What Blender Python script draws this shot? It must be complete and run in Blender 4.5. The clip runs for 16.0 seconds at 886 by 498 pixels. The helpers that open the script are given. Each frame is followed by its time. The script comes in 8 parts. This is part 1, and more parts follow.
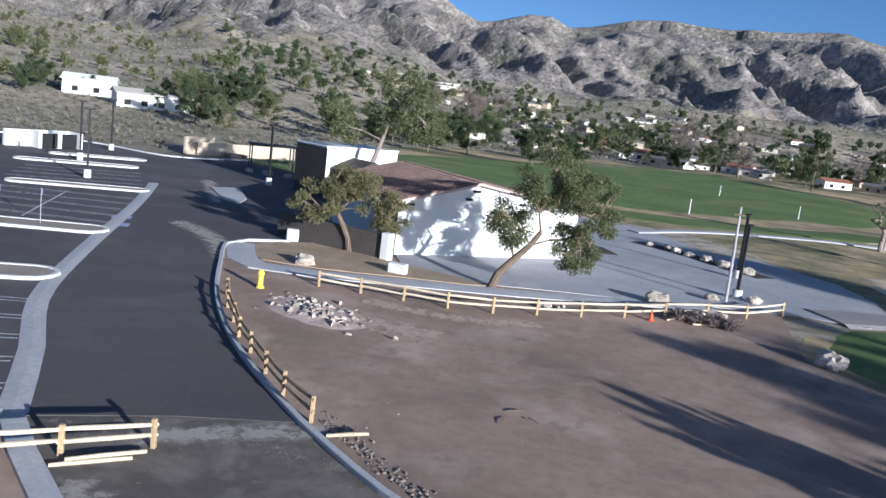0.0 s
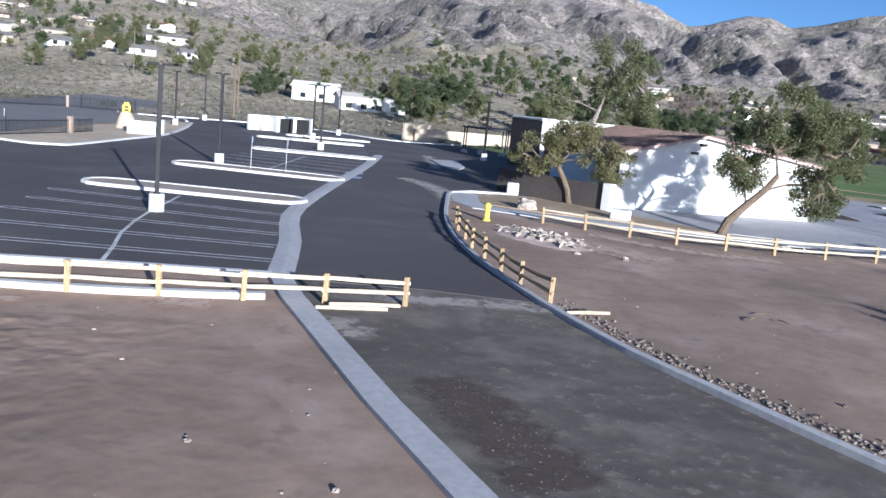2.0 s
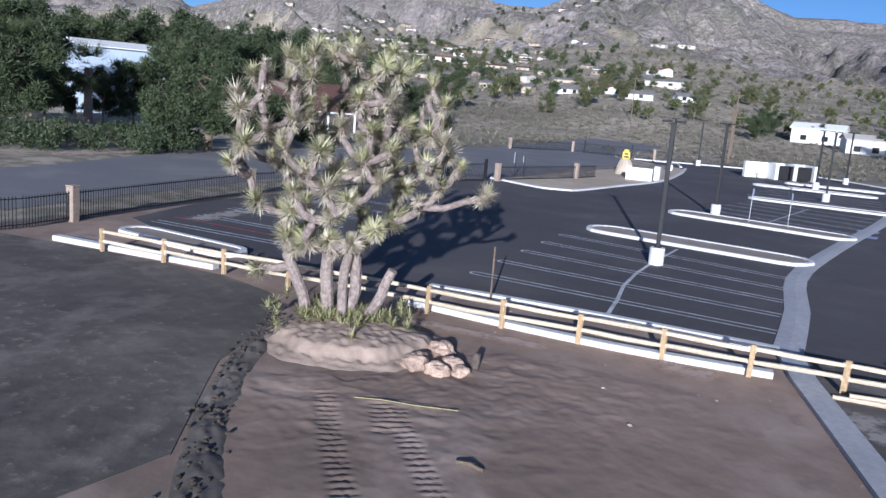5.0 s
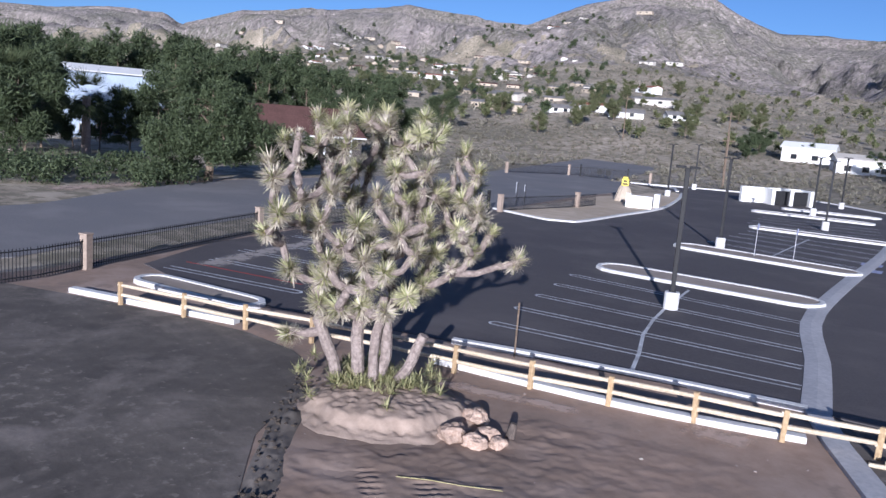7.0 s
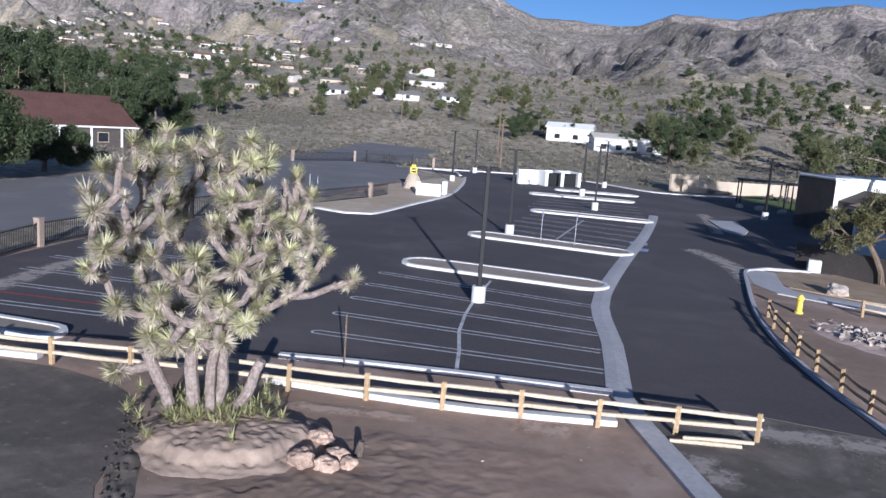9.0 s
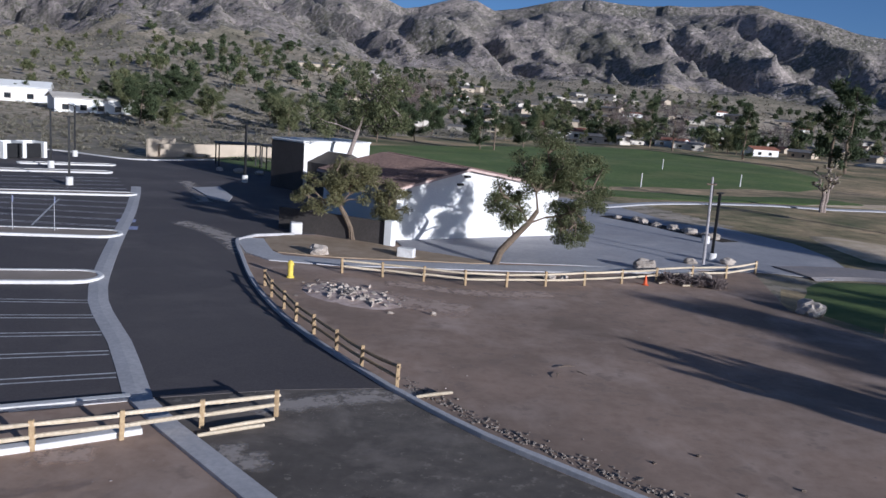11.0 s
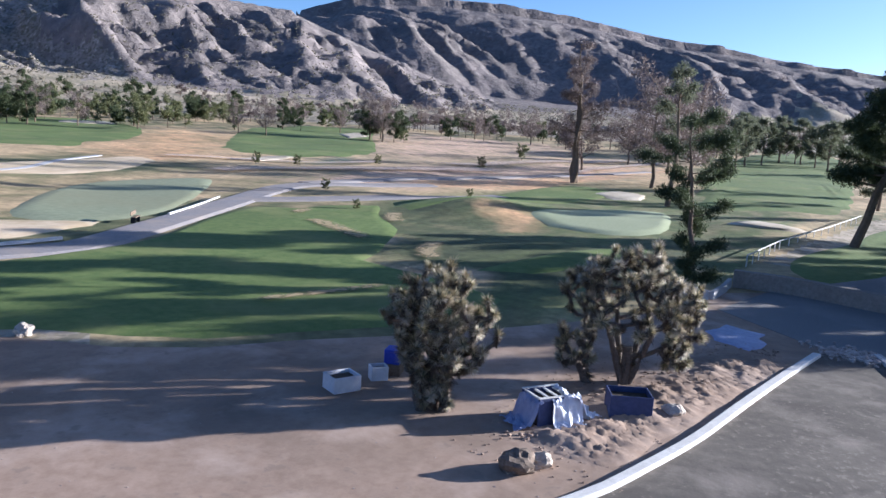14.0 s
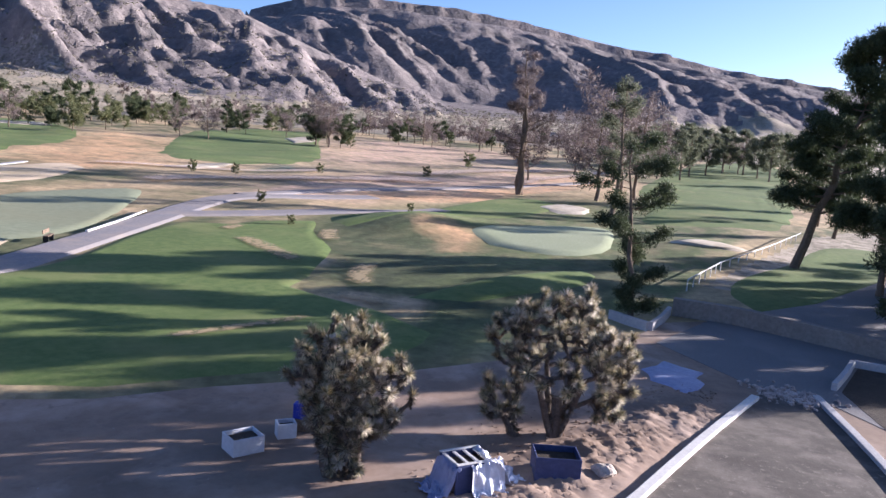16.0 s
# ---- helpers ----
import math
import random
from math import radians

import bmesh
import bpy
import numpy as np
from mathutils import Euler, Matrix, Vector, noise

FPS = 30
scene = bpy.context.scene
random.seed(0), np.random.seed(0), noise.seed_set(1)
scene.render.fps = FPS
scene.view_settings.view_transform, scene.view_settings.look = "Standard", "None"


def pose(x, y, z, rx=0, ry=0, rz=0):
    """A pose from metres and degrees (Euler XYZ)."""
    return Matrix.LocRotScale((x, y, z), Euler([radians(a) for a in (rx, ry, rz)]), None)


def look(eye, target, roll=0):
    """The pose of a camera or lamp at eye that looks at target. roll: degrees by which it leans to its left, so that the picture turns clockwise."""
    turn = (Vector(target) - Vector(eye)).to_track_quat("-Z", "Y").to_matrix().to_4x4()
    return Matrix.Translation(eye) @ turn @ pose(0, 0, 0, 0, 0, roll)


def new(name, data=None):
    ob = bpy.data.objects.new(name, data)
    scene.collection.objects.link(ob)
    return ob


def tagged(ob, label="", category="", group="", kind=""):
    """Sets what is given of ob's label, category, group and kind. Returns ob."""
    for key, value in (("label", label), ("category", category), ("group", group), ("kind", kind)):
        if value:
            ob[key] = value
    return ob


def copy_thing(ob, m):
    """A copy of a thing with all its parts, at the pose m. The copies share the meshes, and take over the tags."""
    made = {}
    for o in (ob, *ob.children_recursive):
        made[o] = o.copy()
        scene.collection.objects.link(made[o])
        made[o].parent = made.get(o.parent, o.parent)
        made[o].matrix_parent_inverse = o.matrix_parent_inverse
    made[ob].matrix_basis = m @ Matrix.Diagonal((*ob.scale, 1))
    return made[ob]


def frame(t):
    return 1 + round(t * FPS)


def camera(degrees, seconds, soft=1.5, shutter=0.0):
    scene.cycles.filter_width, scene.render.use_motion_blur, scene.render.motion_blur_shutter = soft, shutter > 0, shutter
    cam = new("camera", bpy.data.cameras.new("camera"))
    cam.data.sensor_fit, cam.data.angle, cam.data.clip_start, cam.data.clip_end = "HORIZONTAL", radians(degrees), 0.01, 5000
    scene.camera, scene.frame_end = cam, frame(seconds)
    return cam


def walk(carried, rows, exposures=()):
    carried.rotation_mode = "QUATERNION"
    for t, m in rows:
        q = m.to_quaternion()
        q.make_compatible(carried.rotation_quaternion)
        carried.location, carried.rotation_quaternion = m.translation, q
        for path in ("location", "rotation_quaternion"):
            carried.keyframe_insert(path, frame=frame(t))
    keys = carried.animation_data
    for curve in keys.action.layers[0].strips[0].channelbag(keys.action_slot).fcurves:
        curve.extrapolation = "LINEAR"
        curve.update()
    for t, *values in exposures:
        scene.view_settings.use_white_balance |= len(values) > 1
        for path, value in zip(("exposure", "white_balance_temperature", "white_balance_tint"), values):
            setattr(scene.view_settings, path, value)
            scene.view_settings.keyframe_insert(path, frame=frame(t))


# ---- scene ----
cam = camera(57.5, 16.0)
PATH = [
    (0, (1.574, 0.707, 9.427), (1.382, 2.669, 9.089), 7.1),
    (0.5, (1.42, 0.322, 8.415), (1.248, 2.286, 8.08), 6.5),
    (1, (1.253, -0.093, 7.437), (1.02, 1.863, 7.095), 6.2),
    (1.5, (1.065, -0.178, 6.409), (0.64, 1.746, 6.063), 6.0),
    (2, (1.0, -0.22, 5.549), (0.329, 1.629, 5.19), 5.7),
    (2.5, (0.914, -0.328, 4.982), (0.179, 1.497, 4.62), 5.2),
    (3, (0.668, -0.371, 4.647), (-0.253, 1.367, 4.285), 5.1),
    (3.5, (0.57, -0.313, 4.658), (-0.606, 1.263, 4.288), 5.0),
    (4, (0.328, -0.315, 4.883), (-1.022, 1.116, 4.519), 5.1),
    (4.5, (-0.022, -0.243, 5.26), (-1.536, 1.011, 4.895), 4.9),
    (4.7, (0.109, -0.296, 5.621), (-1.469, 0.874, 5.248), 4.6),
    (6.8, (-0.867, -0.968, 7.085), (-2.444, 0.216, 6.754), 4.7),
    (7, (-0.822, -1.16, 7.228), (-2.395, 0.031, 6.899), 4.5),
    (7.5, (-1.066, -1.515, 7.449), (-2.632, -0.315, 7.123), 4.5),
    (8, (-1.179, -1.79, 7.628), (-2.693, -0.524, 7.305), 4.2),
    (8.2, (-1.226, -2.017, 7.738), (-2.685, -0.687, 7.414), 4.1),
    (10.3, (-2.082, -2.521, 8.824), (-2.615, -0.625, 8.472), 4.5),
    (10.5, (-2.063, -2.602, 8.934), (-2.453, -0.672, 8.582), 4.4),
    (11, (-2.194, -2.745, 9.314), (-2.227, -0.777, 8.96), 4.3),
    (11.5, (-2.322, -2.874, 9.73), (-2.022, -0.929, 9.375), 4.2),
    (12, (-2.367, -2.777, 10.091), (-1.731, -0.913, 9.739), 4.1),
    (12.5, (-2.551, -2.918, 10.528), (-1.583, -1.202, 10.185), 4.1),
    (13, (-2.331, -2.972, 10.915), (-1.096, -1.437, 10.572), 3.9),
    (13.5, (-1.999, -2.958, 11.322), (-0.496, -1.685, 10.973), 3.7),
    (14, (-1.721, -3.04, 11.655), (-0.006, -2.069, 11.317), 3.7),
    (14.5, (-1.032, -2.778, 12.018), (0.753, -1.938, 11.687), 4.0),
    (15, (-0.216, -2.763, 12.339), (1.554, -1.893, 12.006), 4.3),
    (15.5, (0.636, -2.763, 12.675), (2.407, -1.894, 12.345), 4.4),
    (16, (1.523, -2.713, 12.96), (3.297, -1.847, 12.637), 4.6),
]
walk(cam, [(t, look(eye, target, roll)) for t, eye, target, roll in PATH],
     [(0, 0.76, 5480, 7), (1, 0.78, 5480, 7), (2.1, 0.94, 5420, 8), (3.1, 0.7, 5420, 9), (4.6, 0.5, 5260, 11), (7.5, 0.56, 5400, 16), (10.4, 0.24, 5450, 10), (11.3, 0.06, 5480, 12), (12.5, 0.76, 5420, 8), (14.2, 1.52, 5680, 12), (16, 1.62, 6020, 20)])

# ---- world, sun, exposure ----
SUN_DIR = Vector((0.708, -0.677, 0.218)).normalized()
SUN_EL = math.asin(SUN_DIR.z)
SUN_AZ = math.atan2(SUN_DIR.x, SUN_DIR.y)
world = bpy.data.worlds.new("world")
scene.world = world
world.use_nodes = True
wn = world.node_tree.nodes
wl = world.node_tree.links
sky = wn.new("ShaderNodeTexSky")
sky.sky_type = "NISHITA"
sky.sun_disc = False
sky.sun_elevation = SUN_EL
sky.sun_rotation = SUN_AZ
sky.altitude = 3000
sky.air_density = 0.8
sky.dust_density = 10.0
sky.ozone_density = 3.0
wl.new(sky.outputs[0], wn["Background"].inputs[0])
wn["Background"].inputs[1].default_value = 0.076
sun = new("sun", bpy.data.lights.new("sun", "SUN"))
sun.data.energy = 5.0
sun.data.angle = radians(0.5)
sun.data.color = (1.0, 0.93, 0.84)
sun.matrix_world = look((0, 0, 200), Vector((0, 0, 200)) - SUN_DIR)

# ---- materials ----


def ramp_node(nt, stops):
    r = nt.nodes.new("ShaderNodeValToRGB")
    while len(r.color_ramp.elements) < len(stops):
        r.color_ramp.elements.new(0.5)
    for e, (p, c) in zip(r.color_ramp.elements, stops):
        e.position, e.color = p, (*c, 1)
    return r


def surface(name, c1, c2, fine=8.0, coarse=0.3, rough=0.9, bump=0.2, dist=0.02, c3=None, metal=0.0, local=False,
            rand=0.0, amount=0.45, spec=0.3, lo=0.35, hi=0.65, dust=None, dust_scale=0.5):
    """A two-scale mottled surface: fine grain between c1 and c2, coarse stains towards c3."""
    m = bpy.data.materials.new(name)
    m.use_nodes = True
    nt = m.node_tree
    b = nt.nodes["Principled BSDF"]
    b.inputs["Roughness"].default_value = rough
    b.inputs["Metallic"].default_value = metal
    b.inputs["Specular IOR Level"].default_value = spec
    if local:
        at = nt.nodes.new("ShaderNodeTexCoord").outputs["Object"]
    else:
        at = nt.nodes.new("ShaderNodeNewGeometry").outputs["Position"]
    n1 = nt.nodes.new("ShaderNodeTexNoise")
    n1.inputs["Scale"].default_value = fine
    n1.inputs["Detail"].default_value = 6
    n1.inputs["Roughness"].default_value = 0.65
    n2 = nt.nodes.new("ShaderNodeTexNoise")
    n2.inputs["Scale"].default_value = coarse
    n2.inputs["Detail"].default_value = 5
    n2.inputs["Roughness"].default_value = 0.6
    nt.links.new(at, n1.inputs["Vector"])
    nt.links.new(at, n2.inputs["Vector"])
    r1 = ramp_node(nt, [(lo, c1), (hi, c2)])
    nt.links.new(n1.outputs["Fac"], r1.inputs[0])
    mask = ramp_node(nt, [(0.38, (0, 0, 0)), (0.68, (amount,) * 3)])
    nt.links.new(n2.outputs["Fac"], mask.inputs[0])
    mix = nt.nodes.new("ShaderNodeMixRGB")
    nt.links.new(mask.outputs[0], mix.inputs[0])
    nt.links.new(r1.outputs[0], mix.inputs[1])
    mix.inputs[2].default_value = (*(c3 or [0.6 * v for v in c1]), 1)
    out = mix.outputs[0]
    if dust:
        n3 = nt.nodes.new("ShaderNodeTexNoise")
        n3.inputs["Scale"].default_value = dust_scale
        n3.inputs["Detail"].default_value = 8
        n3.inputs["Roughness"].default_value = 0.62
        n3.inputs["Distortion"].default_value = 0.3
        nt.links.new(at, n3.inputs["Vector"])
        r3 = ramp_node(nt, [(0.5, (0, 0, 0)), (0.72, (0.8,) * 3)])
        nt.links.new(n3.outputs["Fac"], r3.inputs[0])
        mix3 = nt.nodes.new("ShaderNodeMixRGB")
        nt.links.new(r3.outputs[0], mix3.inputs[0])
        nt.links.new(out, mix3.inputs[1])
        mix3.inputs[2].default_value = (*dust, 1)
        out = mix3.outputs[0]
    if rand:
        hsv = nt.nodes.new("ShaderNodeHueSaturation")
        info = nt.nodes.new("ShaderNodeObjectInfo")
        mr = nt.nodes.new("ShaderNodeMapRange")
        mr.inputs["To Min"].default_value, mr.inputs["To Max"].default_value = 1 - rand, 1 + rand
        nt.links.new(info.outputs["Random"], mr.inputs["Value"])
        nt.links.new(mr.outputs[0], hsv.inputs["Value"])
        nt.links.new(out, hsv.inputs["Color"])
        out = hsv.outputs[0]
    nt.links.new(out, b.inputs["Base Color"])
    if bump:
        bp = nt.nodes.new("ShaderNodeBump")
        bp.inputs["Strength"].default_value = bump
        bp.inputs["Distance"].default_value = dist
        nt.links.new(n1.outputs["Fac"], bp.inputs["Height"])
        nt.links.new(bp.outputs[0], b.inputs["Normal"])
    return m


def leafy(name, c1, c2, rough=0.6, trans=0.25):
    """Foliage: colour varies leaf by leaf, and some light comes through."""
    m = bpy.data.materials.new(name)
    m.use_nodes = True
    nt = m.node_tree
    b = nt.nodes["Principled BSDF"]
    b.inputs["Roughness"].default_value = rough
    b.inputs["Specular IOR Level"].default_value = 0.25
    g = nt.nodes.new("ShaderNodeNewGeometry")
    r = ramp_node(nt, [(0.0, c1), (1.0, c2)])
    nt.links.new(g.outputs["Random Per Island"], r.inputs[0])
    nt.links.new(r.outputs[0], b.inputs["Base Color"])
    t = nt.nodes.new("ShaderNodeBsdfTranslucent")
    nt.links.new(r.outputs[0], t.inputs["Color"])
    mx = nt.nodes.new("ShaderNodeMixShader")
    mx.inputs[0].default_value = trans
    nt.links.new(b.outputs[0], mx.inputs[1])
    nt.links.new(t.outputs[0], mx.inputs[2])
    nt.links.new(mx.outputs[0], nt.nodes["Material Output"].inputs[0])
    return m


DIRT = surface("dirt", (0.322, 0.224, 0.168), (0.42, 0.302, 0.232), 1.6, 0.09, 0.95, 0.3, 0.04, (0.175, 0.130, 0.10), amount=0.9, dust=(0.52, 0.40, 0.33), dust_scale=0.22)
PACKED = surface("packed_earth", (0.125, 0.108, 0.092), (0.185, 0.158, 0.135), 1.3, 0.16, 0.95, 0.45, 0.05, (0.075, 0.064, 0.057), amount=0.9, dust=(0.30, 0.255, 0.22), dust_scale=0.33)
ASPHALT = surface("asphalt", (0.070, 0.061, 0.063), (0.104, 0.091, 0.092), 14, 0.09, 0.85, 0.25, 0.01, (0.13, 0.114, 0.108), amount=0.6, dust=(0.155, 0.135, 0.128), dust_scale=0.2)
ROADTAR = surface("old_road_asphalt", (0.17, 0.162, 0.165), (0.225, 0.215, 0.215), 10, 0.1, 0.9, 0.2, 0.01, (0.26, 0.235, 0.22), dust=(0.28, 0.26, 0.25), dust_scale=0.2)
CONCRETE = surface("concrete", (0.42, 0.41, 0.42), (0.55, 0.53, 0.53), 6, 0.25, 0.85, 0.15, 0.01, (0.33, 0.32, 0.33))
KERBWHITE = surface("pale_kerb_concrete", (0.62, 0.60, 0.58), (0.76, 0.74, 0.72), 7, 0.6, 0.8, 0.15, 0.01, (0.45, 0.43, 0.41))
PAVING = surface("plaza_concrete", (0.36, 0.35, 0.365), (0.44, 0.43, 0.445), 3, 0.14, 0.85, 0.12, 0.01, (0.24, 0.23, 0.25), dust=(0.5, 0.47, 0.46), dust_scale=0.3)
PAINT = surface("road_paint", (0.55, 0.55, 0.56), (0.75, 0.75, 0.75), 9, 1.5, 0.7, 0.1, 0.005, (0.22, 0.21, 0.21), amount=0.7)
REDPAINT = surface("red_road_paint", (0.40, 0.06, 0.05), (0.5, 0.09, 0.07), 9, 1.5, 0.7, 0.1, 0.005)
DESERT = surface("desert_scrubland", (0.37, 0.30, 0.22), (0.60, 0.50, 0.39), 0.35, 0.025, 0.95, 0.4, 0.3, (0.20, 0.18, 0.13), amount=0.75)
FAIRWAY = surface("fairway_grass", (0.10, 0.158, 0.042), (0.175, 0.225, 0.07), 1.2, 0.06, 0.9, 0.4, 0.06, (0.075, 0.112, 0.032), amount=0.6, dust=(0.24, 0.24, 0.095), dust_scale=0.09)
GREENGRASS = surface("putting_green_grass", (0.31, 0.345, 0.21), (0.40, 0.425, 0.27), 3, 0.1, 0.9, 0.2, 0.02, (0.25, 0.29, 0.17))
PINKEARTH = surface("pinkish_bare_earth", (0.33, 0.265, 0.22), (0.46, 0.38, 0.325), 0.5, 0.06, 0.95, 0.5, 0.1, (0.25, 0.21, 0.165), amount=0.8)
TAN = surface("bare_tan_earth", (0.33, 0.24, 0.16), (0.46, 0.35, 0.25), 0.9, 0.08, 0.95, 0.4, 0.06, (0.22, 0.17, 0.11))
SAND = surface("bunker_sand", (0.54, 0.46, 0.36), (0.70, 0.62, 0.50), 1.2, 0.2, 0.95, 0.4, 0.05, (0.36, 0.29, 0.20), amount=0.8)
WOOD = surface("peeled_fence_wood", (0.33, 0.225, 0.125), (0.50, 0.37, 0.215), 12, 1.1, 0.8, 0.3, 0.01, (0.33, 0.22, 0.13), rand=0.15)
PALEWOOD = surface("bleached_fence_rail", (0.52, 0.43, 0.30), (0.72, 0.62, 0.48), 12, 0.9, 0.8, 0.3, 0.01, (0.45, 0.34, 0.22), rand=0.12)
BARK = surface("bark", (0.13, 0.095, 0.07), (0.24, 0.18, 0.13), 9, 1.2, 0.95, 0.8, 0.05, (0.09, 0.07, 0.05), local=True)
PALEBARK = surface("joshua_bark", (0.19, 0.15, 0.132), (0.40, 0.33, 0.292), 9, 1.5, 0.95, 0.9, 0.06, (0.15, 0.112, 0.095), local=True)
DARKBARK = surface("dark_joshua_bark", (0.085, 0.068, 0.058), (0.17, 0.135, 0.115), 9, 1.2, 0.95, 0.9, 0.05, (0.06, 0.048, 0.04), local=True)
PIERSTONE = surface("brown_pier_block", (0.29, 0.225, 0.18), (0.40, 0.315, 0.25), 9, 1.2, 0.9, 0.4, 0.02, (0.2, 0.155, 0.125))
DARKMETAL = surface("dark_metal", (0.012, 0.012, 0.014), (0.022, 0.021, 0.022), 20, 2, 0.6, 0.05, 0.002)
STUCCO = surface("white_stucco", (0.74, 0.73, 0.71), (0.82, 0.81, 0.79), 10, 0.35, 0.9, 0.25, 0.01, (0.66, 0.64, 0.61), amount=0.35)
TANSTUCCO = surface("tan_stucco", (0.45, 0.37, 0.28), (0.55, 0.46, 0.36), 10, 0.35, 0.9, 0.25, 0.01)
DARKSTUCCO = surface("dark_brown_stucco", (0.07, 0.06, 0.055), (0.11, 0.095, 0.085), 10, 0.4, 0.9, 0.25, 0.01)
ROOFTILE = surface("clay_roof_tile", (0.15, 0.095, 0.08), (0.30, 0.20, 0.165), 5, 0.5, 0.85, 0.4, 0.03, (0.09, 0.065, 0.06), rand=0.35)
PINKTRIM = surface("pale_pink_fascia", (0.50, 0.37, 0.33), (0.62, 0.48, 0.43), 8, 0.8, 0.8, 0.1, 0.01)
REDTRIM = surface("red_brown_fascia", (0.28, 0.11, 0.07), (0.36, 0.16, 0.1), 8, 0.8, 0.8, 0.1, 0.01)
ROOFDARK = surface("dark_brown_shingle", (0.10, 0.05, 0.042), (0.165, 0.085, 0.07), 5, 0.5, 0.9, 0.4, 0.03)
ROOFGREY = surface("grey_shingle", (0.18, 0.17, 0.16), (0.28, 0.26, 0.25), 5, 0.5, 0.9, 0.4, 0.03)
GLASS = surface("window_glass", (0.02, 0.024, 0.03), (0.03, 0.035, 0.04), 2, 0.5, 0.12, 0, 0, spec=0.6)
ROCK = surface("granite_boulder", (0.38, 0.32, 0.27), (0.58, 0.51, 0.44), 4, 0.8, 0.95, 0.6, 0.05, (0.27, 0.21, 0.17), local=True, rand=0.2)
ORANGEROCK = surface("orange_tan_rock", (0.37, 0.255, 0.19), (0.57, 0.43, 0.34), 5, 0.9, 0.95, 0.6, 0.04, (0.25, 0.17, 0.125), local=True, rand=0.2)
YELLOW = surface("yellow_paint", (0.70, 0.52, 0.06), (0.82, 0.65, 0.14), 8, 1, 0.6, 0.05, 0.003)
WHITEPLASTIC = surface("white_plastic", (0.56, 0.57, 0.63), (0.68, 0.69, 0.75), 6, 1.0, 0.5, 0.1, 0.01, (0.5, 0.5, 0.53))
BLUETARP = surface("blue_grey_tarp", (0.30, 0.32, 0.48), (0.42, 0.44, 0.60), 4, 0.8, 0.55, 0.5, 0.05, (0.22, 0.24, 0.38))
BLUE = surface("blue_plastic", (0.03, 0.05, 0.35), (0.05, 0.07, 0.5), 6, 1, 0.5, 0.05, 0.005)
ORANGE = surface("orange_plastic", (0.65, 0.10, 0.03), (0.8, 0.15, 0.05), 6, 1, 0.5, 0.05, 0.005)
SOIL = surface("dark_soil", (0.05, 0.04, 0.032), (0.09, 0.07, 0.055), 8, 1, 0.95, 0.6, 0.05)
RUBBLE = surface("broken_rubble", (0.38, 0.30, 0.265), (0.66, 0.56, 0.51), 5, 0.9, 0.95, 0.5, 0.04, (0.22, 0.17, 0.15), rand=0.25)
LEAF_PINE = leafy("pine_needles", (0.085, 0.10, 0.065), (0.20, 0.21, 0.14), trans=0.45)
# lighter copy of the olive foliage, with sunlight put into the colour
LEAF_OLIVELIT = leafy("olive_foliage_with_sunlight", (0.12, 0.12, 0.055), (0.29, 0.265, 0.135), trans=0.4)
LEAF_DARK = leafy("dark_foliage", (0.04, 0.055, 0.028), (0.10, 0.125, 0.06))
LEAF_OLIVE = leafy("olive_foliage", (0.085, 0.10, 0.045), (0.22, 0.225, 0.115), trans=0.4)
LEAF_BARE = leafy("bare_twigs", (0.14, 0.112, 0.104), (0.27, 0.215, 0.20))
LEAF_YUCCA = leafy("yucca_blades", (0.20, 0.22, 0.09), (0.66, 0.62, 0.36), trans=0.2)
LEAF_YUCCADARK = leafy("dull_yucca_blades", (0.075, 0.085, 0.04), (0.62, 0.53, 0.36), trans=0.15)
# dead grey-brown blades, darkened further to paint the crown's inner shade
LEAF_DEADSHADE = leafy("dead_yucca_blades_with_shade", (0.06, 0.05, 0.038), (0.20, 0.16, 0.12), trans=0.05)
LEAF_DRY = leafy("dead_yucca_blades", (0.36, 0.31, 0.25), (0.62, 0.55, 0.43), trans=0.1)
LEAF_SCRUB = leafy("scrub_foliage", (0.16, 0.15, 0.11), (0.36, 0.325, 0.255))
LEAF_PALM = leafy("palm_fronds", (0.05, 0.065, 0.03), (0.10, 0.115, 0.055))
LEAF_GRASS = leafy("bunch_grass", (0.22, 0.235, 0.10), (0.50, 0.45, 0.25))

# mountain rock over scrub, by height and grain
MOUNTAIN = surface("mountain_rock", (0.17, 0.145, 0.135), (0.47, 0.40, 0.37), 0.11, 0.012, 0.95, 0.9, 5.0, (0.19, 0.175, 0.14), amount=0.6, lo=0.3, hi=0.7)


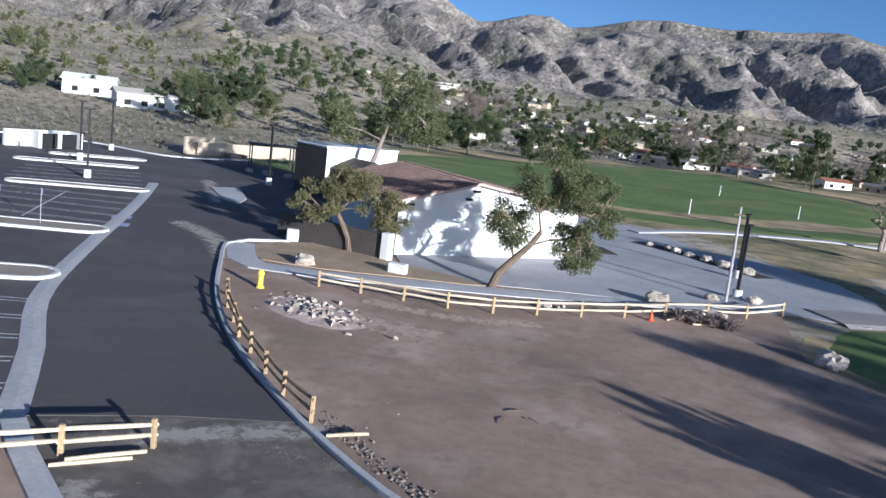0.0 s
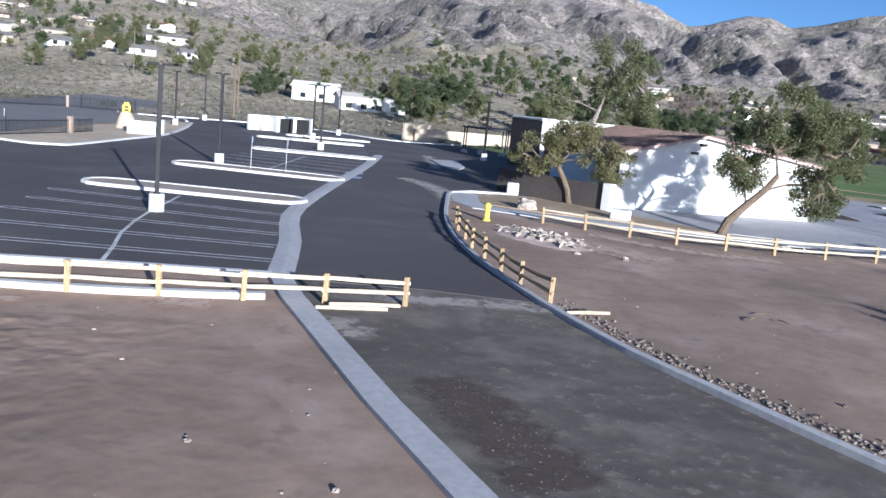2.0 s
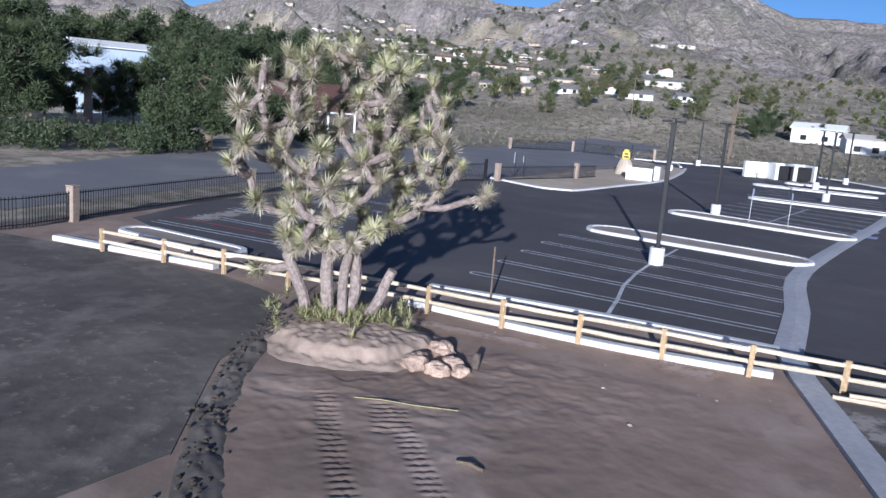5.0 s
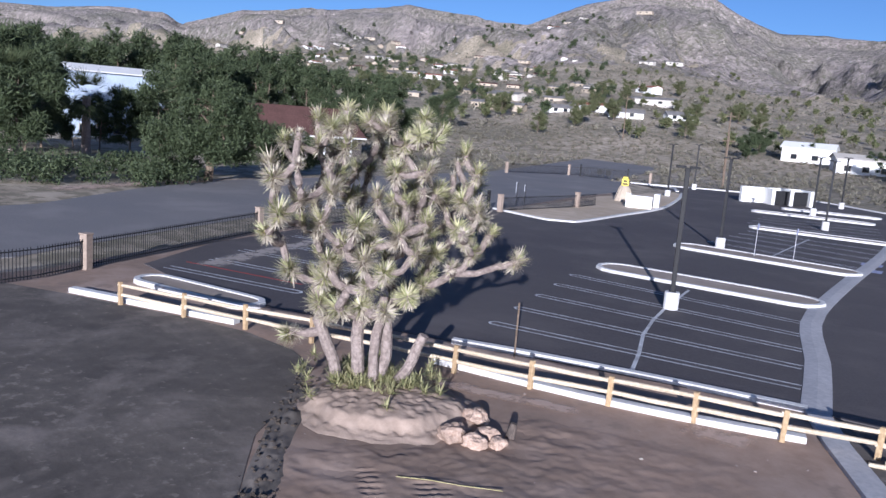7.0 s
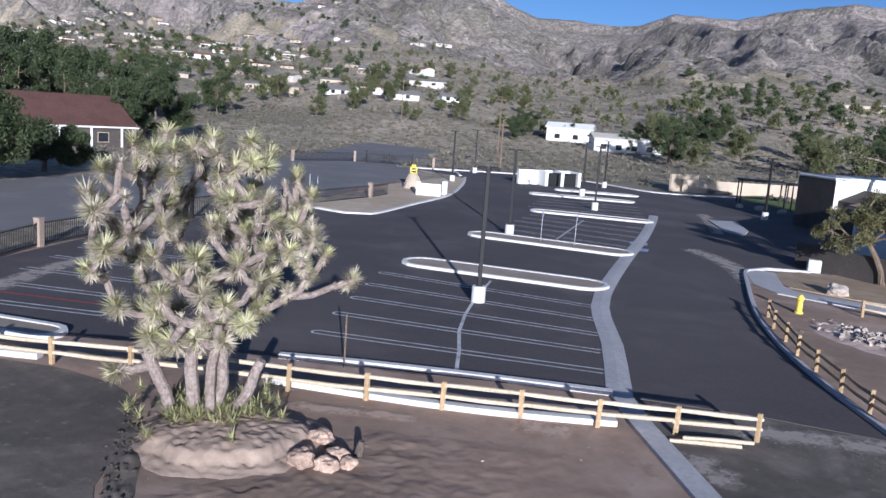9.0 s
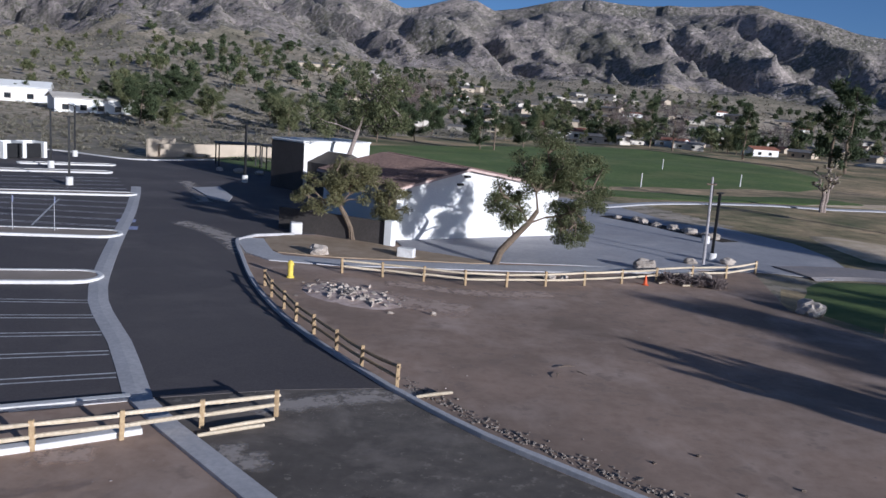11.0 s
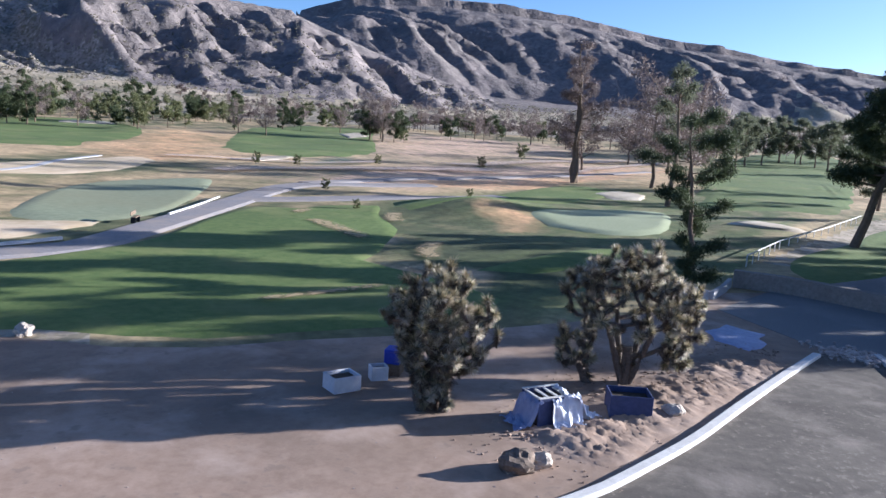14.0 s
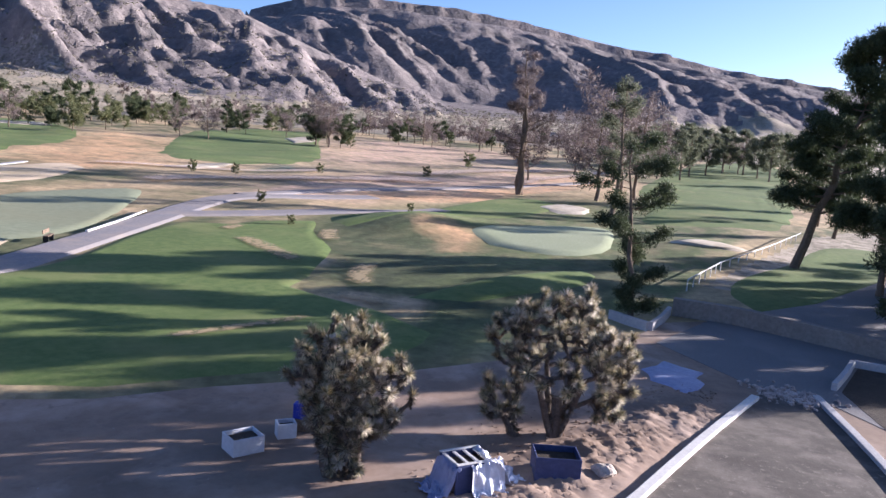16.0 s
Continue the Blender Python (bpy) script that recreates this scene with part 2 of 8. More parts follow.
def speckle(m, colour, scale, lo, hi, amount, stretch=1.0):
    """Plants or stones dotted over a surface, in denser and thinner drifts."""
    nt = m.node_tree
    b = nt.nodes["Principled BSDF"]
    under = b.inputs["Base Color"].links[0].from_socket
    pos = nt.nodes.new("ShaderNodeNewGeometry").outputs["Position"]
    n = nt.nodes.new("ShaderNodeTexNoise")
    n.inputs["Scale"].default_value = scale
    n.inputs["Detail"].default_value = 3
    n.inputs["Roughness"].default_value = 0.7
    drift = nt.nodes.new("ShaderNodeTexNoise")
    drift.inputs["Scale"].default_value = scale * 0.045
    drift.inputs["Detail"].default_value = 4
    nt.links.new(pos, n.inputs["Vector"])
    nt.links.new(pos, drift.inputs["Vector"])
    k = nt.nodes.new("ShaderNodeMath")
    k.operation = "MULTIPLY_ADD"
    k.inputs[1].default_value = 0.35
    nt.links.new(drift.outputs["Fac"], k.inputs[0])
    nt.links.new(n.outputs["Fac"], k.inputs[2])
    r = ramp_node(nt, [(lo + 0.175, (0, 0, 0)), (hi + 0.175, (amount,) * 3)])
    nt.links.new(k.outputs[0], r.inputs[0])
    mix = nt.nodes.new("ShaderNodeMixRGB")
    nt.links.new(r.outputs[0], mix.inputs[0])
    nt.links.new(under, mix.inputs[1])
    mix.inputs[2].default_value = (*colour, 1)
    nt.links.new(mix.outputs[0], b.inputs["Base Color"])


# dark scrub on rock; the far ridge's shade and haze are also in this colour
FARROCK = surface("scrub_and_shade_ridge_rock", (0.135, 0.115, 0.115), (0.30, 0.255, 0.245), 0.09, 0.009, 0.95, 0.8, 5.0, (0.11, 0.10, 0.095), amount=0.6, lo=0.3, hi=0.72)
speckle(FARROCK, (0.34, 0.285, 0.265), 0.12, 0.60, 0.67, 0.6)
speckle(MOUNTAIN, (0.115, 0.115, 0.075), 0.26, 0.50, 0.58, 0.75)
speckle(MOUNTAIN, (0.58, 0.50, 0.45), 0.17, 0.60, 0.67, 0.7)
speckle(DESERT, (0.15, 0.135, 0.085), 0.55, 0.48, 0.56, 0.65)
speckle(DIRT, (0.20, 0.15, 0.12), 0.8, 0.56, 0.66, 0.55)
speckle(PACKED, (0.26, 0.225, 0.19), 2.6, 0.60, 0.68, 0.6)

# ---- mesh helpers ----


def part(name, bm, material, parent=None, label=""):
    me = bpy.data.meshes.new(name)
    bm.to_mesh(me)
    bm.free()
    for m in material if isinstance(material, (list, tuple)) else (material,):
        me.materials.append(m)
    ob = new(name, me)
    if parent is not None:
        ob.parent = parent
    if label:
        ob["label"] = label
    return ob


def data_part(name, verts, faces, material, parent=None, smooth=False, indices=None):
    me = bpy.data.meshes.new(name)
    me.from_pydata(verts, [], faces)
    for m in material if isinstance(material, (list, tuple)) else (material,):
        me.materials.append(m)
    if indices is not None:
        me.polygons.foreach_set("material_index", indices)
    if smooth:
        me.polygons.foreach_set("use_smooth", [True] * len(me.polygons))
    me.update()
    ob = new(name, me)
    if parent is not None:
        ob.parent = parent
    return ob


def empty(name, x, y, z=0.0, rz=0.0, **tags):
    ob = new(name)
    ob.empty_display_size = 0.2
    ob.matrix_basis = pose(x, y, z, 0, 0, rz)
    return tagged(ob, **tags)


def box(bm, x0, y0, z0, x1, y1, z1, bevel=0.0):
    r = bmesh.ops.create_cube(bm, size=1, matrix=Matrix.Translation(((x0 + x1) / 2, (y0 + y1) / 2, (z0 + z1) / 2))
                              @ Matrix.Diagonal((x1 - x0, y1 - y0, z1 - z0, 1)))
    if bevel:
        es = list({e for v in r["verts"] for e in v.link_edges})
        bmesh.ops.bevel(bm, geom=es, offset=bevel, segments=1, affect="EDGES")
    return bm


def tube(bm, pts, radii, sides=7, cap=True):
    """A tapered tube along points."""
    rings = []
    for i, p in enumerate(pts):
        p = Vector(p)
        d = (Vector(pts[min(i + 1, len(pts) - 1)]) - Vector(pts[max(i - 1, 0)])).normalized()
        a = d.orthogonal().normalized()
        if abs(d.z) < 0.95:
            a = d.cross(Vector((0, 0, 1))).normalized()
        b = d.cross(a)
        rings.append([bm.verts.new(p + (a * math.cos(k * math.tau / sides) + b * math.sin(k * math.tau / sides)) * radii[i]) for k in range(sides)])
    for r0, r1 in zip(rings, rings[1:]):
        for k in range(sides):
            bm.faces.new((r0[k], r0[(k + 1) % sides], r1[(k + 1) % sides], r1[k]))
    if cap:
        bm.faces.new(rings[0][::-1])
        bm.faces.new(rings[-1])
    return bm


def smooth_line(pts, step=1.5):
    """Points along a Catmull-Rom curve through pts."""
    P = [Vector((*p, 0)) if len(p) == 2 else Vector(p) for p in pts]
    P = [2 * P[0] - P[1]] + P + [2 * P[-1] - P[-2]]
    out = []
    for i in range(1, len(P) - 2):
        p0, p1, p2, p3 = P[i - 1:i + 3]
        n = max(1, int((p2 - p1).length / step))
        for k in range(n):
            t = k / n
            out.append(0.5 * (2 * p1 + (p2 - p0) * t + (2 * p0 - 5 * p1 + 4 * p2 - p3) * t * t + (3 * p1 - p0 - 3 * p2 + p3) * t ** 3))
    out.append(P[-2])
    return out


# ---- terrain ----
SKYLINE = [(-180, 2), (-110, 3.5), (-79, 4.6), (-76, 5), (-72.7, 4.9), (-71.5, 4.3), (-69.7, 5), (-67.6, 5.7), (-64, 6), (-61, 6.4), (-58, 6.8),
           (-56.5, 7.1), (-54.5, 6.8), (-51, 6.4), (-48.3, 6.3), (-46.4, 7.2), (-44.6, 7.9), (-42.7, 8.3), (-40, 8.9), (-36.4, 8.7), (-34.5, 7.6),
           (-32, 6.6), (-29.5, 6.6), (-26.6, 6.3), (-25, 6.5), (-23, 7.3), (-19, 7.1), (-15.7, 7.8), (-12, 8.2), (-7.5, 7.3), (-5, 6.2), (-3.8, 6.4),
           (-1.5, 7.1), (0, 7.1), (1.2, 6.5), (2.7, 6.7), (5.2, 7.4), (8.2, 7.6), (11.4, 7.3), (18.5, 7.7), (20.4, 7.2), (22.3, 6.8)]
SKYLINE += [(24.3, 6.2), (25.8, 5.9), (31.6, 5.8), (34.7, 6.2), (37, 6.7), (39.6, 6.5), (43, 6.8), (45, 6.5), (49.5, 6.05), (51.3, 6.6), (54, 7.4),
            (56, 7.6), (61, 7.5), (64.3, 7.3), (67.5, 6.9), (71.1, 6.35), (75, 5.6), (78.8, 5.1), (82.4, 4.5), (86, 4.05), (90, 3.6), (95, 3.2), (130, 2), (180, 2)]
SKY_A, SKY_E = [a for a, e in SKYLINE], [e for a, e in SKYLINE]
RIDGE_R = [(-180, 1700), (-80, 1700), (-62, 1500), (-45, 1250), (-30, 1300), (-12, 1150), (10, 1100), (30, 1050), (42, 1150), (49.4, 1250), (49.6, 1950), (66, 2100), (90, 2300), (180, 2300)]
SPUR_E = [(38, 4.5), (43, 6.2), (46, 6.25), (49.5, 6.0), (53, 4.7), (57, 3.2), (60, 2.2), (63, 1.3), (67, 0.5), (71, 0)]
FAN_R = [(-180, 170), (-60, 170), (-20, 190), (0, 300), (25, 400), (60, 560), (90, 700), (180, 700)]


def bell(x, y, cx, cy, rx, ry, h):
    return h * math.exp(-((x - cx) / rx) ** 2 - ((y - cy) / ry) ** 2)


def terrain(x, y):
    """Height of the land at x, y."""
    r = math.hypot(x, y)
    az = math.degrees(math.atan2(x, y))
    z = -0.06
    far = min(1.0, max(0.0, (r - 55) / 60))
    if far > 0 and -5 < az < 125:
        side = min(1.0, max(0.0, (az + 5) / 15))
        z += far * side * 0.7 * noise.noise((x * 0.028, y * 0.028, 3.1))
        z += far * side * 0.22 * noise.noise((x * 0.09, y * 0.09, 7.7))
    z += bell(x, y, 87, 42, 9, 6, 1.4) + bell(x, y, 100, 12, 12, 9, 0.8) + bell(x, y, 62, 22, 10, 7, 0.5)
    f0 = float(np.interp(az, [a for a, _ in FAN_R], [v for _, v in FAN_R]))
    if r > f0:
        R = float(np.interp(az, [a for a, _ in RIDGE_R], [v for _, v in RIDGE_R]))
        e = float(np.interp(az, SKY_A, SKY_E))
        H = math.tan(radians(e)) * R + 9
        u = (r - f0) / (R - f0)
        apron = float(np.interp(az, [-90, -30, 20, 45, 60], [0.36, 0.27, 0.24, 0.17, 0.14]))
        foot = float(np.interp(az, [40, 50, 90], [0.46, 0.50, 0.40])) + 0.08 * noise.noise((az * 0.07, 0.3, 4.4))
        s = min(1.0, max(0.0, (u - foot) / (1 - foot)))
        if u < 1:
            base = H * (apron * min(1.0, u / foot) ** 1.15 + (1 - apron) * (s ** 1.05 if az < 48 else s * (1.35 - 0.35 * s)))
        else:
            base = H * max(0.3, 1 - 0.6 * (u - 1))
        lim = float(np.interp(az, [44, 50], [0.84, 0.93]))
        slope = max(0.0, min(1.0, (u - foot + 0.06) / 0.2)) * (1 if u < lim else max(0.0, 1 - (u - lim) / (1.001 - lim)))
        big = max(1.0, R / 1250)
        along = radians(az) * R + 0.55 * r + 60 * noise.noise((x / 230, y / 230, 8.8))
        down = r + 80 * noise.noise((x / 300, y / 300, 3.3))
        wide = big * (1.0 if big < 1.2 else 0.62)
        n1 = abs(noise.noise((along / (300 * wide), down / (800 * big), 2.2)))
        n2 = abs(noise.noise((along / (125 * wide), down / (330 * big), 9.0)))
        n3 = abs(noise.noise((along / (48 * wide), down / (110 * big), 6.0)))
        rug = 0.5 * noise.noise((x / 40, y / 40, 1.0)) + 0.4 * noise.noise((x / 17, y / 17, 4.0)) + 0.3 * noise.noise((x / 8, y / 8, 6.0))
        hl = min(H, 180.0) * min(1.45, big)
        major = float(np.interp(az, [-60, 30, 42, 50], [0.55, 0.5, 0.42, 0.24]))
        minor = float(np.interp(az, [40, 50], [0.9, 0.36]))
        rough = float(np.interp(az, [-75, -60, 30, 45, 60], [9, 17, 17, 15, 15]))
        h = base + slope * (hl * (major * (0.22 - n1) + minor * (0.44 * (0.2 - n2) + 0.22 * (0.2 - n3))) + rough * rug)
        top = math.tan(radians(e)) * r * 0.985 + 9
        if u < 0.97 and h > 0.8 * top:
            h = 0.8 * top + 0.2 * top * (1 - math.exp(-(h - 0.8 * top) / (0.2 * top)))
        if 38 < az < 76:
            e2 = float(np.interp(az, [a for a, _ in SPUR_E], [v for _, v in SPUR_E]))
            h2 = math.tan(radians(e2)) * 1230 + 6
            u2 = (r - 480) / 750
            s2 = min(1.0, max(0.0, (u2 - 0.3) / 0.7))
            k2 = min(1.0, s2 * 4) * (1 if u2 < 0.85 else max(0.0, 1 - (u2 - 0.85) * 6.5))
            h2 = h2 * (0.1 * min(1.0, max(0.0, u2)) + 0.9 * s2 if u2 < 1 else max(0.0, 1 - (r - 1230) / 380))
            n4 = abs(noise.noise((along / 150, r / 260, 12.0)))
            n5 = abs(noise.noise((along / 80, r / 170, 15.0)))
            h = max(h, h2 + k2 * min(90.0, h2 + 10) * (0.42 * (0.2 - n4) + 0.3 * (0.2 - n5)) + k2 * 15 * rug)
        z += h
    return z


GOLF = [(14, 39), (18.5, 34.2), (20.3, 31.6), (22.2, 27.4), (24.8, 24.4), (29, 21.8), (33.2, 18.4), (36.5, 16.3), (42, 13), (50, 8.8), (58, 7.6), (72, 8), (98, 4.5), (124, 1.5), (170, -12), (330, -60), (700, -60),
        (700, 120), (420, 330), (240, 390), (100, 330), (40, 270), (-20, 215), (-40, 150), (-15, 95), (-4, 92), (8, 88), (18, 84), (22, 74), (26.5, 65), (27, 57), (23, 50)]


def inside(x, y, poly):
    c = False
    for (x0, y0), (x1, y1) in zip(poly, poly[1:] + poly[:1]):
        if (y0 > y) != (y1 > y) and x < (x1 - x0) * (y - y0) / (y1 - y0) + x0:
            c = not c
    return c


COVER = []


def cover(outline, colour, soft=1.6):
    """Natural ground cover over part of the course."""
    COVER.append((outline, colour, soft))


def cover_colours(pts):
    """Soft-edged mix of dry grass, green rough and bare earth for each ground point."""
    P = np.array(pts)[:, :2]
    n = len(P)
    w = np.array([(noise.noise((x * 0.06, y * 0.16, 1.1)), noise.noise((x * 0.06, y * 0.16, 5.1)), noise.noise((x * 0.02, y * 0.06, 2.1)), noise.noise((x * 0.25, y * 0.5, 3.1))) for x, y in P])
    far = np.clip(np.hypot(P[:, 0], P[:, 1]) / 70, 0.7, 4)
    mix = np.clip(0.52 + 1.1 * w[:, 2] + 0.7 * w[:, 3], 0, 1)[:, None]
    col = (1 - mix) * np.array([0.125, 0.135, 0.06]) + mix * np.array([0.58, 0.415, 0.245])
    g = np.random.default_rng(4)
    for outline, colour, soft in COVER:
        hit = np.zeros(n)
        V = np.array(outline, float)
        for k in range(8):
            Q = P + (w[:, :2] * 3.2 + g.normal(size=2) * soft) * far[:, None]
            c = np.zeros(n, bool)
            for (x0, y0), (x1, y1) in zip(V, np.roll(V, -1, 0)):
                if y0 != y1:
                    c ^= ((y0 > Q[:, 1]) != (y1 > Q[:, 1])) & (Q[:, 0] < (x1 - x0) * (Q[:, 1] - y0) / (y1 - y0) + x0)
            hit += c / 8
        f = (hit * np.clip(0.85 + 0.9 * w[:, 3], 0.2, 1))[:, None]
        col = col * (1 - f) + np.array(colour) * f
    return col


def course_material():
    m = surface("course_rough", (0.7, 0.7, 0.7), (1.3, 1.3, 1.3), 0.9, 0.11, 0.95, 0.6, 0.12, (0.55, 0.58, 0.55), amount=0.6)
    nt = m.node_tree
    b = nt.nodes["Principled BSDF"]
    grain = b.inputs["Base Color"].links[0].from_socket
    at = nt.nodes.new("ShaderNodeAttribute")
    at.attribute_name = "cover"
    mul = nt.nodes.new("ShaderNodeMixRGB")
    mul.blend_type = "MULTIPLY"
    mul.inputs[0].default_value = 1
    nt.links.new(at.outputs["Color"], mul.inputs[1])
    nt.links.new(grain, mul.inputs[2])
    nt.links.new(mul.outputs[0], b.inputs["Base Color"])
    return m


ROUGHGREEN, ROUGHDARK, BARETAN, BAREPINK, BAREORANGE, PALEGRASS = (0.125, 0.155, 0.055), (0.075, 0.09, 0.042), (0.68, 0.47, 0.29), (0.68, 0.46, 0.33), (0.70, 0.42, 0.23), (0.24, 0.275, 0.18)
cover([(44, 40), (80, 56), (140, 50), (140, 12), (60, 8), (40, 16)], ROUGHGREEN, 2.5)
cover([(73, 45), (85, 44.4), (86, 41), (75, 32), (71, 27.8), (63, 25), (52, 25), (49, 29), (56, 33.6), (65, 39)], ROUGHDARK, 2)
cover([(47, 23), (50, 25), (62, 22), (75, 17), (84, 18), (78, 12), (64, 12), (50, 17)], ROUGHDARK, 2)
cover([(39, 19.2), (43.9, 18.4), (46, 15.4), (44, 14), (40, 17)], (0.22, 0.23, 0.09), 0.6)
cover([(46.2, 31.5), (49, 31), (51.6, 29), (50, 24), (48.9, 21.1), (47, 23), (46, 27)], BARETAN, 1)
cover([(63, 56.5), (68, 54.8), (63, 50), (59, 46), (58.6, 49.5)], BARETAN, 1)
cover([(59, 42.4), (63, 43), (58, 37), (54, 34), (52.6, 35.4)], BARETAN, 1)
cover([(85, 41.2), (91.5, 41.4), (85, 35), (76, 29.5), (74.4, 32), (79, 36)], BAREORANGE, 1)
cover([(88, 74), (97, 79), (134, 86), (186, 79), (228, 61), (183, 48), (134, 56), (110, 60), (98, 62)], BAREPINK, 1.5)
cover([(100, 62), (120, 52), (142, 50), (200, 44), (230, 52), (140, 58), (116, 66)], BAREORANGE, 1.5)
cover([(117, 98), (127, 106.5), (153, 104.7), (137, 93.3)], PALEGRASS, 1)
cover([(84, 108), (106, 142), (153, 184), (197, 204), (140, 142), (110, 113)], BAREORANGE, 2)
cover([(140, 100), (240, 160), (330, 200), (330, 130), (240, 90)], BAREPINK, 3)


def build_ground():
    azs = [-180 + 5 * i for i in range(15)] + [-105 + 0.32 * i for i in range(int(230 / 0.32))] + [125 + 5 * i for i in range(11)]
    rs = [0.5, 8, 16, 24, 32, 40, 48, 55]
    while rs[-1] < 2900:
        rs.append(rs[-1] * (1.015 if rs[-1] < 420 else (1.0235 if rs[-1] > 2500 else 1.0105)))
    n = len(azs)
    verts, faces, ids = [], [], []
    for r in rs:
        for a in azs:
            x, y = r * math.sin(radians(a)), r * math.cos(radians(a))
            verts.append((x, y, terrain(x, y)))
    verts.append((0, 0, -0.06))
    for i in range(len(rs) - 1):
        rm = (rs[i] + rs[i + 1]) / 2
        for k in range(n):
            j = (k + 1) % n
            faces.append((i * n + k, i * n + j, (i + 1) * n + j, (i + 1) * n + k))
            a = radians(azs[k])
            x, y = rm * math.sin(a), rm * math.cos(a)
            deg = azs[k]
            f0 = float(np.interp(deg, [q for q, _ in FAN_R], [v for _, v in FAN_R]))
            R = float(np.interp(deg, [q for q, _ in RIDGE_R], [v for _, v in RIDGE_R]))
            u = (rm - f0) / (R - f0)
            edge = 0.33 + 0.10 * noise.noise((x * 0.012, y * 0.012, 0.3)) + 0.06 * noise.noise((x * 0.06, y * 0.06, 0.3))
            far_ridge = deg > 37 + 6 * noise.noise((x * 0.006, y * 0.006, 2.0))
            spur = 36 < deg < 76 and 640 < rm < 1700 and terrain(x, y) > 16 + 8 * noise.noise((x * 0.02, y * 0.02, 5.0))
            ids.append((3 if far_ridge else 1) if spur or u > edge + float(np.interp(deg, [-90, -40, 30, 50], [0.16, 0.12, 0.08, 0.10])) else (2 if rm < 480 and (inside(x, y, GOLF) or (x > 22 and y > 2 and rm < 75)) else 0))
    for k in range(n):
        faces.append((len(verts) - 1, (k + 1) % n, k))
        ids.append(0)
    faces = [f[::-1] for f in faces]
    g = data_part("ground", verts, faces, [DESERT, MOUNTAIN, course_material(), FARROCK], smooth=True, indices=ids)
    at = g.data.attributes.new("cover", "FLOAT_COLOR", "POINT")
    full = np.ones((len(verts), 4), np.float32)
    V = np.array(verts)
    pick = np.nonzero((np.hypot(V[:, 0], V[:, 1]) < 500) & (V[:, 1] > -70) & (V[:, 0] > -50))[0]
    full[pick, :3] = cover_colours(V[pick])
    at.data.foreach_set("color", full.ravel())
    return tagged(g, "desert valley floor rising to bare rocky mountains", "ground", kind="structure")


ground = build_ground()


def slab(name, outline, z, material, label, category, thick=0.05, curve=0.0):
    """A flat sheet with an outline, its sides going down into the ground."""
    pts = [Vector((*p, 0)) for p in outline]
    if curve:
        pts = smooth_line(outline + outline[:1], curve)[:-1]
    bm = bmesh.new()
    f = bm.faces.new([bm.verts.new((p.x, p.y, z)) for p in pts])
    if f.normal.z < 0:
        f.normal_flip()
    f.normal_update()
    if f.normal.z < 0:
        bmesh.ops.reverse_faces(bm, faces=[f])
    ext = bmesh.ops.extrude_face_region(bm, geom=[f])
    bmesh.ops.translate(bm, vec=(0, 0, thick), verts=[v for v in ext["geom"] if isinstance(v, bmesh.types.BMVert)])
    bmesh.ops.translate(bm, vec=(0, 0, -thick), verts=bm.verts[:])
    bmesh.ops.recalc_face_normals(bm, faces=bm.faces[:])
    bmesh.ops.triangulate(bm, faces=bm.faces[:])
    return tagged(part(name, bm, material), label, category, kind="structure")


def patch(name, outline, material, label, category, lift=0.10, rings=7, cx=None, wobble=0.7):
    """A rounded sheet that follows the land."""
    pts = smooth_line(outline + outline[:1], 2.5)[:-1]
    c = sum(pts, Vector()) / len(pts)
    verts, faces, n = [], [], len(pts)
    for i in range(rings + 1):
        s = 1 - i / (rings + 0.5)
        for k, p in enumerate(pts):
            q = c + (p - c) * s
            if wobble and i == 0:
                q += (p - c).normalized() * wobble * (noise.noise((p.x * 0.15, p.y * 0.15, 1.7)) + 0.6 * noise.noise((p.x * 0.5, p.y * 0.5, 1.7)))
            down = lift + 0.12 if i == 0 else 0.0
            verts.append((q.x, q.y, terrain(q.x, q.y) + lift - down))
    for i in range(rings):
        for k in range(n):
            j = (k + 1) % n
            faces.append((i * n + k, i * n + j, (i + 1) * n + j, (i + 1) * n + k))
    faces.append(tuple(rings * n + k for k in range(n)))
    ob = data_part(name, verts, faces, material, smooth=True)
    bm = bmesh.new()
    bm.from_mesh(ob.data)
    bmesh.ops.recalc_face_normals(bm, faces=bm.faces[:])
    if sum(f.normal.z for f in bm.faces) < 0:
        bmesh.ops.reverse_faces(bm, faces=bm.faces[:])
    bm.to_mesh(ob.data)
    bm.free()
    return tagged(ob, label, category, kind="structure")


def strip(name, line, width, material, label, category, lift=0.12, step=2.0, follow=True, taper=None):
    """A path of constant width that follows the land."""
    pts = smooth_line(line, step)
    verts, faces = [], []
    for i, p in enumerate(pts):
        d = (pts[min(i + 1, len(pts) - 1)] - pts[max(i - 1, 0)]).normalized()
        s = Vector((-d.y, d.x, 0))
        for k, dz in (((-1.3, -0.2), (-0.98, 0), (0, 0.02), (0.98, 0), (1.3, -0.2)) if follow else ((-1.0, -0.2), (-0.96, 0), (0, 0.02), (0.96, 0), (1.0, -0.2))):
            q = p + s * (k * width / 2)
            verts.append((q.x, q.y, (terrain(q.x, q.y) if follow else 0) + lift + dz))
    for i in range(len(pts) - 1):
        for k in range(4):
            a = i * 5 + k
            faces.append((a, a + 5, a + 6, a + 1)[::-1])
    return tagged(data_part(name, verts, faces, material, smooth=False), label, category, kind="structure")


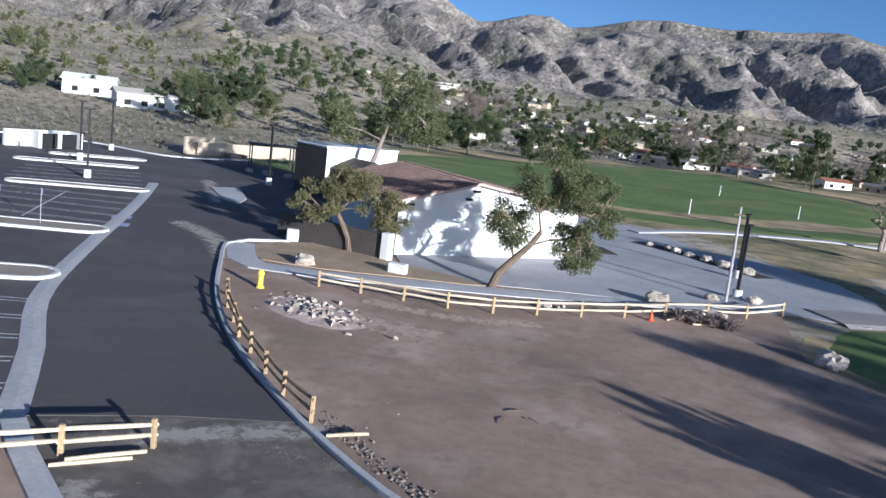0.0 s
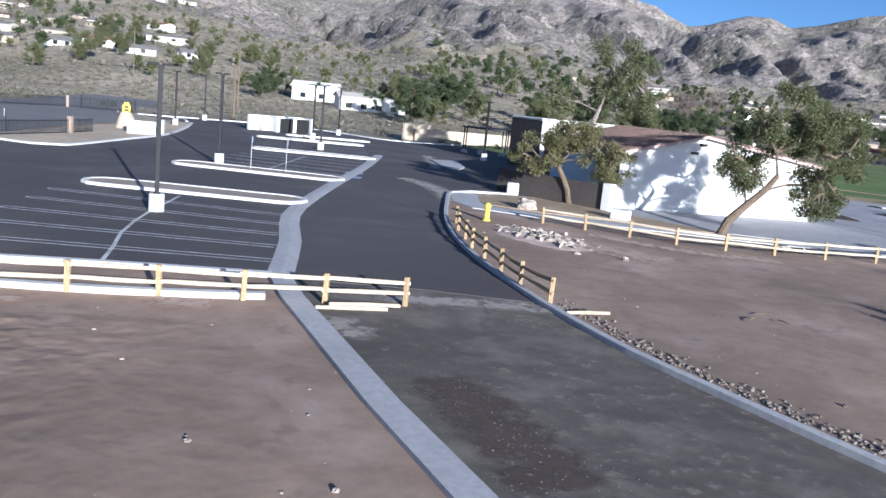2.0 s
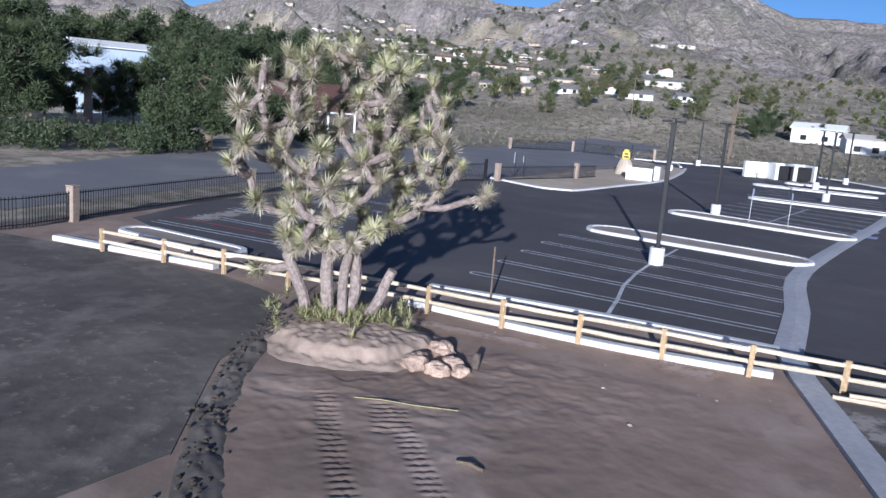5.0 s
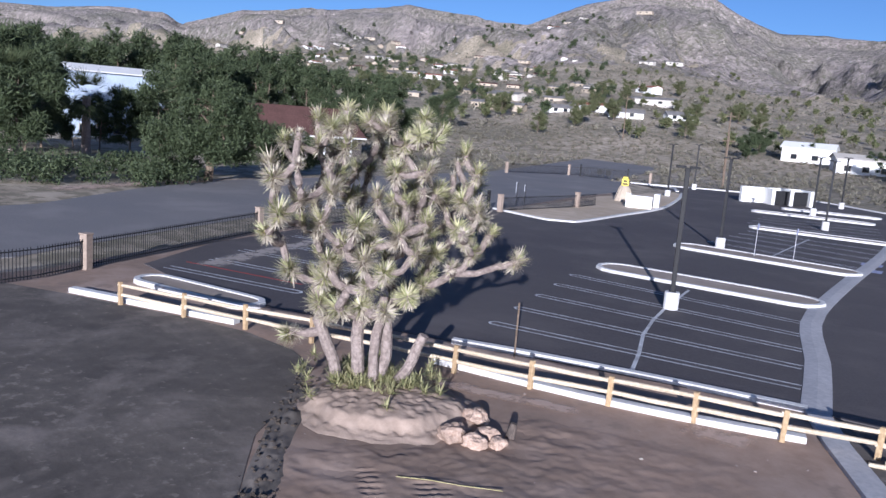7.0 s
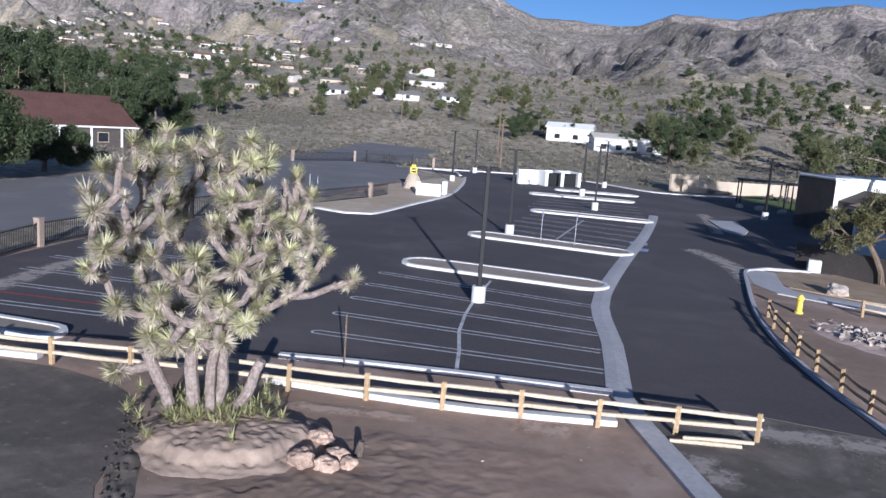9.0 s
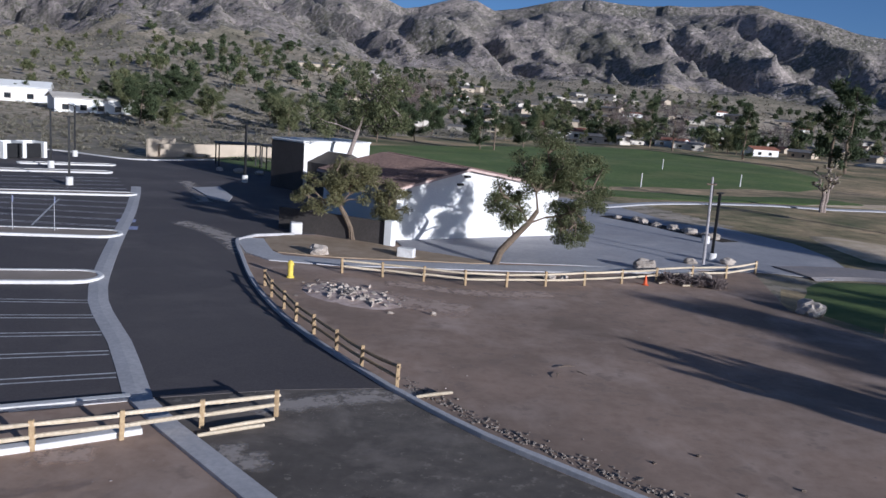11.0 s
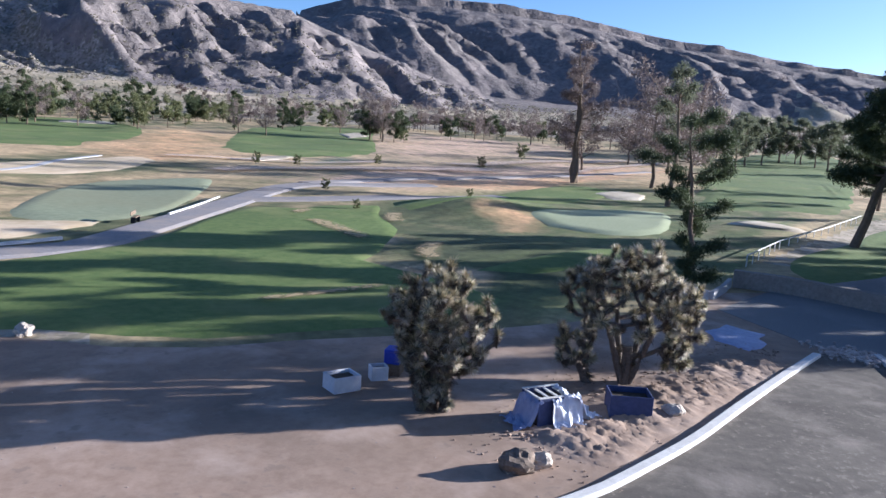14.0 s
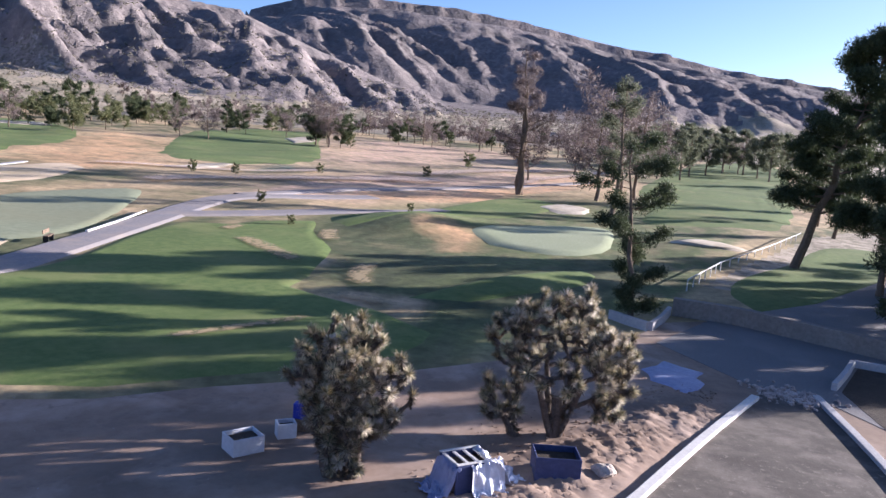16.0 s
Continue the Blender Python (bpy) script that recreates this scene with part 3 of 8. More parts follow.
def kerb(name, line, width, height, material, label, step=1.0, base=-0.05, parent=None, closed=False):
    """A kerb: a bevelled bar along a line."""
    pts = smooth_line(line + (line[:1] if closed else []), step)
    if closed:
        pts = pts[:-1]
    n = len(pts)
    prof = [(-0.5, base), (-0.5, height - 0.02), (-0.42, height), (0.42, height), (0.5, height - 0.02), (0.5, base)]
    verts, faces = [], []
    for i, p in enumerate(pts):
        a = pts[(i - 1) % n] if closed else pts[max(i - 1, 0)]
        b = pts[(i + 1) % n] if closed else pts[min(i + 1, n - 1)]
        d = (b - a).normalized()
        s = Vector((-d.y, d.x, 0))
        for k, z in prof:
            q = p + s * k * width
            verts.append((q.x, q.y, z + p.z))
    m = len(prof)
    for i in range(n if closed else n - 1):
        j = (i + 1) % n
        for k in range(m - 1):
            faces.append((i * m + k, i * m + k + 1, j * m + k + 1, j * m + k))
    if not closed:
        faces.append(tuple(range(m))[::-1])
        faces.append(tuple((n - 1) * m + k for k in range(m)))
    ob = data_part(name, verts, faces, material, parent)
    return ob if parent is not None else tagged(ob, label, "kerb", kind="structure")

# ---- near ground ----
slab("dirt_lot", [(-34, -45), (75, -60), (75, -8), (58, 7.2), (50, 8.4), (41.8, 12.8), (36.2, 16.2), (33, 18.3), (28.7, 21.8), (24.6, 24.4), (22, 27.4), (20.1, 31.8),
                  (17.9, 34.2), (15.4, 38.9), (17.2, 49.5), (5, 48), (-5, 50), (-20, 52), (-40, 60), (-64, 70), (-50, 36), (-42.5, 17), (-35, 5), (-34, 0)],
     0.0, DIRT, "bare tan dirt lot with tyre marks and dark damp patches", "dirt")
slab("packed_earth", [(-15.2, 5.2), (-16.4, 5.9), (-18.1, 7.6), (-20, 9.2), (-24, 8.9), (-30.4, 5.2), (-33.5, 3), (-33.5, -30), (-8, -30), (-11, 0)], 0.015, PACKED,
     "smooth grey packed earth beside the lot", "dirt", curve=2)
slab("dirt_road", [(-11.2, 19.8), (-9.6, 18), (-7, 15.1), (-4.5, 12.5), (-1.8, 9.8), (3, 5.4), (10, 0.8), (20, -3.6), (30, -6), (37, -6.3), (46.5, -3), (46, -0.3), (38.5, 0.75), (33.5, 1.5), (28.5, 2.3), (24.5, 3.2),
                   (20.9, 4.25), (15.5, 6.9), (10, 10.6), (5, 14.1), (2.5, 16), (0.9, 17.3), (-1, 18.9), (-2.7, 20.7), (-4.2, 22.5), (-7.3, 21.6)], 0.015, PACKED,
     "unpaved grey earth driveway scattered with gravel", "road")
slab("asphalt_lot", [(-33, 9.2), (-27.5, 10.4), (-20.5, 14.6), (-11.4, 19.8), (-7.4, 21.5), (-4.2, 22.4), (-6, 24.9), (-7.8, 27.5), (-9.8, 30.9), (-11.9, 35.3), (-13.9, 40.6), (-15.7, 46),
                     (-15.2, 48.6), (-12, 50.5), (-9, 54), (-10, 62), (-16, 73), (-20, 86), (-34, 100), (-41, 92.5), (-52, 96.5), (-61, 96.5), (-73, 84), (-63, 81), (-56, 72),
                     (-49, 60.5), (-45.5, 51), (-42.7, 42.5), (-44, 40.9), (-50, 40.9), (-48, 35), (-46.5, 30), (-43, 20.5), (-39.5, 13.8), (-35, 9)],
     0.03, ASPHALT, "dark new asphalt parking lot and drive", "parking lot")
slab("road", [(-30, -30), (-36, -4), (-37.8, 4.5), (-42.3, 10.8), (-48.2, 20), (-54, 34), (-62, 55), (-68, 68), (-80, 92), (-105, 130), (-125, 130), (-100, 92), (-85, 69), (-76, 46),
              (-69.5, 26.5), (-63.6, 17.7), (-54.2, 8.3), (-49, -5), (-42, -30)], 0.0, ROADTAR, "grey weathered two-lane road", "road")
slab("entrance_road", [(-50, 41.5), (-57, 56), (-63, 71), (-74, 84), (-84, 74), (-78, 66), (-66, 60), (-58, 38), (-52, 36)], 0.02, ROADTAR, "sunlit grey asphalt entrance road", "road")
slab("plaza", [(-5.6, 48.4), (-2.5, 46.6), (0, 45.6), (4.4, 46.6), (9, 47.4), (14, 48.7), (18.7, 49.4), (22, 48.6), (25, 53), (26, 58), (25.6, 64), (21, 73), (17, 82), (10, 86), (-2, 88), (-10, 74), (-8, 56)],
     0.045, PAVING, "pale smooth concrete plaza round the building", "plaza")
slab("soil_bed", [(-12.6, 43.6), (-9.2, 43.4), (-5, 44.2), (0, 45.2), (-3, 47), (-6.2, 48.2), (-9, 49.6), (-13.5, 49.4), (-14.4, 46)], 0.05, TAN, "bare sandy planting bed", "planting bed", curve=1.5)
strip("footpath", [(-15.2, 47.2), (-13.6, 43.2), (-12.3, 41.9), (-9.2, 41.9), (-5, 42.8), (1.2, 44.2), (7.7, 46.3), (13, 48.2)], 1.7, CONCRETE, "pale concrete footpath beside the rail fence", "footpath", 0.06, follow=False)
slab("east_road", [(46.3, -0.2), (46.6, -3.2), (42, -8), (38, -20), (60, -20), (110, -22), (110, -12), (75, -2), (62, 4.5), (52, 6.5)], 0.02, ROADTAR, "shaded grey asphalt service road", "road")
PALEEARTH = surface("pale_dry_earth", (0.53, 0.42, 0.30), (0.67, 0.55, 0.42), 0.9, 0.12, 0.95, 0.4, 0.05, (0.40, 0.31, 0.22), amount=0.7)
slab("north_island", [(-49.8, 41.4), (-43.4, 41.6), (-42.9, 44), (-45.5, 51), (-49.2, 60.3), (-54, 68.5), (-58, 75), (-60.5, 79), (-62, 78), (-58, 62), (-53, 50)], 0.10, PALEEARTH,
     "sandy kerbed island at the lot entrance", "traffic island", thick=0.15)
kerb("kerb", [(-50, 40.9), (-44, 41.1), (-42.7, 42.6), (-45.5, 51), (-49, 60.5), (-55.5, 71.5), (-61, 79.5)], 0.35, 0.16, KERBWHITE, "pale concrete kerb of the entrance island")
kerb("kerb", [(-63, 81.2), (-68, 86), (-73, 84.2)], 0.35, 0.16, KERBWHITE, "pale concrete kerb at the lot edge")
kerb("kerb", [(-73, 84.4), (-61, 96.2), (-52, 96.3), (-41, 92.6), (-34, 100)], 0.4, 0.16, KERBWHITE, "pale concrete kerb along the far lot edge")
KB = [(-13, 49.8), (-15.2, 48.3), (-15.8, 46.4), (-13.9, 40.7), (-11.9, 35.4), (-9.8, 31), (-7.8, 27.6), (-6, 25), (-4.1, 22.5), (-2.7, 20.9), (-1, 19.1), (0.9, 17.5), (2.5, 16.2), (5, 14.3), (10, 10.8), (15.5, 7.1),
      (20.9, 4.45), (24.5, 3.4), (28.5, 2.5), (33.5, 1.75), (38.5, 0.95), (44.5, -0.12)]
kerb("kerb", KB[:9], 0.22, 0.16, CONCRETE, "grey concrete kerb along the curving drive")
kerb("kerb", KB[8:15], 0.22, 0.16, CONCRETE, "grey concrete kerb between drive and dirt lot")
# same kerb in paler concrete: the sunlight on it is painted in
kerb("kerb", KB[14:], 0.42, 0.2, KERBWHITE, "concrete kerb of the earth drive, sunlight painted in as white")
# the opposite kerb takes greyer concrete as its painted shade
kerb("kerb", [(46.8, -2.9), (41.3, -4.9), (37, -6.3), (28, -9)], 0.42, 0.2, CONCRETE, "concrete kerb of the earth drive, shade painted in as grey")
strip("gutter_strip", [(-31, 68), (-29.4, 64), (-25.7, 54), (-21.5, 41.5), (-18.2, 32.4), (-16.2, 28.4), (-14, 24.9), (-11.3, 19.9)], 0.85, CONCRETE, "flat pale concrete gutter strip", "gutter", 0.045, follow=False)
strip("gutter_strip", [(-11.3, 19.9), (-9.7, 18), (-7, 15.2), (-4.5, 12.6), (-1.8, 10), (1.2, 7.3), (5, 4)], 0.66, CONCRETE, "flat pale concrete gutter strip crossing the dirt", "gutter", 0.10, follow=False)


def capsule(ax, ay, bx, by, w):
    a, b = Vector((ax, ay, 0)), Vector((bx, by, 0))
    d = (b - a).normalized()
    s = Vector((-d.y, d.x, 0)) * w / 2
    out = []
    for c, sign in ((b, 1), (a, -1)):
        for k in range(7):
            t = math.pi * (k / 6 - 0.5)
            out.append(tuple((c + sign * (d * math.cos(t) * w / 2) + sign * s * math.sin(t))[:2]))
    return out


def island(ax, ay, bx, by, w, label):
    base = empty("parking_island", (ax + bx) / 2, (ay + by) / 2, 0.03, label=label, category="traffic island", group="parking islands", kind="structure")
    o = [(x - base.location.x, y - base.location.y) for x, y in capsule(ax, ay, bx, by, w)]
    bm = bmesh.new()
    f = bm.faces.new([bm.verts.new((x, y, 0.11)) for x, y in o])
    f.normal_update()
    if f.normal.z < 0:
        f.normal_flip()
    part("island_fill", bm, PINKEARTH, base)
    kerb("island_kerb", o, 0.26, 0.15, KERBWHITE, "", 0.8, -0.08, base, True)


island(-27.9, 30.9, -19.9, 33.7, 2.3, "long rounded parking island with pale kerb and bare soil")
island(-32.0, 42.4, -23.6, 44.7, 2.2, "long rounded parking island with pale kerb and bare soil")
island(-37.6, 58.9, -29.6, 62.4, 1.6, "long rounded parking island with pale kerb")
island(-46.2, 72.5, -37.9, 76.8, 1.6, "long rounded parking island with pale kerb")
island(-47.5, 80.0, -40.6, 84.0, 1.4, "long rounded parking island with pale kerb")
island(-31.6, 8.4, -27.3, 10.2, 1.3, "short rounded parking island beside the rail fence")
kerb("kerb", [(-20.6, 14.5), (-19, 15.6), (-15.8, 17.5), (-11.5, 19.8)], 0.3, 0.15, KERBWHITE, "pale kerb at the head of the stalls")
kerb("kerb", [(-19.1, 12.75), (-16.2, 14.05), (-14.2, 15.05), (-12.3, 16.2), (-10.3, 17.6)], 0.32, 0.16, KERBWHITE, "white concrete mow strip under the rail fence")
kerb("kerb", [(-30.9, 5.3), (-28, 7.1), (-25, 9.0)], 0.34, 0.18, KERBWHITE, "white concrete mow strip under the rail fence")


def painted(name, pts, w, material, z=0.036):
    P = [Vector((*p, 0)) for p in pts]
    verts, faces = [], []
    for i, p in enumerate(P):
        d = (P[min(i + 1, len(P) - 1)] - P[max(i - 1, 0)]).normalized()
        s = Vector((-d.y, d.x, 0)) * w / 2
        verts += [(*(p - s)[:2], z), (*(p + s)[:2], z)]
    for i in range(len(P) - 1):
        faces.append((2 * i + 1, 2 * i, 2 * i + 2, 2 * i + 3))
    return data_part(name, verts, faces, material)


def hairpin(a, b, gap=0.42, material=None):
    """A stall line: two thin painted lines joined by a round end."""
    a, b = Vector((*a, 0)), Vector((*b, 0))
    d = (b - a).normalized()
    s = Vector((-d.y, d.x, 0))
    pts = [b + s * gap / 2, a + s * gap / 2]
    pts += [a - d * gap / 2 * math.sin(math.pi * k / 6) + s * gap / 2 * math.cos(math.pi * k / 6) for k in range(1, 6)]
    pts += [a - s * gap / 2, b - s * gap / 2]
    ob = painted("stall_line", [p[:2] for p in pts], 0.10, material or PAINT)
    return tagged(ob, "thin white double stall line on asphalt", "road marking", "stall lines", "structure")


for k in range(5):
    hairpin((-21.9 - 1.42 * k, 17.4 + 2.45 * k), (-12.7 - 1.15 * k, 21.6 + 2.07 * k))
for a, b in (((-28.4, 12.8), (-34.2, 9.7)), ((-29.8, 14.9), (-35.4, 12.1)), ((-31.5, 17.0), (-37.2, 14.2)), ((-33.2, 19.2), (-39, 16.4)), ((-35, 21.5), (-40.6, 18.6)), ((-36.8, 23.8), (-42.4, 21))):
    hairpin(a, b)
tagged(painted("stall_line", [(-29.5, 13.6), (-35.0, 10.8)], 0.12, REDPAINT), "faded red line on asphalt", "road marking", kind="structure")
for k in range(5):
    hairpin((-33.6 - 0.75 * k, 46.6 + 2.35 * k), (-23.4 - 0.95 * k, 47.8 + 2.6 * k))
for k in range(4):
    hairpin((-40.2 - 1.0 * k, 61.5 + 2.4 * k), (-31.0 - 1.3 * k, 66 + 2.4 * k))
tagged(painted("stall_line", [(-15.9, 17.7), (-17.2, 19.6), (-18.7, 21.6), (-20.1, 23.9), (-21.2, 26.0), (-22.4, 28.5), (-23.3, 30.4)], 0.13, PAINT, 0.042), "white centre line bending across the stalls", "road marking", kind="structure")
tagged(painted("stall_line", [(-28.5, 45.9), (-30.5, 51.5), (-32.6, 57.5)], 0.13, PAINT, 0.042), "white centre line between rows of stalls", "road marking", kind="structure")
slab("drive_island", [(-26.6, 70), (-24.8, 72.2), (-21.8, 66), (-21.2, 62.9), (-23, 64)], 0.12, CONCRETE, "small pale concrete drive island", "traffic island", thick=0.14)

# ---- golf course ----
FW = "mown green fairway grass"
patch("fairway", [(15.6, 39.4), (18.2, 34.6), (20.6, 32), (22.6, 28), (25, 25), (29, 22.3), (34, 18.6), (38, 17), (44, 17.5), (46, 22), (47, 28), (48, 32), (52, 33), (56, 35), (64, 39), (73, 47.5), (79, 51.5), (74, 55.5), (69, 55.5),
                  (66, 59.5), (58, 57), (48, 52), (40, 48.6), (30, 48), (20, 48.2)], FAIRWAY, FW, "grass", 0.11, 14)
patch("fairway", [(75, 46), (79, 51.7), (90, 46.5), (102, 49), (127, 51), (139, 47.5), (132, 39), (118, 38), (104, 38), (99, 41), (87, 43.5)], FAIRWAY, FW, "grass", 0.12, 8)
patch("fairway", [(50, 24.2), (61, 21.6), (73, 17), (66, 15), (52, 20)], FAIRWAY, FW, "grass", 0.14, 5)
patch("putting_green", [(79, 30), (87.7, 36), (95, 34.4), (108, 25.7), (97, 21), (84.4, 19), (78, 22.4)], GREENGRASS, "pale close-mown putting green", "grass", 0.24, 8)
patch("fairway", [(-30, 118), (-2, 108), (12, 107), (35, 116), (55, 128), (72, 168), (70, 220), (40, 240), (0, 190), (-28, 150)], FAIRWAY, FW, "grass", 0.16, 12)
patch("fairway", [(80, 150), (100, 140), (150, 178), (195, 240), (190, 270), (150, 262), (105, 205)], FAIRWAY, FW, "grass", 0.16)
patch("fairway", [(121, 117), (136, 137), (220, 209), (297, 249), (335, 235), (240, 165), (163, 111), (133, 107)], FAIRWAY, FW, "grass", 0.16, 9)
patch("fairway", [(116, 21.8), (140, 28.4), (212, 43.8), (364, 58.9), (480, 62), (480, 34), (300, 14), (141, 4), (119, 12)], FAIRWAY, FW, "grass", 0.2, 12)
patch("fairway", [(64, 2), (76, 6), (98, 2), (120, -2), (120, -12), (90, -12), (70, -8)], FAIRWAY, FW, "grass", 0.10)
patch("fairway", [(4, 92), (20, 92), (34, 97), (52, 101), (44, 108), (22, 104), (6, 100)], FAIRWAY, FW, "grass", 0.12)
SANDYEARTH = surface("sandy_orange_earth", (0.62, 0.46, 0.31), (0.80, 0.65, 0.48), 0.6, 0.09, 0.95, 0.4, 0.08, (0.34, 0.27, 0.14), amount=0.7)
PONDGRASS = surface("grey_green_dormant_grass", (0.235, 0.262, 0.165), (0.30, 0.325, 0.215), 1.2, 0.06, 0.9, 0.3, 0.04, (0.26, 0.25, 0.15), amount=0.6)
patch("fairway", [(42, 59.2), (50, 58.8), (64, 67), (82, 83), (72, 88), (60, 85), (47, 74), (40, 65)], PONDGRASS, "grey-green dormant grass", "grass", 0.13, 8)
patch("bare_earth", [(28, 57.5), (32, 55.6), (44, 56.9), (46, 58.6), (39.5, 64), (37, 67), (31, 71.5), (28.6, 71), (28, 64)], SANDYEARTH, "bare sandy earth beside the cart path", "dirt", 0.11, 6, wobble=1.5)
patch("bare_earth", [(28, 98.5), (45, 101), (75, 115), (100, 118), (90, 104), (72, 95), (52, 97)], SANDYEARTH, "bare orange-tan earth between fairways", "dirt", 0.10, 6, wobble=2.0)
patch("bunker", [(121, 36), (126, 41.4), (134, 39.6), (131, 33.4), (124, 33)], SAND, "pale sand bunker", "bunker", 0.21, 5, wobble=2.2)
patch("bunker", [(97, 15), (102, 12), (101, 6.5), (96.4, 9.7)], SAND, "pale sand bunker", "bunker", 0.26, 5, wobble=2.2)
patch("bunker", [(110, 109), (126, 111.5), (132, 109.6), (112, 104)], SAND, "pale sand bunker", "bunker", 0.24, 5, wobble=2.2)
patch("bunker", [(118, 250), (130, 246), (142, 262), (128, 266)], SAND, "pale sand bunker", "bunker", 0.44, 5, wobble=2.2)
patch("bunker", [(224, 165), (258, 195), (285, 203), (246, 171)], SAND, "pale sand bunker", "bunker", 0.34, 5, wobble=2.2)
patch("bunker", [(165, 240), (180, 232), (192, 244), (176, 250)], SAND, "pale sand bunker", "bunker", 0.44, 5, wobble=2.2)
CARTPATH = surface("weathered_path_asphalt", (0.22, 0.205, 0.215), (0.30, 0.28, 0.285), 4, 0.15, 0.9, 0.15, 0.01, (0.36, 0.30, 0.26), dust=(0.37, 0.31, 0.27), dust_scale=0.3)
strip("cart_path", [(20, 50.2), (25, 51.8), (31, 50.6), (36, 49.6), (43, 52.4), (50, 55.6), (60, 60.3), (68.5, 64.2), (76, 67.5), (85, 70), (98.5, 66), (108, 62)], 3.4, CARTPATH, "grey concrete cart path", "path", 0.17)
strip("cart_path", [(68, 64), (76, 59), (89, 52.3), (96, 49.4), (104, 48)], 3.0, CARTPATH, "grey concrete cart path", "path", 0.17)
strip("cart_path", [(88, 71), (110, 70), (140, 62), (190, 51)], 2.2, CARTPATH, "grey concrete cart path", "path", 0.2)
strip("cart_path", [(12, 80), (20, 87.5), (33, 93.5), (45, 95.5), (55, 97.2), (66, 103), (82, 116.5), (92, 121)], 1.3, CONCRETE, "thin pale cart path", "path", 0.12)
kerb("kerb", [(52.4, 58.3, 0.1), (60, 62.2, 0.1), (66.5, 65.9, 0.1)], 0.24, 0.1, KERBWHITE, "white kerb beside the cart path")
kerb("kerb", [(28, 53.6, 0.05), (32, 53.0, 0.05), (37, 52.6, 0.05)], 0.3, 0.18, KERBWHITE, "white kerb beside the cart path")


# ---- buildings ----
def frame_xy(ax, ay, bx, by):
    """Angle in degrees and length of the line from a to b."""
    return math.degrees(math.atan2(by - ay, bx - ax)), math.hypot(bx - ax, by - ay)


def gable_house(name, x, y, z, rz, w, d, wall_h, rise, wall_m, roof_m, label, over=0.35, openings=(), chimney=False, ridge_x=False):
    """A house with its front wall along local x at y = 0, going back d; the gable faces the front unless ridge_x."""
    h = empty(name, x, y, z, rz, label=label, category="house")
    bm = bmesh.new()
    if ridge_x:
        prof = [(0, wall_h), (d / 2, wall_h + rise), (d, wall_h)]
        v = [bm.verts.new(p) for p in ((0, 0, -1), (w, 0, -1), (w, d, -1), (0, d, -1), (0, 0, wall_h), (w, 0, wall_h), (w, d, wall_h), (0, d, wall_h), (0, d / 2, wall_h + rise), (w, d / 2, wall_h + rise))]
        for f in ((0, 1, 5, 4), (1, 2, 6, 9, 5), (2, 3, 7, 6), (3, 0, 4, 8, 7)):
            bm.faces.new([v[i] for i in f])
    else:
        v = [bm.verts.new(p) for p in ((0, 0, -1), (w, 0, -1), (w, d, -1), (0, d, -1), (0, 0, wall_h), (w, 0, wall_h), (w, d, wall_h), (0, d, wall_h), (w / 2, 0, wall_h + rise), (w / 2, d, wall_h + rise))]
        for f in ((0, 1, 5, 8, 4), (1, 2, 6, 5), (2, 3, 7, 9, 6), (3, 0, 4, 7)):
            bm.faces.new([v[i] for i in f])
    part("wall", bm, wall_m, h)
    t = 0.18
    half = (d if ridge_x else w) / 2
    run = half + over
    drop = rise / half * over
    for s in (0, 1):
        bm = bmesh.new()
        lo, hi = -over, (w if ridge_x else d) + over
        q = []
        for dz in (0.02, t):
            for u, zz in ((-over, wall_h - drop), (half, wall_h + rise)):
                for e in (lo, hi):
                    a = u if s == 0 else 2 * half - u
                    q.append(bm.verts.new((e, a, zz + dz) if ridge_x else (a, e, zz + dz)))
        for f in ((0, 1, 3, 2), (4, 6, 7, 5), (0, 4, 5, 1), (2, 3, 7, 6), (0, 2, 6, 4), (1, 5, 7, 3)):
            bm.faces.new([q[i] for i in f])
        bmesh.ops.recalc_face_normals(bm, faces=bm.faces[:])
        part("roof", bm, roof_m, h)
    for kind, u0, z0, u1, z1 in openings:
        bm = bmesh.new()
        box(bm, u0, -0.05, z0, u1, 0.03, z1)
        win = part(kind, bm, GLASS if kind == "window" else DARKSTUCCO, h)
        bm = bmesh.new()
        for a in ((u0 - 0.08, z0 - 0.08, u1 + 0.08, z0), (u0 - 0.08, z1, u1 + 0.08, z1 + 0.08), (u0 - 0.08, z0, u0, z1), (u1, z0, u1 + 0.08, z1)):
            box(bm, a[0], -0.08, a[1], a[2], 0.02, a[3])
        part("window_frame" if kind == "window" else "door_frame", bm, TANSTUCCO, win)
    if chimney:
        bm = bmesh.new()
        box(bm, w * 0.62, d * 0.4, wall_h, w * 0.62 + 0.9, d * 0.4 + 0.9, wall_h + rise + 0.9, 0.04)
        part("chimney", bm, wall_m, h)
    return h


# the white hall with a tile roof; its ridge lies nearer the left eave
HX, HY = -6.4, 50.7
hall_rz, hall_w = frame_xy(HX, HY, 5.2, 58.4)
AP, ZL, ZA, ZR, HD, OV = 5.5, 3.4, 4.78, 3.5, 12.0, 0.45
hall = empty("hall", HX, HY, 0.04, hall_rz, label="white stucco hall with low-pitched clay tile roof", category="building")
bm = bmesh.new()
v = [bm.verts.new(p) for p in ((0, 0, -0.5), (hall_w, 0, -0.5), (hall_w, HD, -0.5), (0, HD, -0.5), (0, 0, ZL), (hall_w, 0, ZR), (hall_w, HD, ZR), (0, HD, ZL), (AP, 0, ZA), (AP, HD, ZA))]
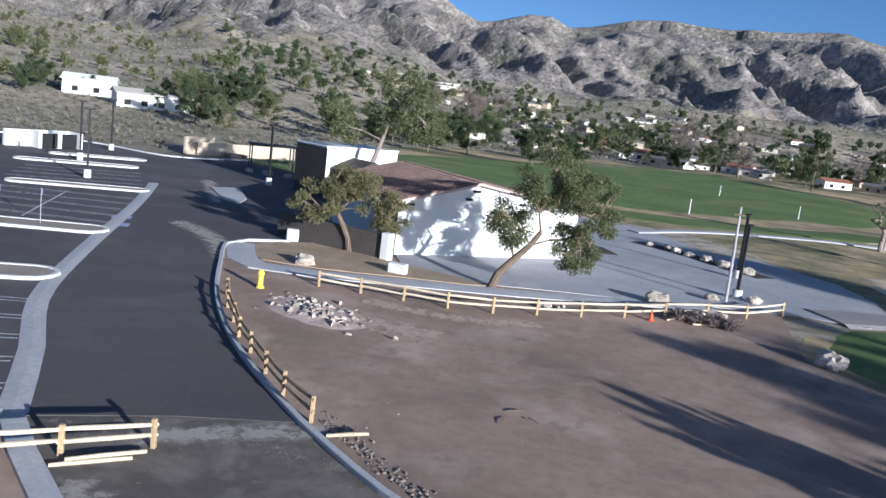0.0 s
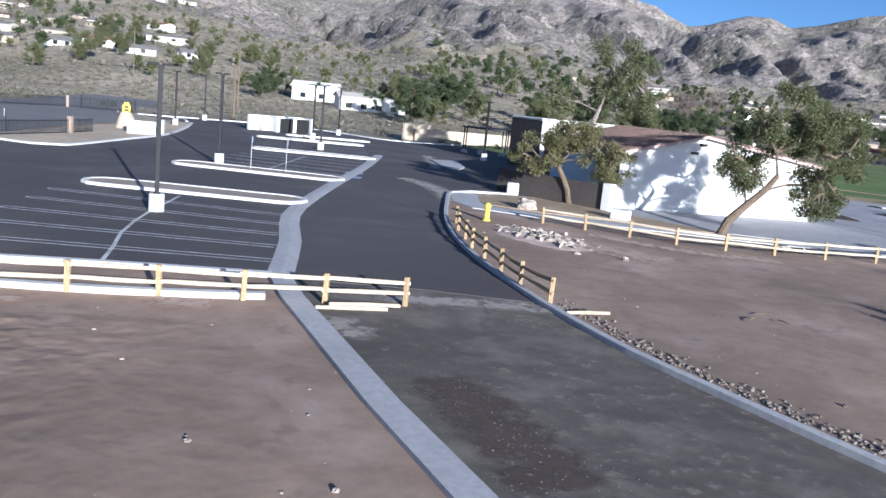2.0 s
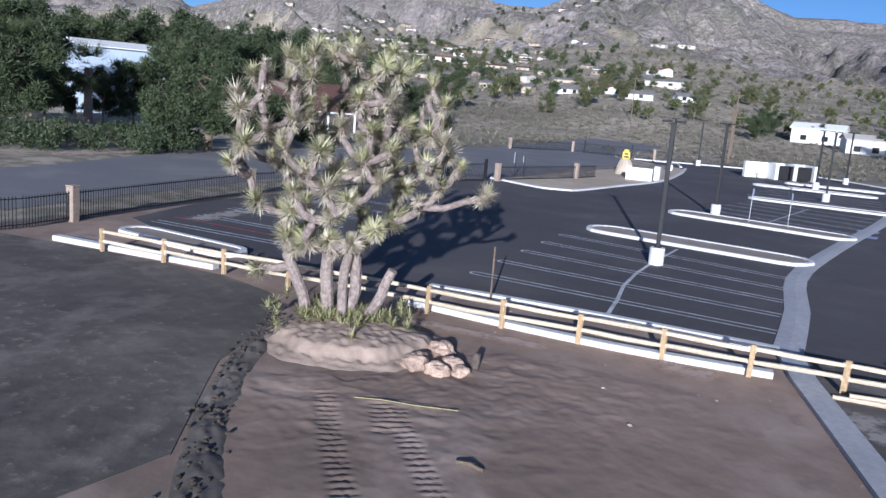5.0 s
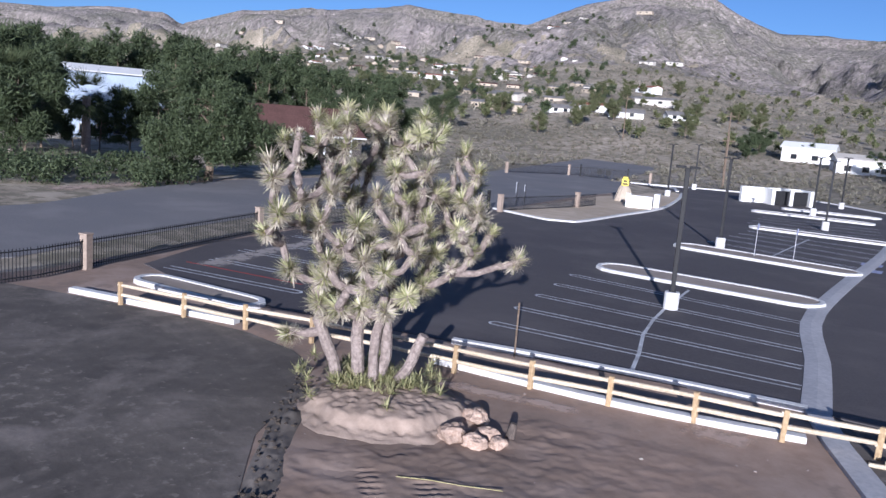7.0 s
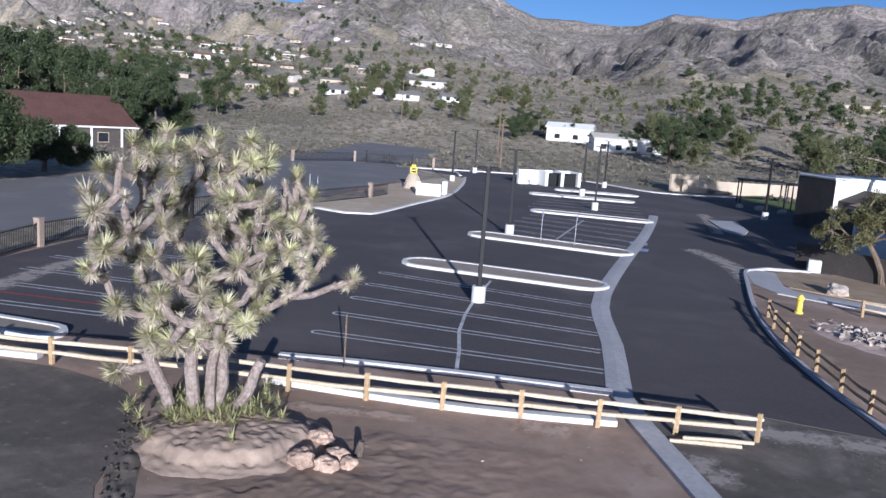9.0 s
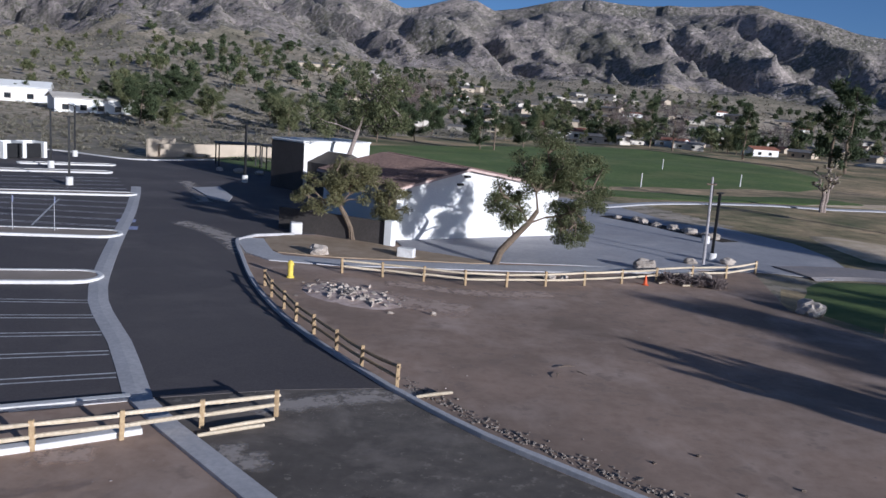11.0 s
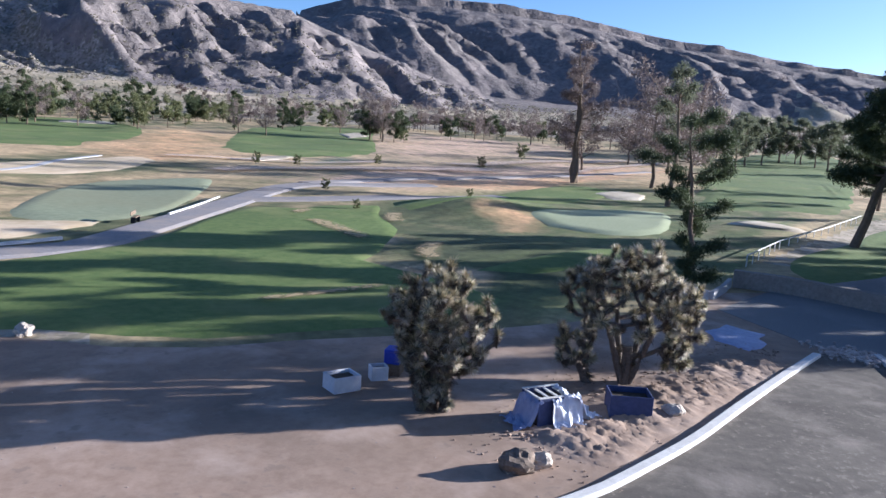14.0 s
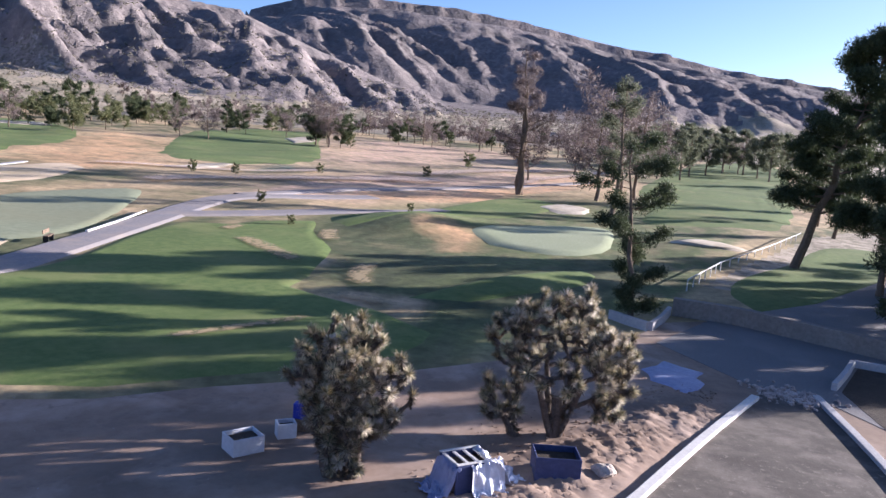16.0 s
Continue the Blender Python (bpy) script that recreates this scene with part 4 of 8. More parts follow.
for f in ((0, 1, 5, 8, 4), (1, 2, 6, 5), (2, 3, 7, 9, 6), (3, 0, 4, 7)):
    bm.faces.new([v[i] for i in f])
part("wall", bm, STUCCO, hall)
for x0, z0, run in ((0.0, ZL, AP), (hall_w, ZR, hall_w - AP)):
    s = -1 if x0 == 0 else 1
    k = (ZA - z0) / run
    bm = bmesh.new()
    q = []
    for dz in (0.02, 0.2):
        for xx, zz in ((x0 + s * OV, z0 - k * OV), (AP, ZA)):
            for yy in (-OV, HD + OV):
                q.append(bm.verts.new((xx, yy, zz + dz)))
    for f in ((0, 1, 3, 2), (4, 6, 7, 5), (0, 4, 5, 1), (2, 3, 7, 6), (0, 2, 6, 4), (1, 5, 7, 3)):
        bm.faces.new([q[i] for i in f])
    bmesh.ops.recalc_face_normals(bm, faces=bm.faces[:])
    part("roof", bm, PINKTRIM, hall)
bm = bmesh.new()
tl = 0.42
for k in range(5):
    a0, a1 = math.pi * k / 5, math.pi * (k + 1) / 5
    r0, r1 = 0.115, 0.095
    bm.faces.new([bm.verts.new(p) for p in ((r0 * math.cos(a0), 0, r0 * math.sin(a0)), (r0 * math.cos(a1), 0, r0 * math.sin(a1)),
                                            (r1 * math.cos(a1), tl * 1.1, r1 * math.sin(a1)), (r1 * math.cos(a0), tl * 1.1, r1 * math.sin(a0)))])
bmesh.ops.remove_doubles(bm, verts=bm.verts[:], dist=0.001)
tile_me = bpy.data.meshes.new("roof_tile")
bm.to_mesh(tile_me)
bm.free()
tile_me.materials.append(ROOFTILE)
roofs = [o for o in hall.children if o.name.startswith("roof")]


def tile_field(roof, side):
    """Clay tiles: the courses nearest the front as single tiles, the rest joined."""
    verts, faces, singles = [], [], 0
    run, z0 = (AP, ZL) if not side else (hall_w - AP, ZR)
    pitch = math.atan2(ZA - z0, run)
    rows, cols = int((run + OV) / math.cos(pitch) / tl), int((HD + 0.9) / 0.30)
    base = [v.co.copy() for v in tile_me.vertices]
    polys = [tuple(p.vertices) for p in tile_me.polygons]
    for c in range(cols):
        for r in range(rows):
            u = r * tl
            lx = -0.45 + u * math.cos(pitch)
            lz = z0 - 0.45 * math.tan(pitch) + u * math.sin(pitch) + 0.2
            m = Matrix.Translation((lx, -0.4 + c * 0.30, lz)) @ Matrix.Rotation(-pitch, 4, "Y") @ Matrix.Rotation(-math.pi / 2, 4, "Z") @ Matrix.Rotation(radians(random.uniform(-2, 2)), 4, "Z")
            if side:
                m = Matrix.Translation((hall_w, 0, 0)) @ Matrix.Diagonal((-1, 1, 1, 1)) @ m
            if not side and singles < 240 and c < 14:
                ob = new("roof_tile", tile_me)
                ob.parent = roof
                ob.matrix_basis = m
                singles += 1
            else:
                n = len(verts)
                verts += [tuple(m @ v) for v in base]
                faces += [tuple(n + i for i in p) for p in polys]
    tagged(data_part("roof_tiles", verts, faces, ROOFTILE, roof), kind="stuff")


# two small roof vents and dark beam ends under the gable
for u, zz in ((0.75, 3.2), (AP - 0.05, 4.3), (AP - 0.6, 3.75), (AP + 3.6, 3.6)):
    bm = bmesh.new()
    box(bm, u - 0.22, -0.25, zz, u + 0.22, 0.02, zz + 0.16, 0.02)
    part("vent", bm, DARKMETAL, hall)

# flat-roofed block behind the hall
blk = empty("flat_roofed_block", -17.3, 73.6, 0.02, 50, label="flat-roofed two-tone block with white and dark walls", category="building")
bm = bmesh.new()
box(bm, 0, 0, -0.5, 8.5, 4.8, 4.7)
part("wall", bm, STUCCO, blk)
bm = bmesh.new()
box(bm, -0.05, -0.08, -0.5, 0, 4.9, 4.62)
part("side_wall", bm, DARKSTUCCO, blk, "dark-painted end wall")
bm = bmesh.new()
box(bm, -0.12, -0.12, 4.7, 8.6, 4.92, 4.86, 0.04)
part("parapet", bm, STUCCO, blk)
bm = bmesh.new()
v = [bm.verts.new(p) for p in ((0.5, -3.5, -0.5), (5.5, -3.5, -0.5), (5.5, -0.01, -0.5), (0.5, -0.01, -0.5), (0.5, -3.5, 2.9), (5.5, -3.5, 2.9), (5.5, -0.01, 2.9), (0.5, -0.01, 2.9), (3, -3.5, 3.9), (3, -0.01, 3.9))]
for f in ((0, 1, 5, 8, 4), (1, 2, 6, 5), (2, 3, 7, 9, 6), (3, 0, 4, 7), (4, 8, 9, 7), (8, 5, 6, 9)):
    bm.faces.new([v[i] for i in f])
part("annex", bm, DARKSTUCCO, blk, "low dark gabled annex")

# low garden wall with a white end
gw_rz, gw_l = frame_xy(-14.5, 52.2, -6.3, 48.6)
gw = empty("garden_wall", -14.5, 52.2, 0.03, gw_rz, label="low dark-brown garden wall with a white end pier", category="wall", kind="structure")
bm = bmesh.new()
box(bm, 0, -0.15, -0.1, gw_l - 0.55, 0.15, 1.5, 0.02)
part("wall_body", bm, DARKSTUCCO, gw)
bm = bmesh.new()
box(bm, gw_l - 0.55, -0.32, -0.1, gw_l, 0.32, 1.62, 0.03)
part("pier", bm, STUCCO, gw)

# ---- rail fences ----
def post_mesh(h):
    bm = bmesh.new()
    box(bm, -0.065, -0.065, -0.3, 0.065, 0.065, h, 0.015)
    me = bpy.data.meshes.new("post")
    bm.to_mesh(me)
    bm.free()
    me.materials.append(WOOD)
    return me


POSTS = {h: post_mesh(h) for h in (0.82, 0.9)}


def rail_fence(posts, label, h=0.82, heights=(0.68, 0.36), group="rail fences", rail=None):
    """A two-rail fence: each post and each rail a piece of its own."""
    x0, y0 = posts[0]
    f = empty("rail_fence", x0, y0, 0.0, label=label, category="fence", group=group)
    for i, (x, y) in enumerate(posts):
        p = new("post", POSTS[h])
        p.parent = f
        p.matrix_basis = pose(x - x0, y - y0, 0.0, random.uniform(-2, 2), random.uniform(-2, 2), random.uniform(0, 30))
    for (ax, ay), (bx, by) in zip(posts, posts[1:]):
        for zz in heights:
            bm = bmesh.new()
            a = Vector((ax - x0, ay - y0, zz + random.uniform(-0.04, 0.04)))
            b = Vector((bx - x0, by - y0, zz + random.uniform(-0.04, 0.04)))
            d = (b - a).normalized()
            a -= d * 0.1
            b += d * 0.1
            mid = (a + b) / 2 + Vector((0, 0, random.uniform(-0.03, 0.01)))
            tube(bm, [a, a.lerp(mid, 0.5) + Vector((0, 0, 0.004)), mid, mid.lerp(b, 0.5), b], [0.05, 0.062, 0.065, 0.06, 0.048], 7)
            part("rail", bm, rail or PALEWOOD, f)
    return f


FA = [(-28.5, 6.3), (-26.3, 7.7), (-24.3, 9.0), (-22.2, 10.25), (-20.1, 11.5), (-18.1, 12.65), (-16.15, 13.8), (-14.25, 14.85), (-12.4, 16.0), (-10.6, 17.05), (-8.85, 18.2), (-7.05, 19.4)]
rail_fence(FA, "two-rail peeled wooden fence along the parking lot")
# browner rails than the other fences: their unlit side is put into the colour
FB = [(-3.8, 22.65), (-5.2, 24.35), (-6.35, 26.05), (-7.55, 27.9), (-8.6, 29.5), (-9.5, 31.3), (-10.5, 33.2), (-11.3, 35.2)]
rail_fence(FB, "two-rail wooden fence following the curved kerb, rails darkened for shade", rail=WOOD)
FC = [(-8.2, 39.4), (-6.0, 39.2), (-3.8, 38.95), (-1.6, 38.8), (0.6, 39.15), (2.75, 40.1), (5.0, 41.1), (7.3, 42.4), (9.6, 43.9), (12.1, 45.4), (14.5, 46.5), (17.2, 49.0)]
rail_fence(FC, "two-rail wooden fence between dirt lot and plaza")


def loose_rail(ax, ay, bx, by, za=0.06, zb=0.06, label="loose bleached fence rail lying on the dirt"):
    bm = bmesh.new()
    tube(bm, [(ax, ay, za), ((ax + bx) / 2, (ay + by) / 2, (za + zb) / 2 + 0.01), (bx, by, zb)], [0.05, 0.06, 0.05], 7)
    return tagged(part("fence_rail", bm, PALEWOOD), label, "rail")


loose_rail(-8.5, 17.8, -7.0, 18.95, 0.14, 0.12)
loose_rail(-8.75, 17.55, -7.2, 18.6)
loose_rail(-3.1, 21.75, -1.95, 22.05, 0.07, 0.2, "loose fence rail propped on the kerb")
bol = empty("bollard", -10.55, 37.4, 0.0, label="short pale yellow bollard at the fence end", category="bollard")
bm = bmesh.new()
tube(bm, [(0, 0, -0.2), (0, 0, 0.08), (0, 0, 0.1), (0, 0, 0.62), (0, 0, 0.66)], [0.2, 0.2, 0.14, 0.14, 0.18], 14)
part("pipe", bm, YELLOW, bol)
bm = bmesh.new()
tube(bm, [(0, 0, 0.66), (0, 0, 0.76), (0, 0, 0.86), (0, 0, 0.9)], [0.18, 0.17, 0.1, 0.03], 14)
part("cap", bm, YELLOW, bol)


# ---- parking lot lamps ----
def lot_lamp(x, y, h, rz):
    L = empty("lamp_post", x, y, 0.03, rz, label="dark square lamp post on a round white concrete base", category="lamp post", group="parking lot lamps")
    bm = bmesh.new()
    tube(bm, [(0, 0, -0.3), (0, 0, 0.68), (0, 0, 0.72)], [0.31, 0.31, 0.28], 18)
    part("base", bm, KERBWHITE, L, "round white concrete base")
    bm = bmesh.new()
    box(bm, -0.09, -0.09, 0.72, 0.09, 0.09, h - 0.1, 0.01)
    box(bm, -0.14, -0.14, 0.72, 0.14, 0.14, 0.76, 0.005)
    part("pole", bm, DARKMETAL, L)
    for s in (-1, 1):
        bm = bmesh.new()
        box(bm, s * 0.27 - 0.2, -0.17, h - 0.04, s * 0.27 + 0.2, 0.17, h + 0.05, 0.02)
        part("lamp_head", bm, DARKMETAL, L)
    bm = bmesh.new()
    box(bm, -0.12, -0.05, h - 0.16, 0.12, 0.05, h - 0.02, 0.01)
    part("bracket", bm, DARKMETAL, L)
    return L


lamp = lot_lamp(-21.1, 26.2, 5.85, 40)
for x, y, rz in ((-31.4, 44.4, 30), (-35.9, 65.8, 30), (-47.6, 91, 20), (-58.5, 73.5, 30), (-43.5, 77.5, 25), (-66, 88.5, 35)):
    copy_thing(lamp, pose(x, y, 0.03, 0, 0, rz))
for x, y in ((15.3, 52.2), (17.3, 60.5)):
    copy_thing(lamp, pose(x, y, 0.05, 0, 0, 60) @ Matrix.Diagonal((1, 1, 0.8, 1)))
copy_thing(lamp, pose(-24.0, 78, 0.03, 0, 0, 60))

# leaning utility pole by the plaza
up = empty("utility_pole", 14.3, 50.6, 0.0, label="pale weathered wooden utility pole beside the plaza", category="utility pole")
bm = bmesh.new()
tube(bm, [(0, 0, -0.5), (-0.05, 0.02, 3), (-0.12, 0.04, 5.9)], [0.105, 0.09, 0.07], 10)
part("pole", bm, surface("weathered_pole_wood", (0.34, 0.315, 0.32), (0.5, 0.47, 0.47), 10, 1, 0.9, 0.3, 0.02), up)
bm = bmesh.new()
box(bm, -0.45, -0.04, 5.35, 0.2, 0.06, 5.45, 0.01)
part("crossarm", bm, BARK, up)


# ---- rocks ----
def rock_mesh(seed, sub=2):
    bm = bmesh.new()
    bmesh.ops.create_icosphere(bm, subdivisions=sub, radius=1)
    for v in bm.verts:
        p = v.co.normalized()
        k = 1 + 0.38 * noise.noise((p.x * 1.3 + seed * 7, p.y * 1.3, p.z * 1.3)) + 0.2 * noise.noise((p.x * 3 + seed, p.y * 3, p.z * 3)) + 0.07 * noise.noise((p.x * 9 + seed, p.y * 9, p.z * 9))
        v.co = Vector((p.x * k, p.y * k, p.z * k * 0.8))
    me = bpy.data.meshes.new("boulder")
    bm.to_mesh(me)
    bm.free()
    me.materials.append(ROCK)
    return me


STONES = [rock_mesh(i) for i in range(6)]
ROCKS = [rock_mesh(i + 10, 3) for i in range(6)]


BROWNS = [me.copy() for me in ROCKS[3:5]]
for me in BROWNS:
    me.materials[0] = surface("dark_brown_and_shade_rock", (0.13, 0.10, 0.08), (0.26, 0.20, 0.16), 5, 0.9, 0.95, 0.6, 0.04, (0.09, 0.07, 0.055), local=True)
ORANGES = [me.copy() for me in ROCKS[:3]]
for me in ORANGES:
    me.materials[0] = ORANGEROCK


def boulder(x, y, s, z=0.0, label="rough pale granite boulder", squash=0.8, meshes=None):
    me = random.choice(meshes or ROCKS)
    b = new("boulder", me)
    b.matrix_basis = pose(x, y, z + s * 0.35, 0, 0, random.uniform(0, 360)) @ Matrix.Diagonal((s, s * random.uniform(0.75, 1), s * squash, 1))
    return tagged(b, label, "boulder", "boulders")


boulder(-10.3, 43.9, 0.55, label="pale boulder on the sandy bed", squash=1.0)
for bx, by, bw, bd, bh, rz in ((-5.2, 45.2, 1.05, 0.6, 0.55, -12), (-13.0, 50.4, 0.75, 0.6, 0.75, 20)):
    bm = bmesh.new()
    box(bm, -bw / 2, -bd / 2, -0.1, bw / 2, bd / 2, bh, 0.05)
    bmesh.ops.subdivide_edges(bm, edges=bm.edges[:], cuts=2, use_grid_fill=True)
    for v in bm.verts:
        v.co += Vector((1, 1, 1)) * 0.03 * noise.noise(v.co * 4 + Vector((bx, by, 0)))
    o = part("stone_block", bm, KERBWHITE)
    o.matrix_basis = pose(bx, by, 0.05, 0, 0, rz)
    tagged(o, "squared pale stone block beside the footpath", "stone block", "stone blocks")
boulder(9.6, 47.2, 0.75, label="large pale boulder beside the plaza")
boulder(16.3, 38.4, 0.75, label="pale boulder on the edge of the grass")
boulder(20.6, 32.0, 0.55, label="pale boulder on the edge of the grass")
boulder(11.5, 44.0, 0.55, label="brown boulder behind the rail fence")
boulder(12.4, 44.2, 0.7, label="brown boulder behind the rail fence")
boulder(13.4, 50.6, 0.45)
boulder(16.2, 51.5, 0.5)
boulder(3.2, 41.9, 0.35)
boulder(4.0, 42.2, 0.28)
for x, y in ((12.5, 72), (13.8, 71), (14.6, 69.5), (15.5, 68.2), (16.2, 67), (17, 66), (17.6, 65), (18.3, 64.2), (19, 63)):
    boulder(x + random.uniform(-0.3, 0.3), y, random.uniform(0.35, 0.6), label="boulder edging the plaza planter")
strip("planter_bed", [(11.5, 73), (14.5, 70), (17, 66.3), (19.8, 62)], 2.0, SOIL, "dark planter bed edged with boulders", "planting bed", 0.06, follow=False)
patch("planter_bed", [(6.2, 62.5), (9.5, 63), (8.5, 66), (5.8, 69), (5, 66)], SOIL, "dark triangular planter bed in the plaza", "planting bed", 0.18, 3)
for x, y, s in ((-14.35, 9.75, 0.42), (-13.75, 9.95, 0.36), (-14.0, 10.5, 0.34), (-14.9, 10.9, 0.4), (-13.5, 10.4, 0.28)):
    boulder(x, y, s * 0.85, label="orange-tan rock at the foot of the joshua tree mound", meshes=ORANGES)
# dark peg added in place of the shadow behind the rocks
bm = bmesh.new()
tube(bm, [(-13.75, 10.95, -0.1), (-13.72, 11.0, 0.2), (-13.7, 11.02, 0.38)], [0.12, 0.105, 0.075], 9)
tagged(part("stump", bm, DARKBARK), "short dark peg standing in for a shadow behind the rocks", "stump")

# rubble heap of broken concrete and stone
rub = empty("rubble_heap", -7.0, 34.6, 0.0, label="low heap of broken concrete and stone rubble", category="rubble")
bm = bmesh.new()
bmesh.ops.create_grid(bm, x_segments=40, y_segments=26, size=1)
for v in bm.verts:
    d = v.co.length
    px, py = v.co.x * 3.1, v.co.y * 1.8
    q = Matrix.Rotation(radians(-35), 2) @ Vector((px, py))
    v.co = Vector((q.x, q.y, 0.16 * math.exp(-2.2 * d * d) * (1 + 0.8 * noise.noise((px * 1.5, py * 1.5, 3.0))) + 0.04 * noise.noise((px * 5, py * 5, 2.0)) * (1 - min(1, d)) - 0.03 + (0.03 if d < 0.8 else 0.03 - 0.15 * (d - 0.8))))
part("rubble_bed", bm, surface("pinkish_rubble_dust", (0.42, 0.31, 0.26), (0.66, 0.53, 0.47), 3, 0.8, 0.95, 0.6, 0.05, (0.27, 0.19, 0.155)), rub, "pinkish crushed rubble dust")
for i in range(230):
    a, r = random.uniform(0, math.tau), abs(random.gauss(0, 1))
    px, py = r * math.cos(a) * 1.7, r * math.sin(a) * 0.9
    q = Matrix.Rotation(radians(-35), 2) @ Vector((px, py))
    o = new("stone", random.choice(STONES))
    o.parent = rub
    s = random.uniform(0.05, 0.2)
    o.matrix_basis = pose(q.x, q.y, max(0.0, 0.10 - 0.06 * r) + s * 0.15, random.uniform(0, 360), 0, random.uniform(0, 360)) @ Matrix.Diagonal((s * random.uniform(0.8, 1.5), s, s * 0.4, 1))


def scatter(name, label, category, spots, size, material, flat=0.6, seed=1):
    """Many small stones in one mesh."""
    rnd = random.Random(seed)
    verts, faces = [], []
    bm = bmesh.new()
    bmesh.ops.create_icosphere(bm, subdivisions=1, radius=1)
    ball = [tuple(v.co) for v in bm.verts]
    fs = [tuple(v.index for v in f.verts) for f in bm.faces]
    bm.free()
    for x, y, z in spots:
        s = rnd.uniform(0.4, 1.2) * size
        a = rnd.uniform(0, math.tau)
        n = len(verts)
        long = rnd.uniform(0.6, 1.1)
        for b in ball:
            k = rnd.uniform(0.65, 1.2)
            p = (b[0] * k, b[1] * k * long, b[2] * k * 0.8 + 0.3)
            verts.append((x + s * (p[0] * math.cos(a) - p[1] * math.sin(a)), y + s * (p[0] * math.sin(a) + p[1] * math.cos(a)), z + s * p[2] * flat))
        faces += [tuple(n + i for i in f) for f in fs]
    return tagged(data_part(name, verts, faces, material), label, category, kind="stuff")


GRAVELPALE = surface("pale_grey_gravel", (0.24, 0.205, 0.18), (0.42, 0.36, 0.32), 6, 0.9, 0.95, 0.4, 0.02)
GRAVEL = surface("dusty_gravel", (0.12, 0.10, 0.085), (0.33, 0.28, 0.245), 6, 0.9, 0.95, 0.4, 0.02)
rnd = random.Random(5)
spots = []
for p in smooth_line(KB[8:15], 0.06):
    for k in range(2):
        spots.append((p.x + 0.35 + abs(rnd.gauss(0, 0.3)), p.y + 0.35 + abs(rnd.gauss(0, 0.3)), 0.0))
scatter("gravel", "loose gravel and clods piled along the kerb", "gravel", spots, 0.058, GRAVEL, 0.8)
spots = []
for k in range(650):
    t = rnd.random()
    x = -8 + 6.5 * t + rnd.gauss(0, 0.8)
    spots.append((x, 20.4 - 0.1 * x - abs(rnd.gauss(0, 2.2)) * (1 - 0.4 * t) * 0.4, 0.02))
for k in range(330):
    t = rnd.random()
    spots.append((-4.6 + 4.2 * t + rnd.gauss(0, 0.75), 15.2 - 4.5 * t + rnd.gauss(0, 0.75), 0.02))
scatter("gravel", "pale gravel strewn at the end of the asphalt", "gravel", spots, 0.016, GRAVELPALE, 0.4, 2)
spots = [(rnd.gauss(46.2, 0.7), rnd.gauss(-1.7, 0.9), 0.02) for k in range(220)]
scatter("gravel", "heap of broken rocks at the drive's end", "gravel", spots, 0.2, RUBBLE, 0.8, 3)
spots = [(rnd.uniform(-20, 24), rnd.uniform(2, 40), 0.0) for k in range(500)]
scatter("gravel", "small stones and litter on the dirt", "gravel", [s for s in spots if not inside(s[0], s[1], [(-33, 9.2), (-11, 19.8), (-4, 22.4), (-15, 48), (-60, 60)])], 0.04, RUBBLE, 0.5, 4)
spots = []
for p in smooth_line([(-19.2, 8.6), (-18.2, 7.8), (-16.4, 6.4), (-14.2, 5.0), (-12, 3.95), (-9.7, 3.0), (-7, 2.0)], 0.045):
    spots.append((p.x + rnd.gauss(0, 0.16), p.y + rnd.gauss(0, 0.16), rnd.uniform(0.0, 0.07)))
scatter("clods", "crumbled dark clods along the broken asphalt edge", "clods", spots, 0.055, SOIL, 0.8, 6)
spots = []
for p in smooth_line([(24.5, 5.6), (31.2, 4.2), (36.8, 2.7), (43.5, 1.2)], 0.02):
    d = abs(rnd.gauss(0, 1.1))
    spots.append((p.x + rnd.gauss(0, 0.5), p.y + 0.25 + d * 1.3, 0.02))
scatter("clods", "churned earth clods along the white kerb", "clods", spots, 0.10, DIRT, 0.7, 9)

def earth_berm(line, width, height, label, seed, material=DIRT):
    """A low uneven ridge of dug-up earth along a line."""
    pts = smooth_line(line, 0.14)
    n = 26
    verts, faces = [], []
    for i, p in enumerate(pts):
        d = (pts[min(i + 1, len(pts) - 1)] - pts[max(i - 1, 0)]).normalized()
        sd = Vector((-d.y, d.x, 0))
        ends = min(1.0, i / 12, (len(pts) - 1 - i) / 12)
        for k in range(n + 1):
            t = k / n
            q = p + sd * ((t - 0.5) * width * (1 + 0.25 * noise.noise((i * 0.05, seed, 1.0))))
            bulge = math.sin(math.pi * t) ** 0.8
            r = 0.55 + 0.7 * noise.noise((q.x * 0.9, q.y * 0.9, seed)) + 0.8 * abs(noise.noise((q.x * 2.6, q.y * 2.6, seed))) + 0.5 * noise.noise((q.x * 6, q.y * 6, seed))
            verts.append((q.x, q.y, -0.05 + ends * (0.05 + height * bulge * max(0.0, r))))
    for i in range(len(pts) - 1):
        for k in range(n):
            a = i * (n + 1) + k
            faces.append((a, a + n + 1, a + n + 2, a + 1))
    return tagged(data_part("earth_berm", verts, faces, material, smooth=True), label, "dirt", kind="structure")


earth_berm([(23.5, 6.4), (31.2, 4.9), (36.8, 3.6), (43.2, 2.2)], 4.2, 0.26, "churned earth ridge along the white kerb", 3.0)
earth_berm([(-19.4, 8.7), (-18.2, 7.9), (-16.4, 6.5), (-14.2, 5.1), (-12, 4.0), (-9.7, 3.1), (-7, 2.1)], 0.75, 0.09, "crumbled dark earth ridge along the broken asphalt edge", 7.0, PACKED)

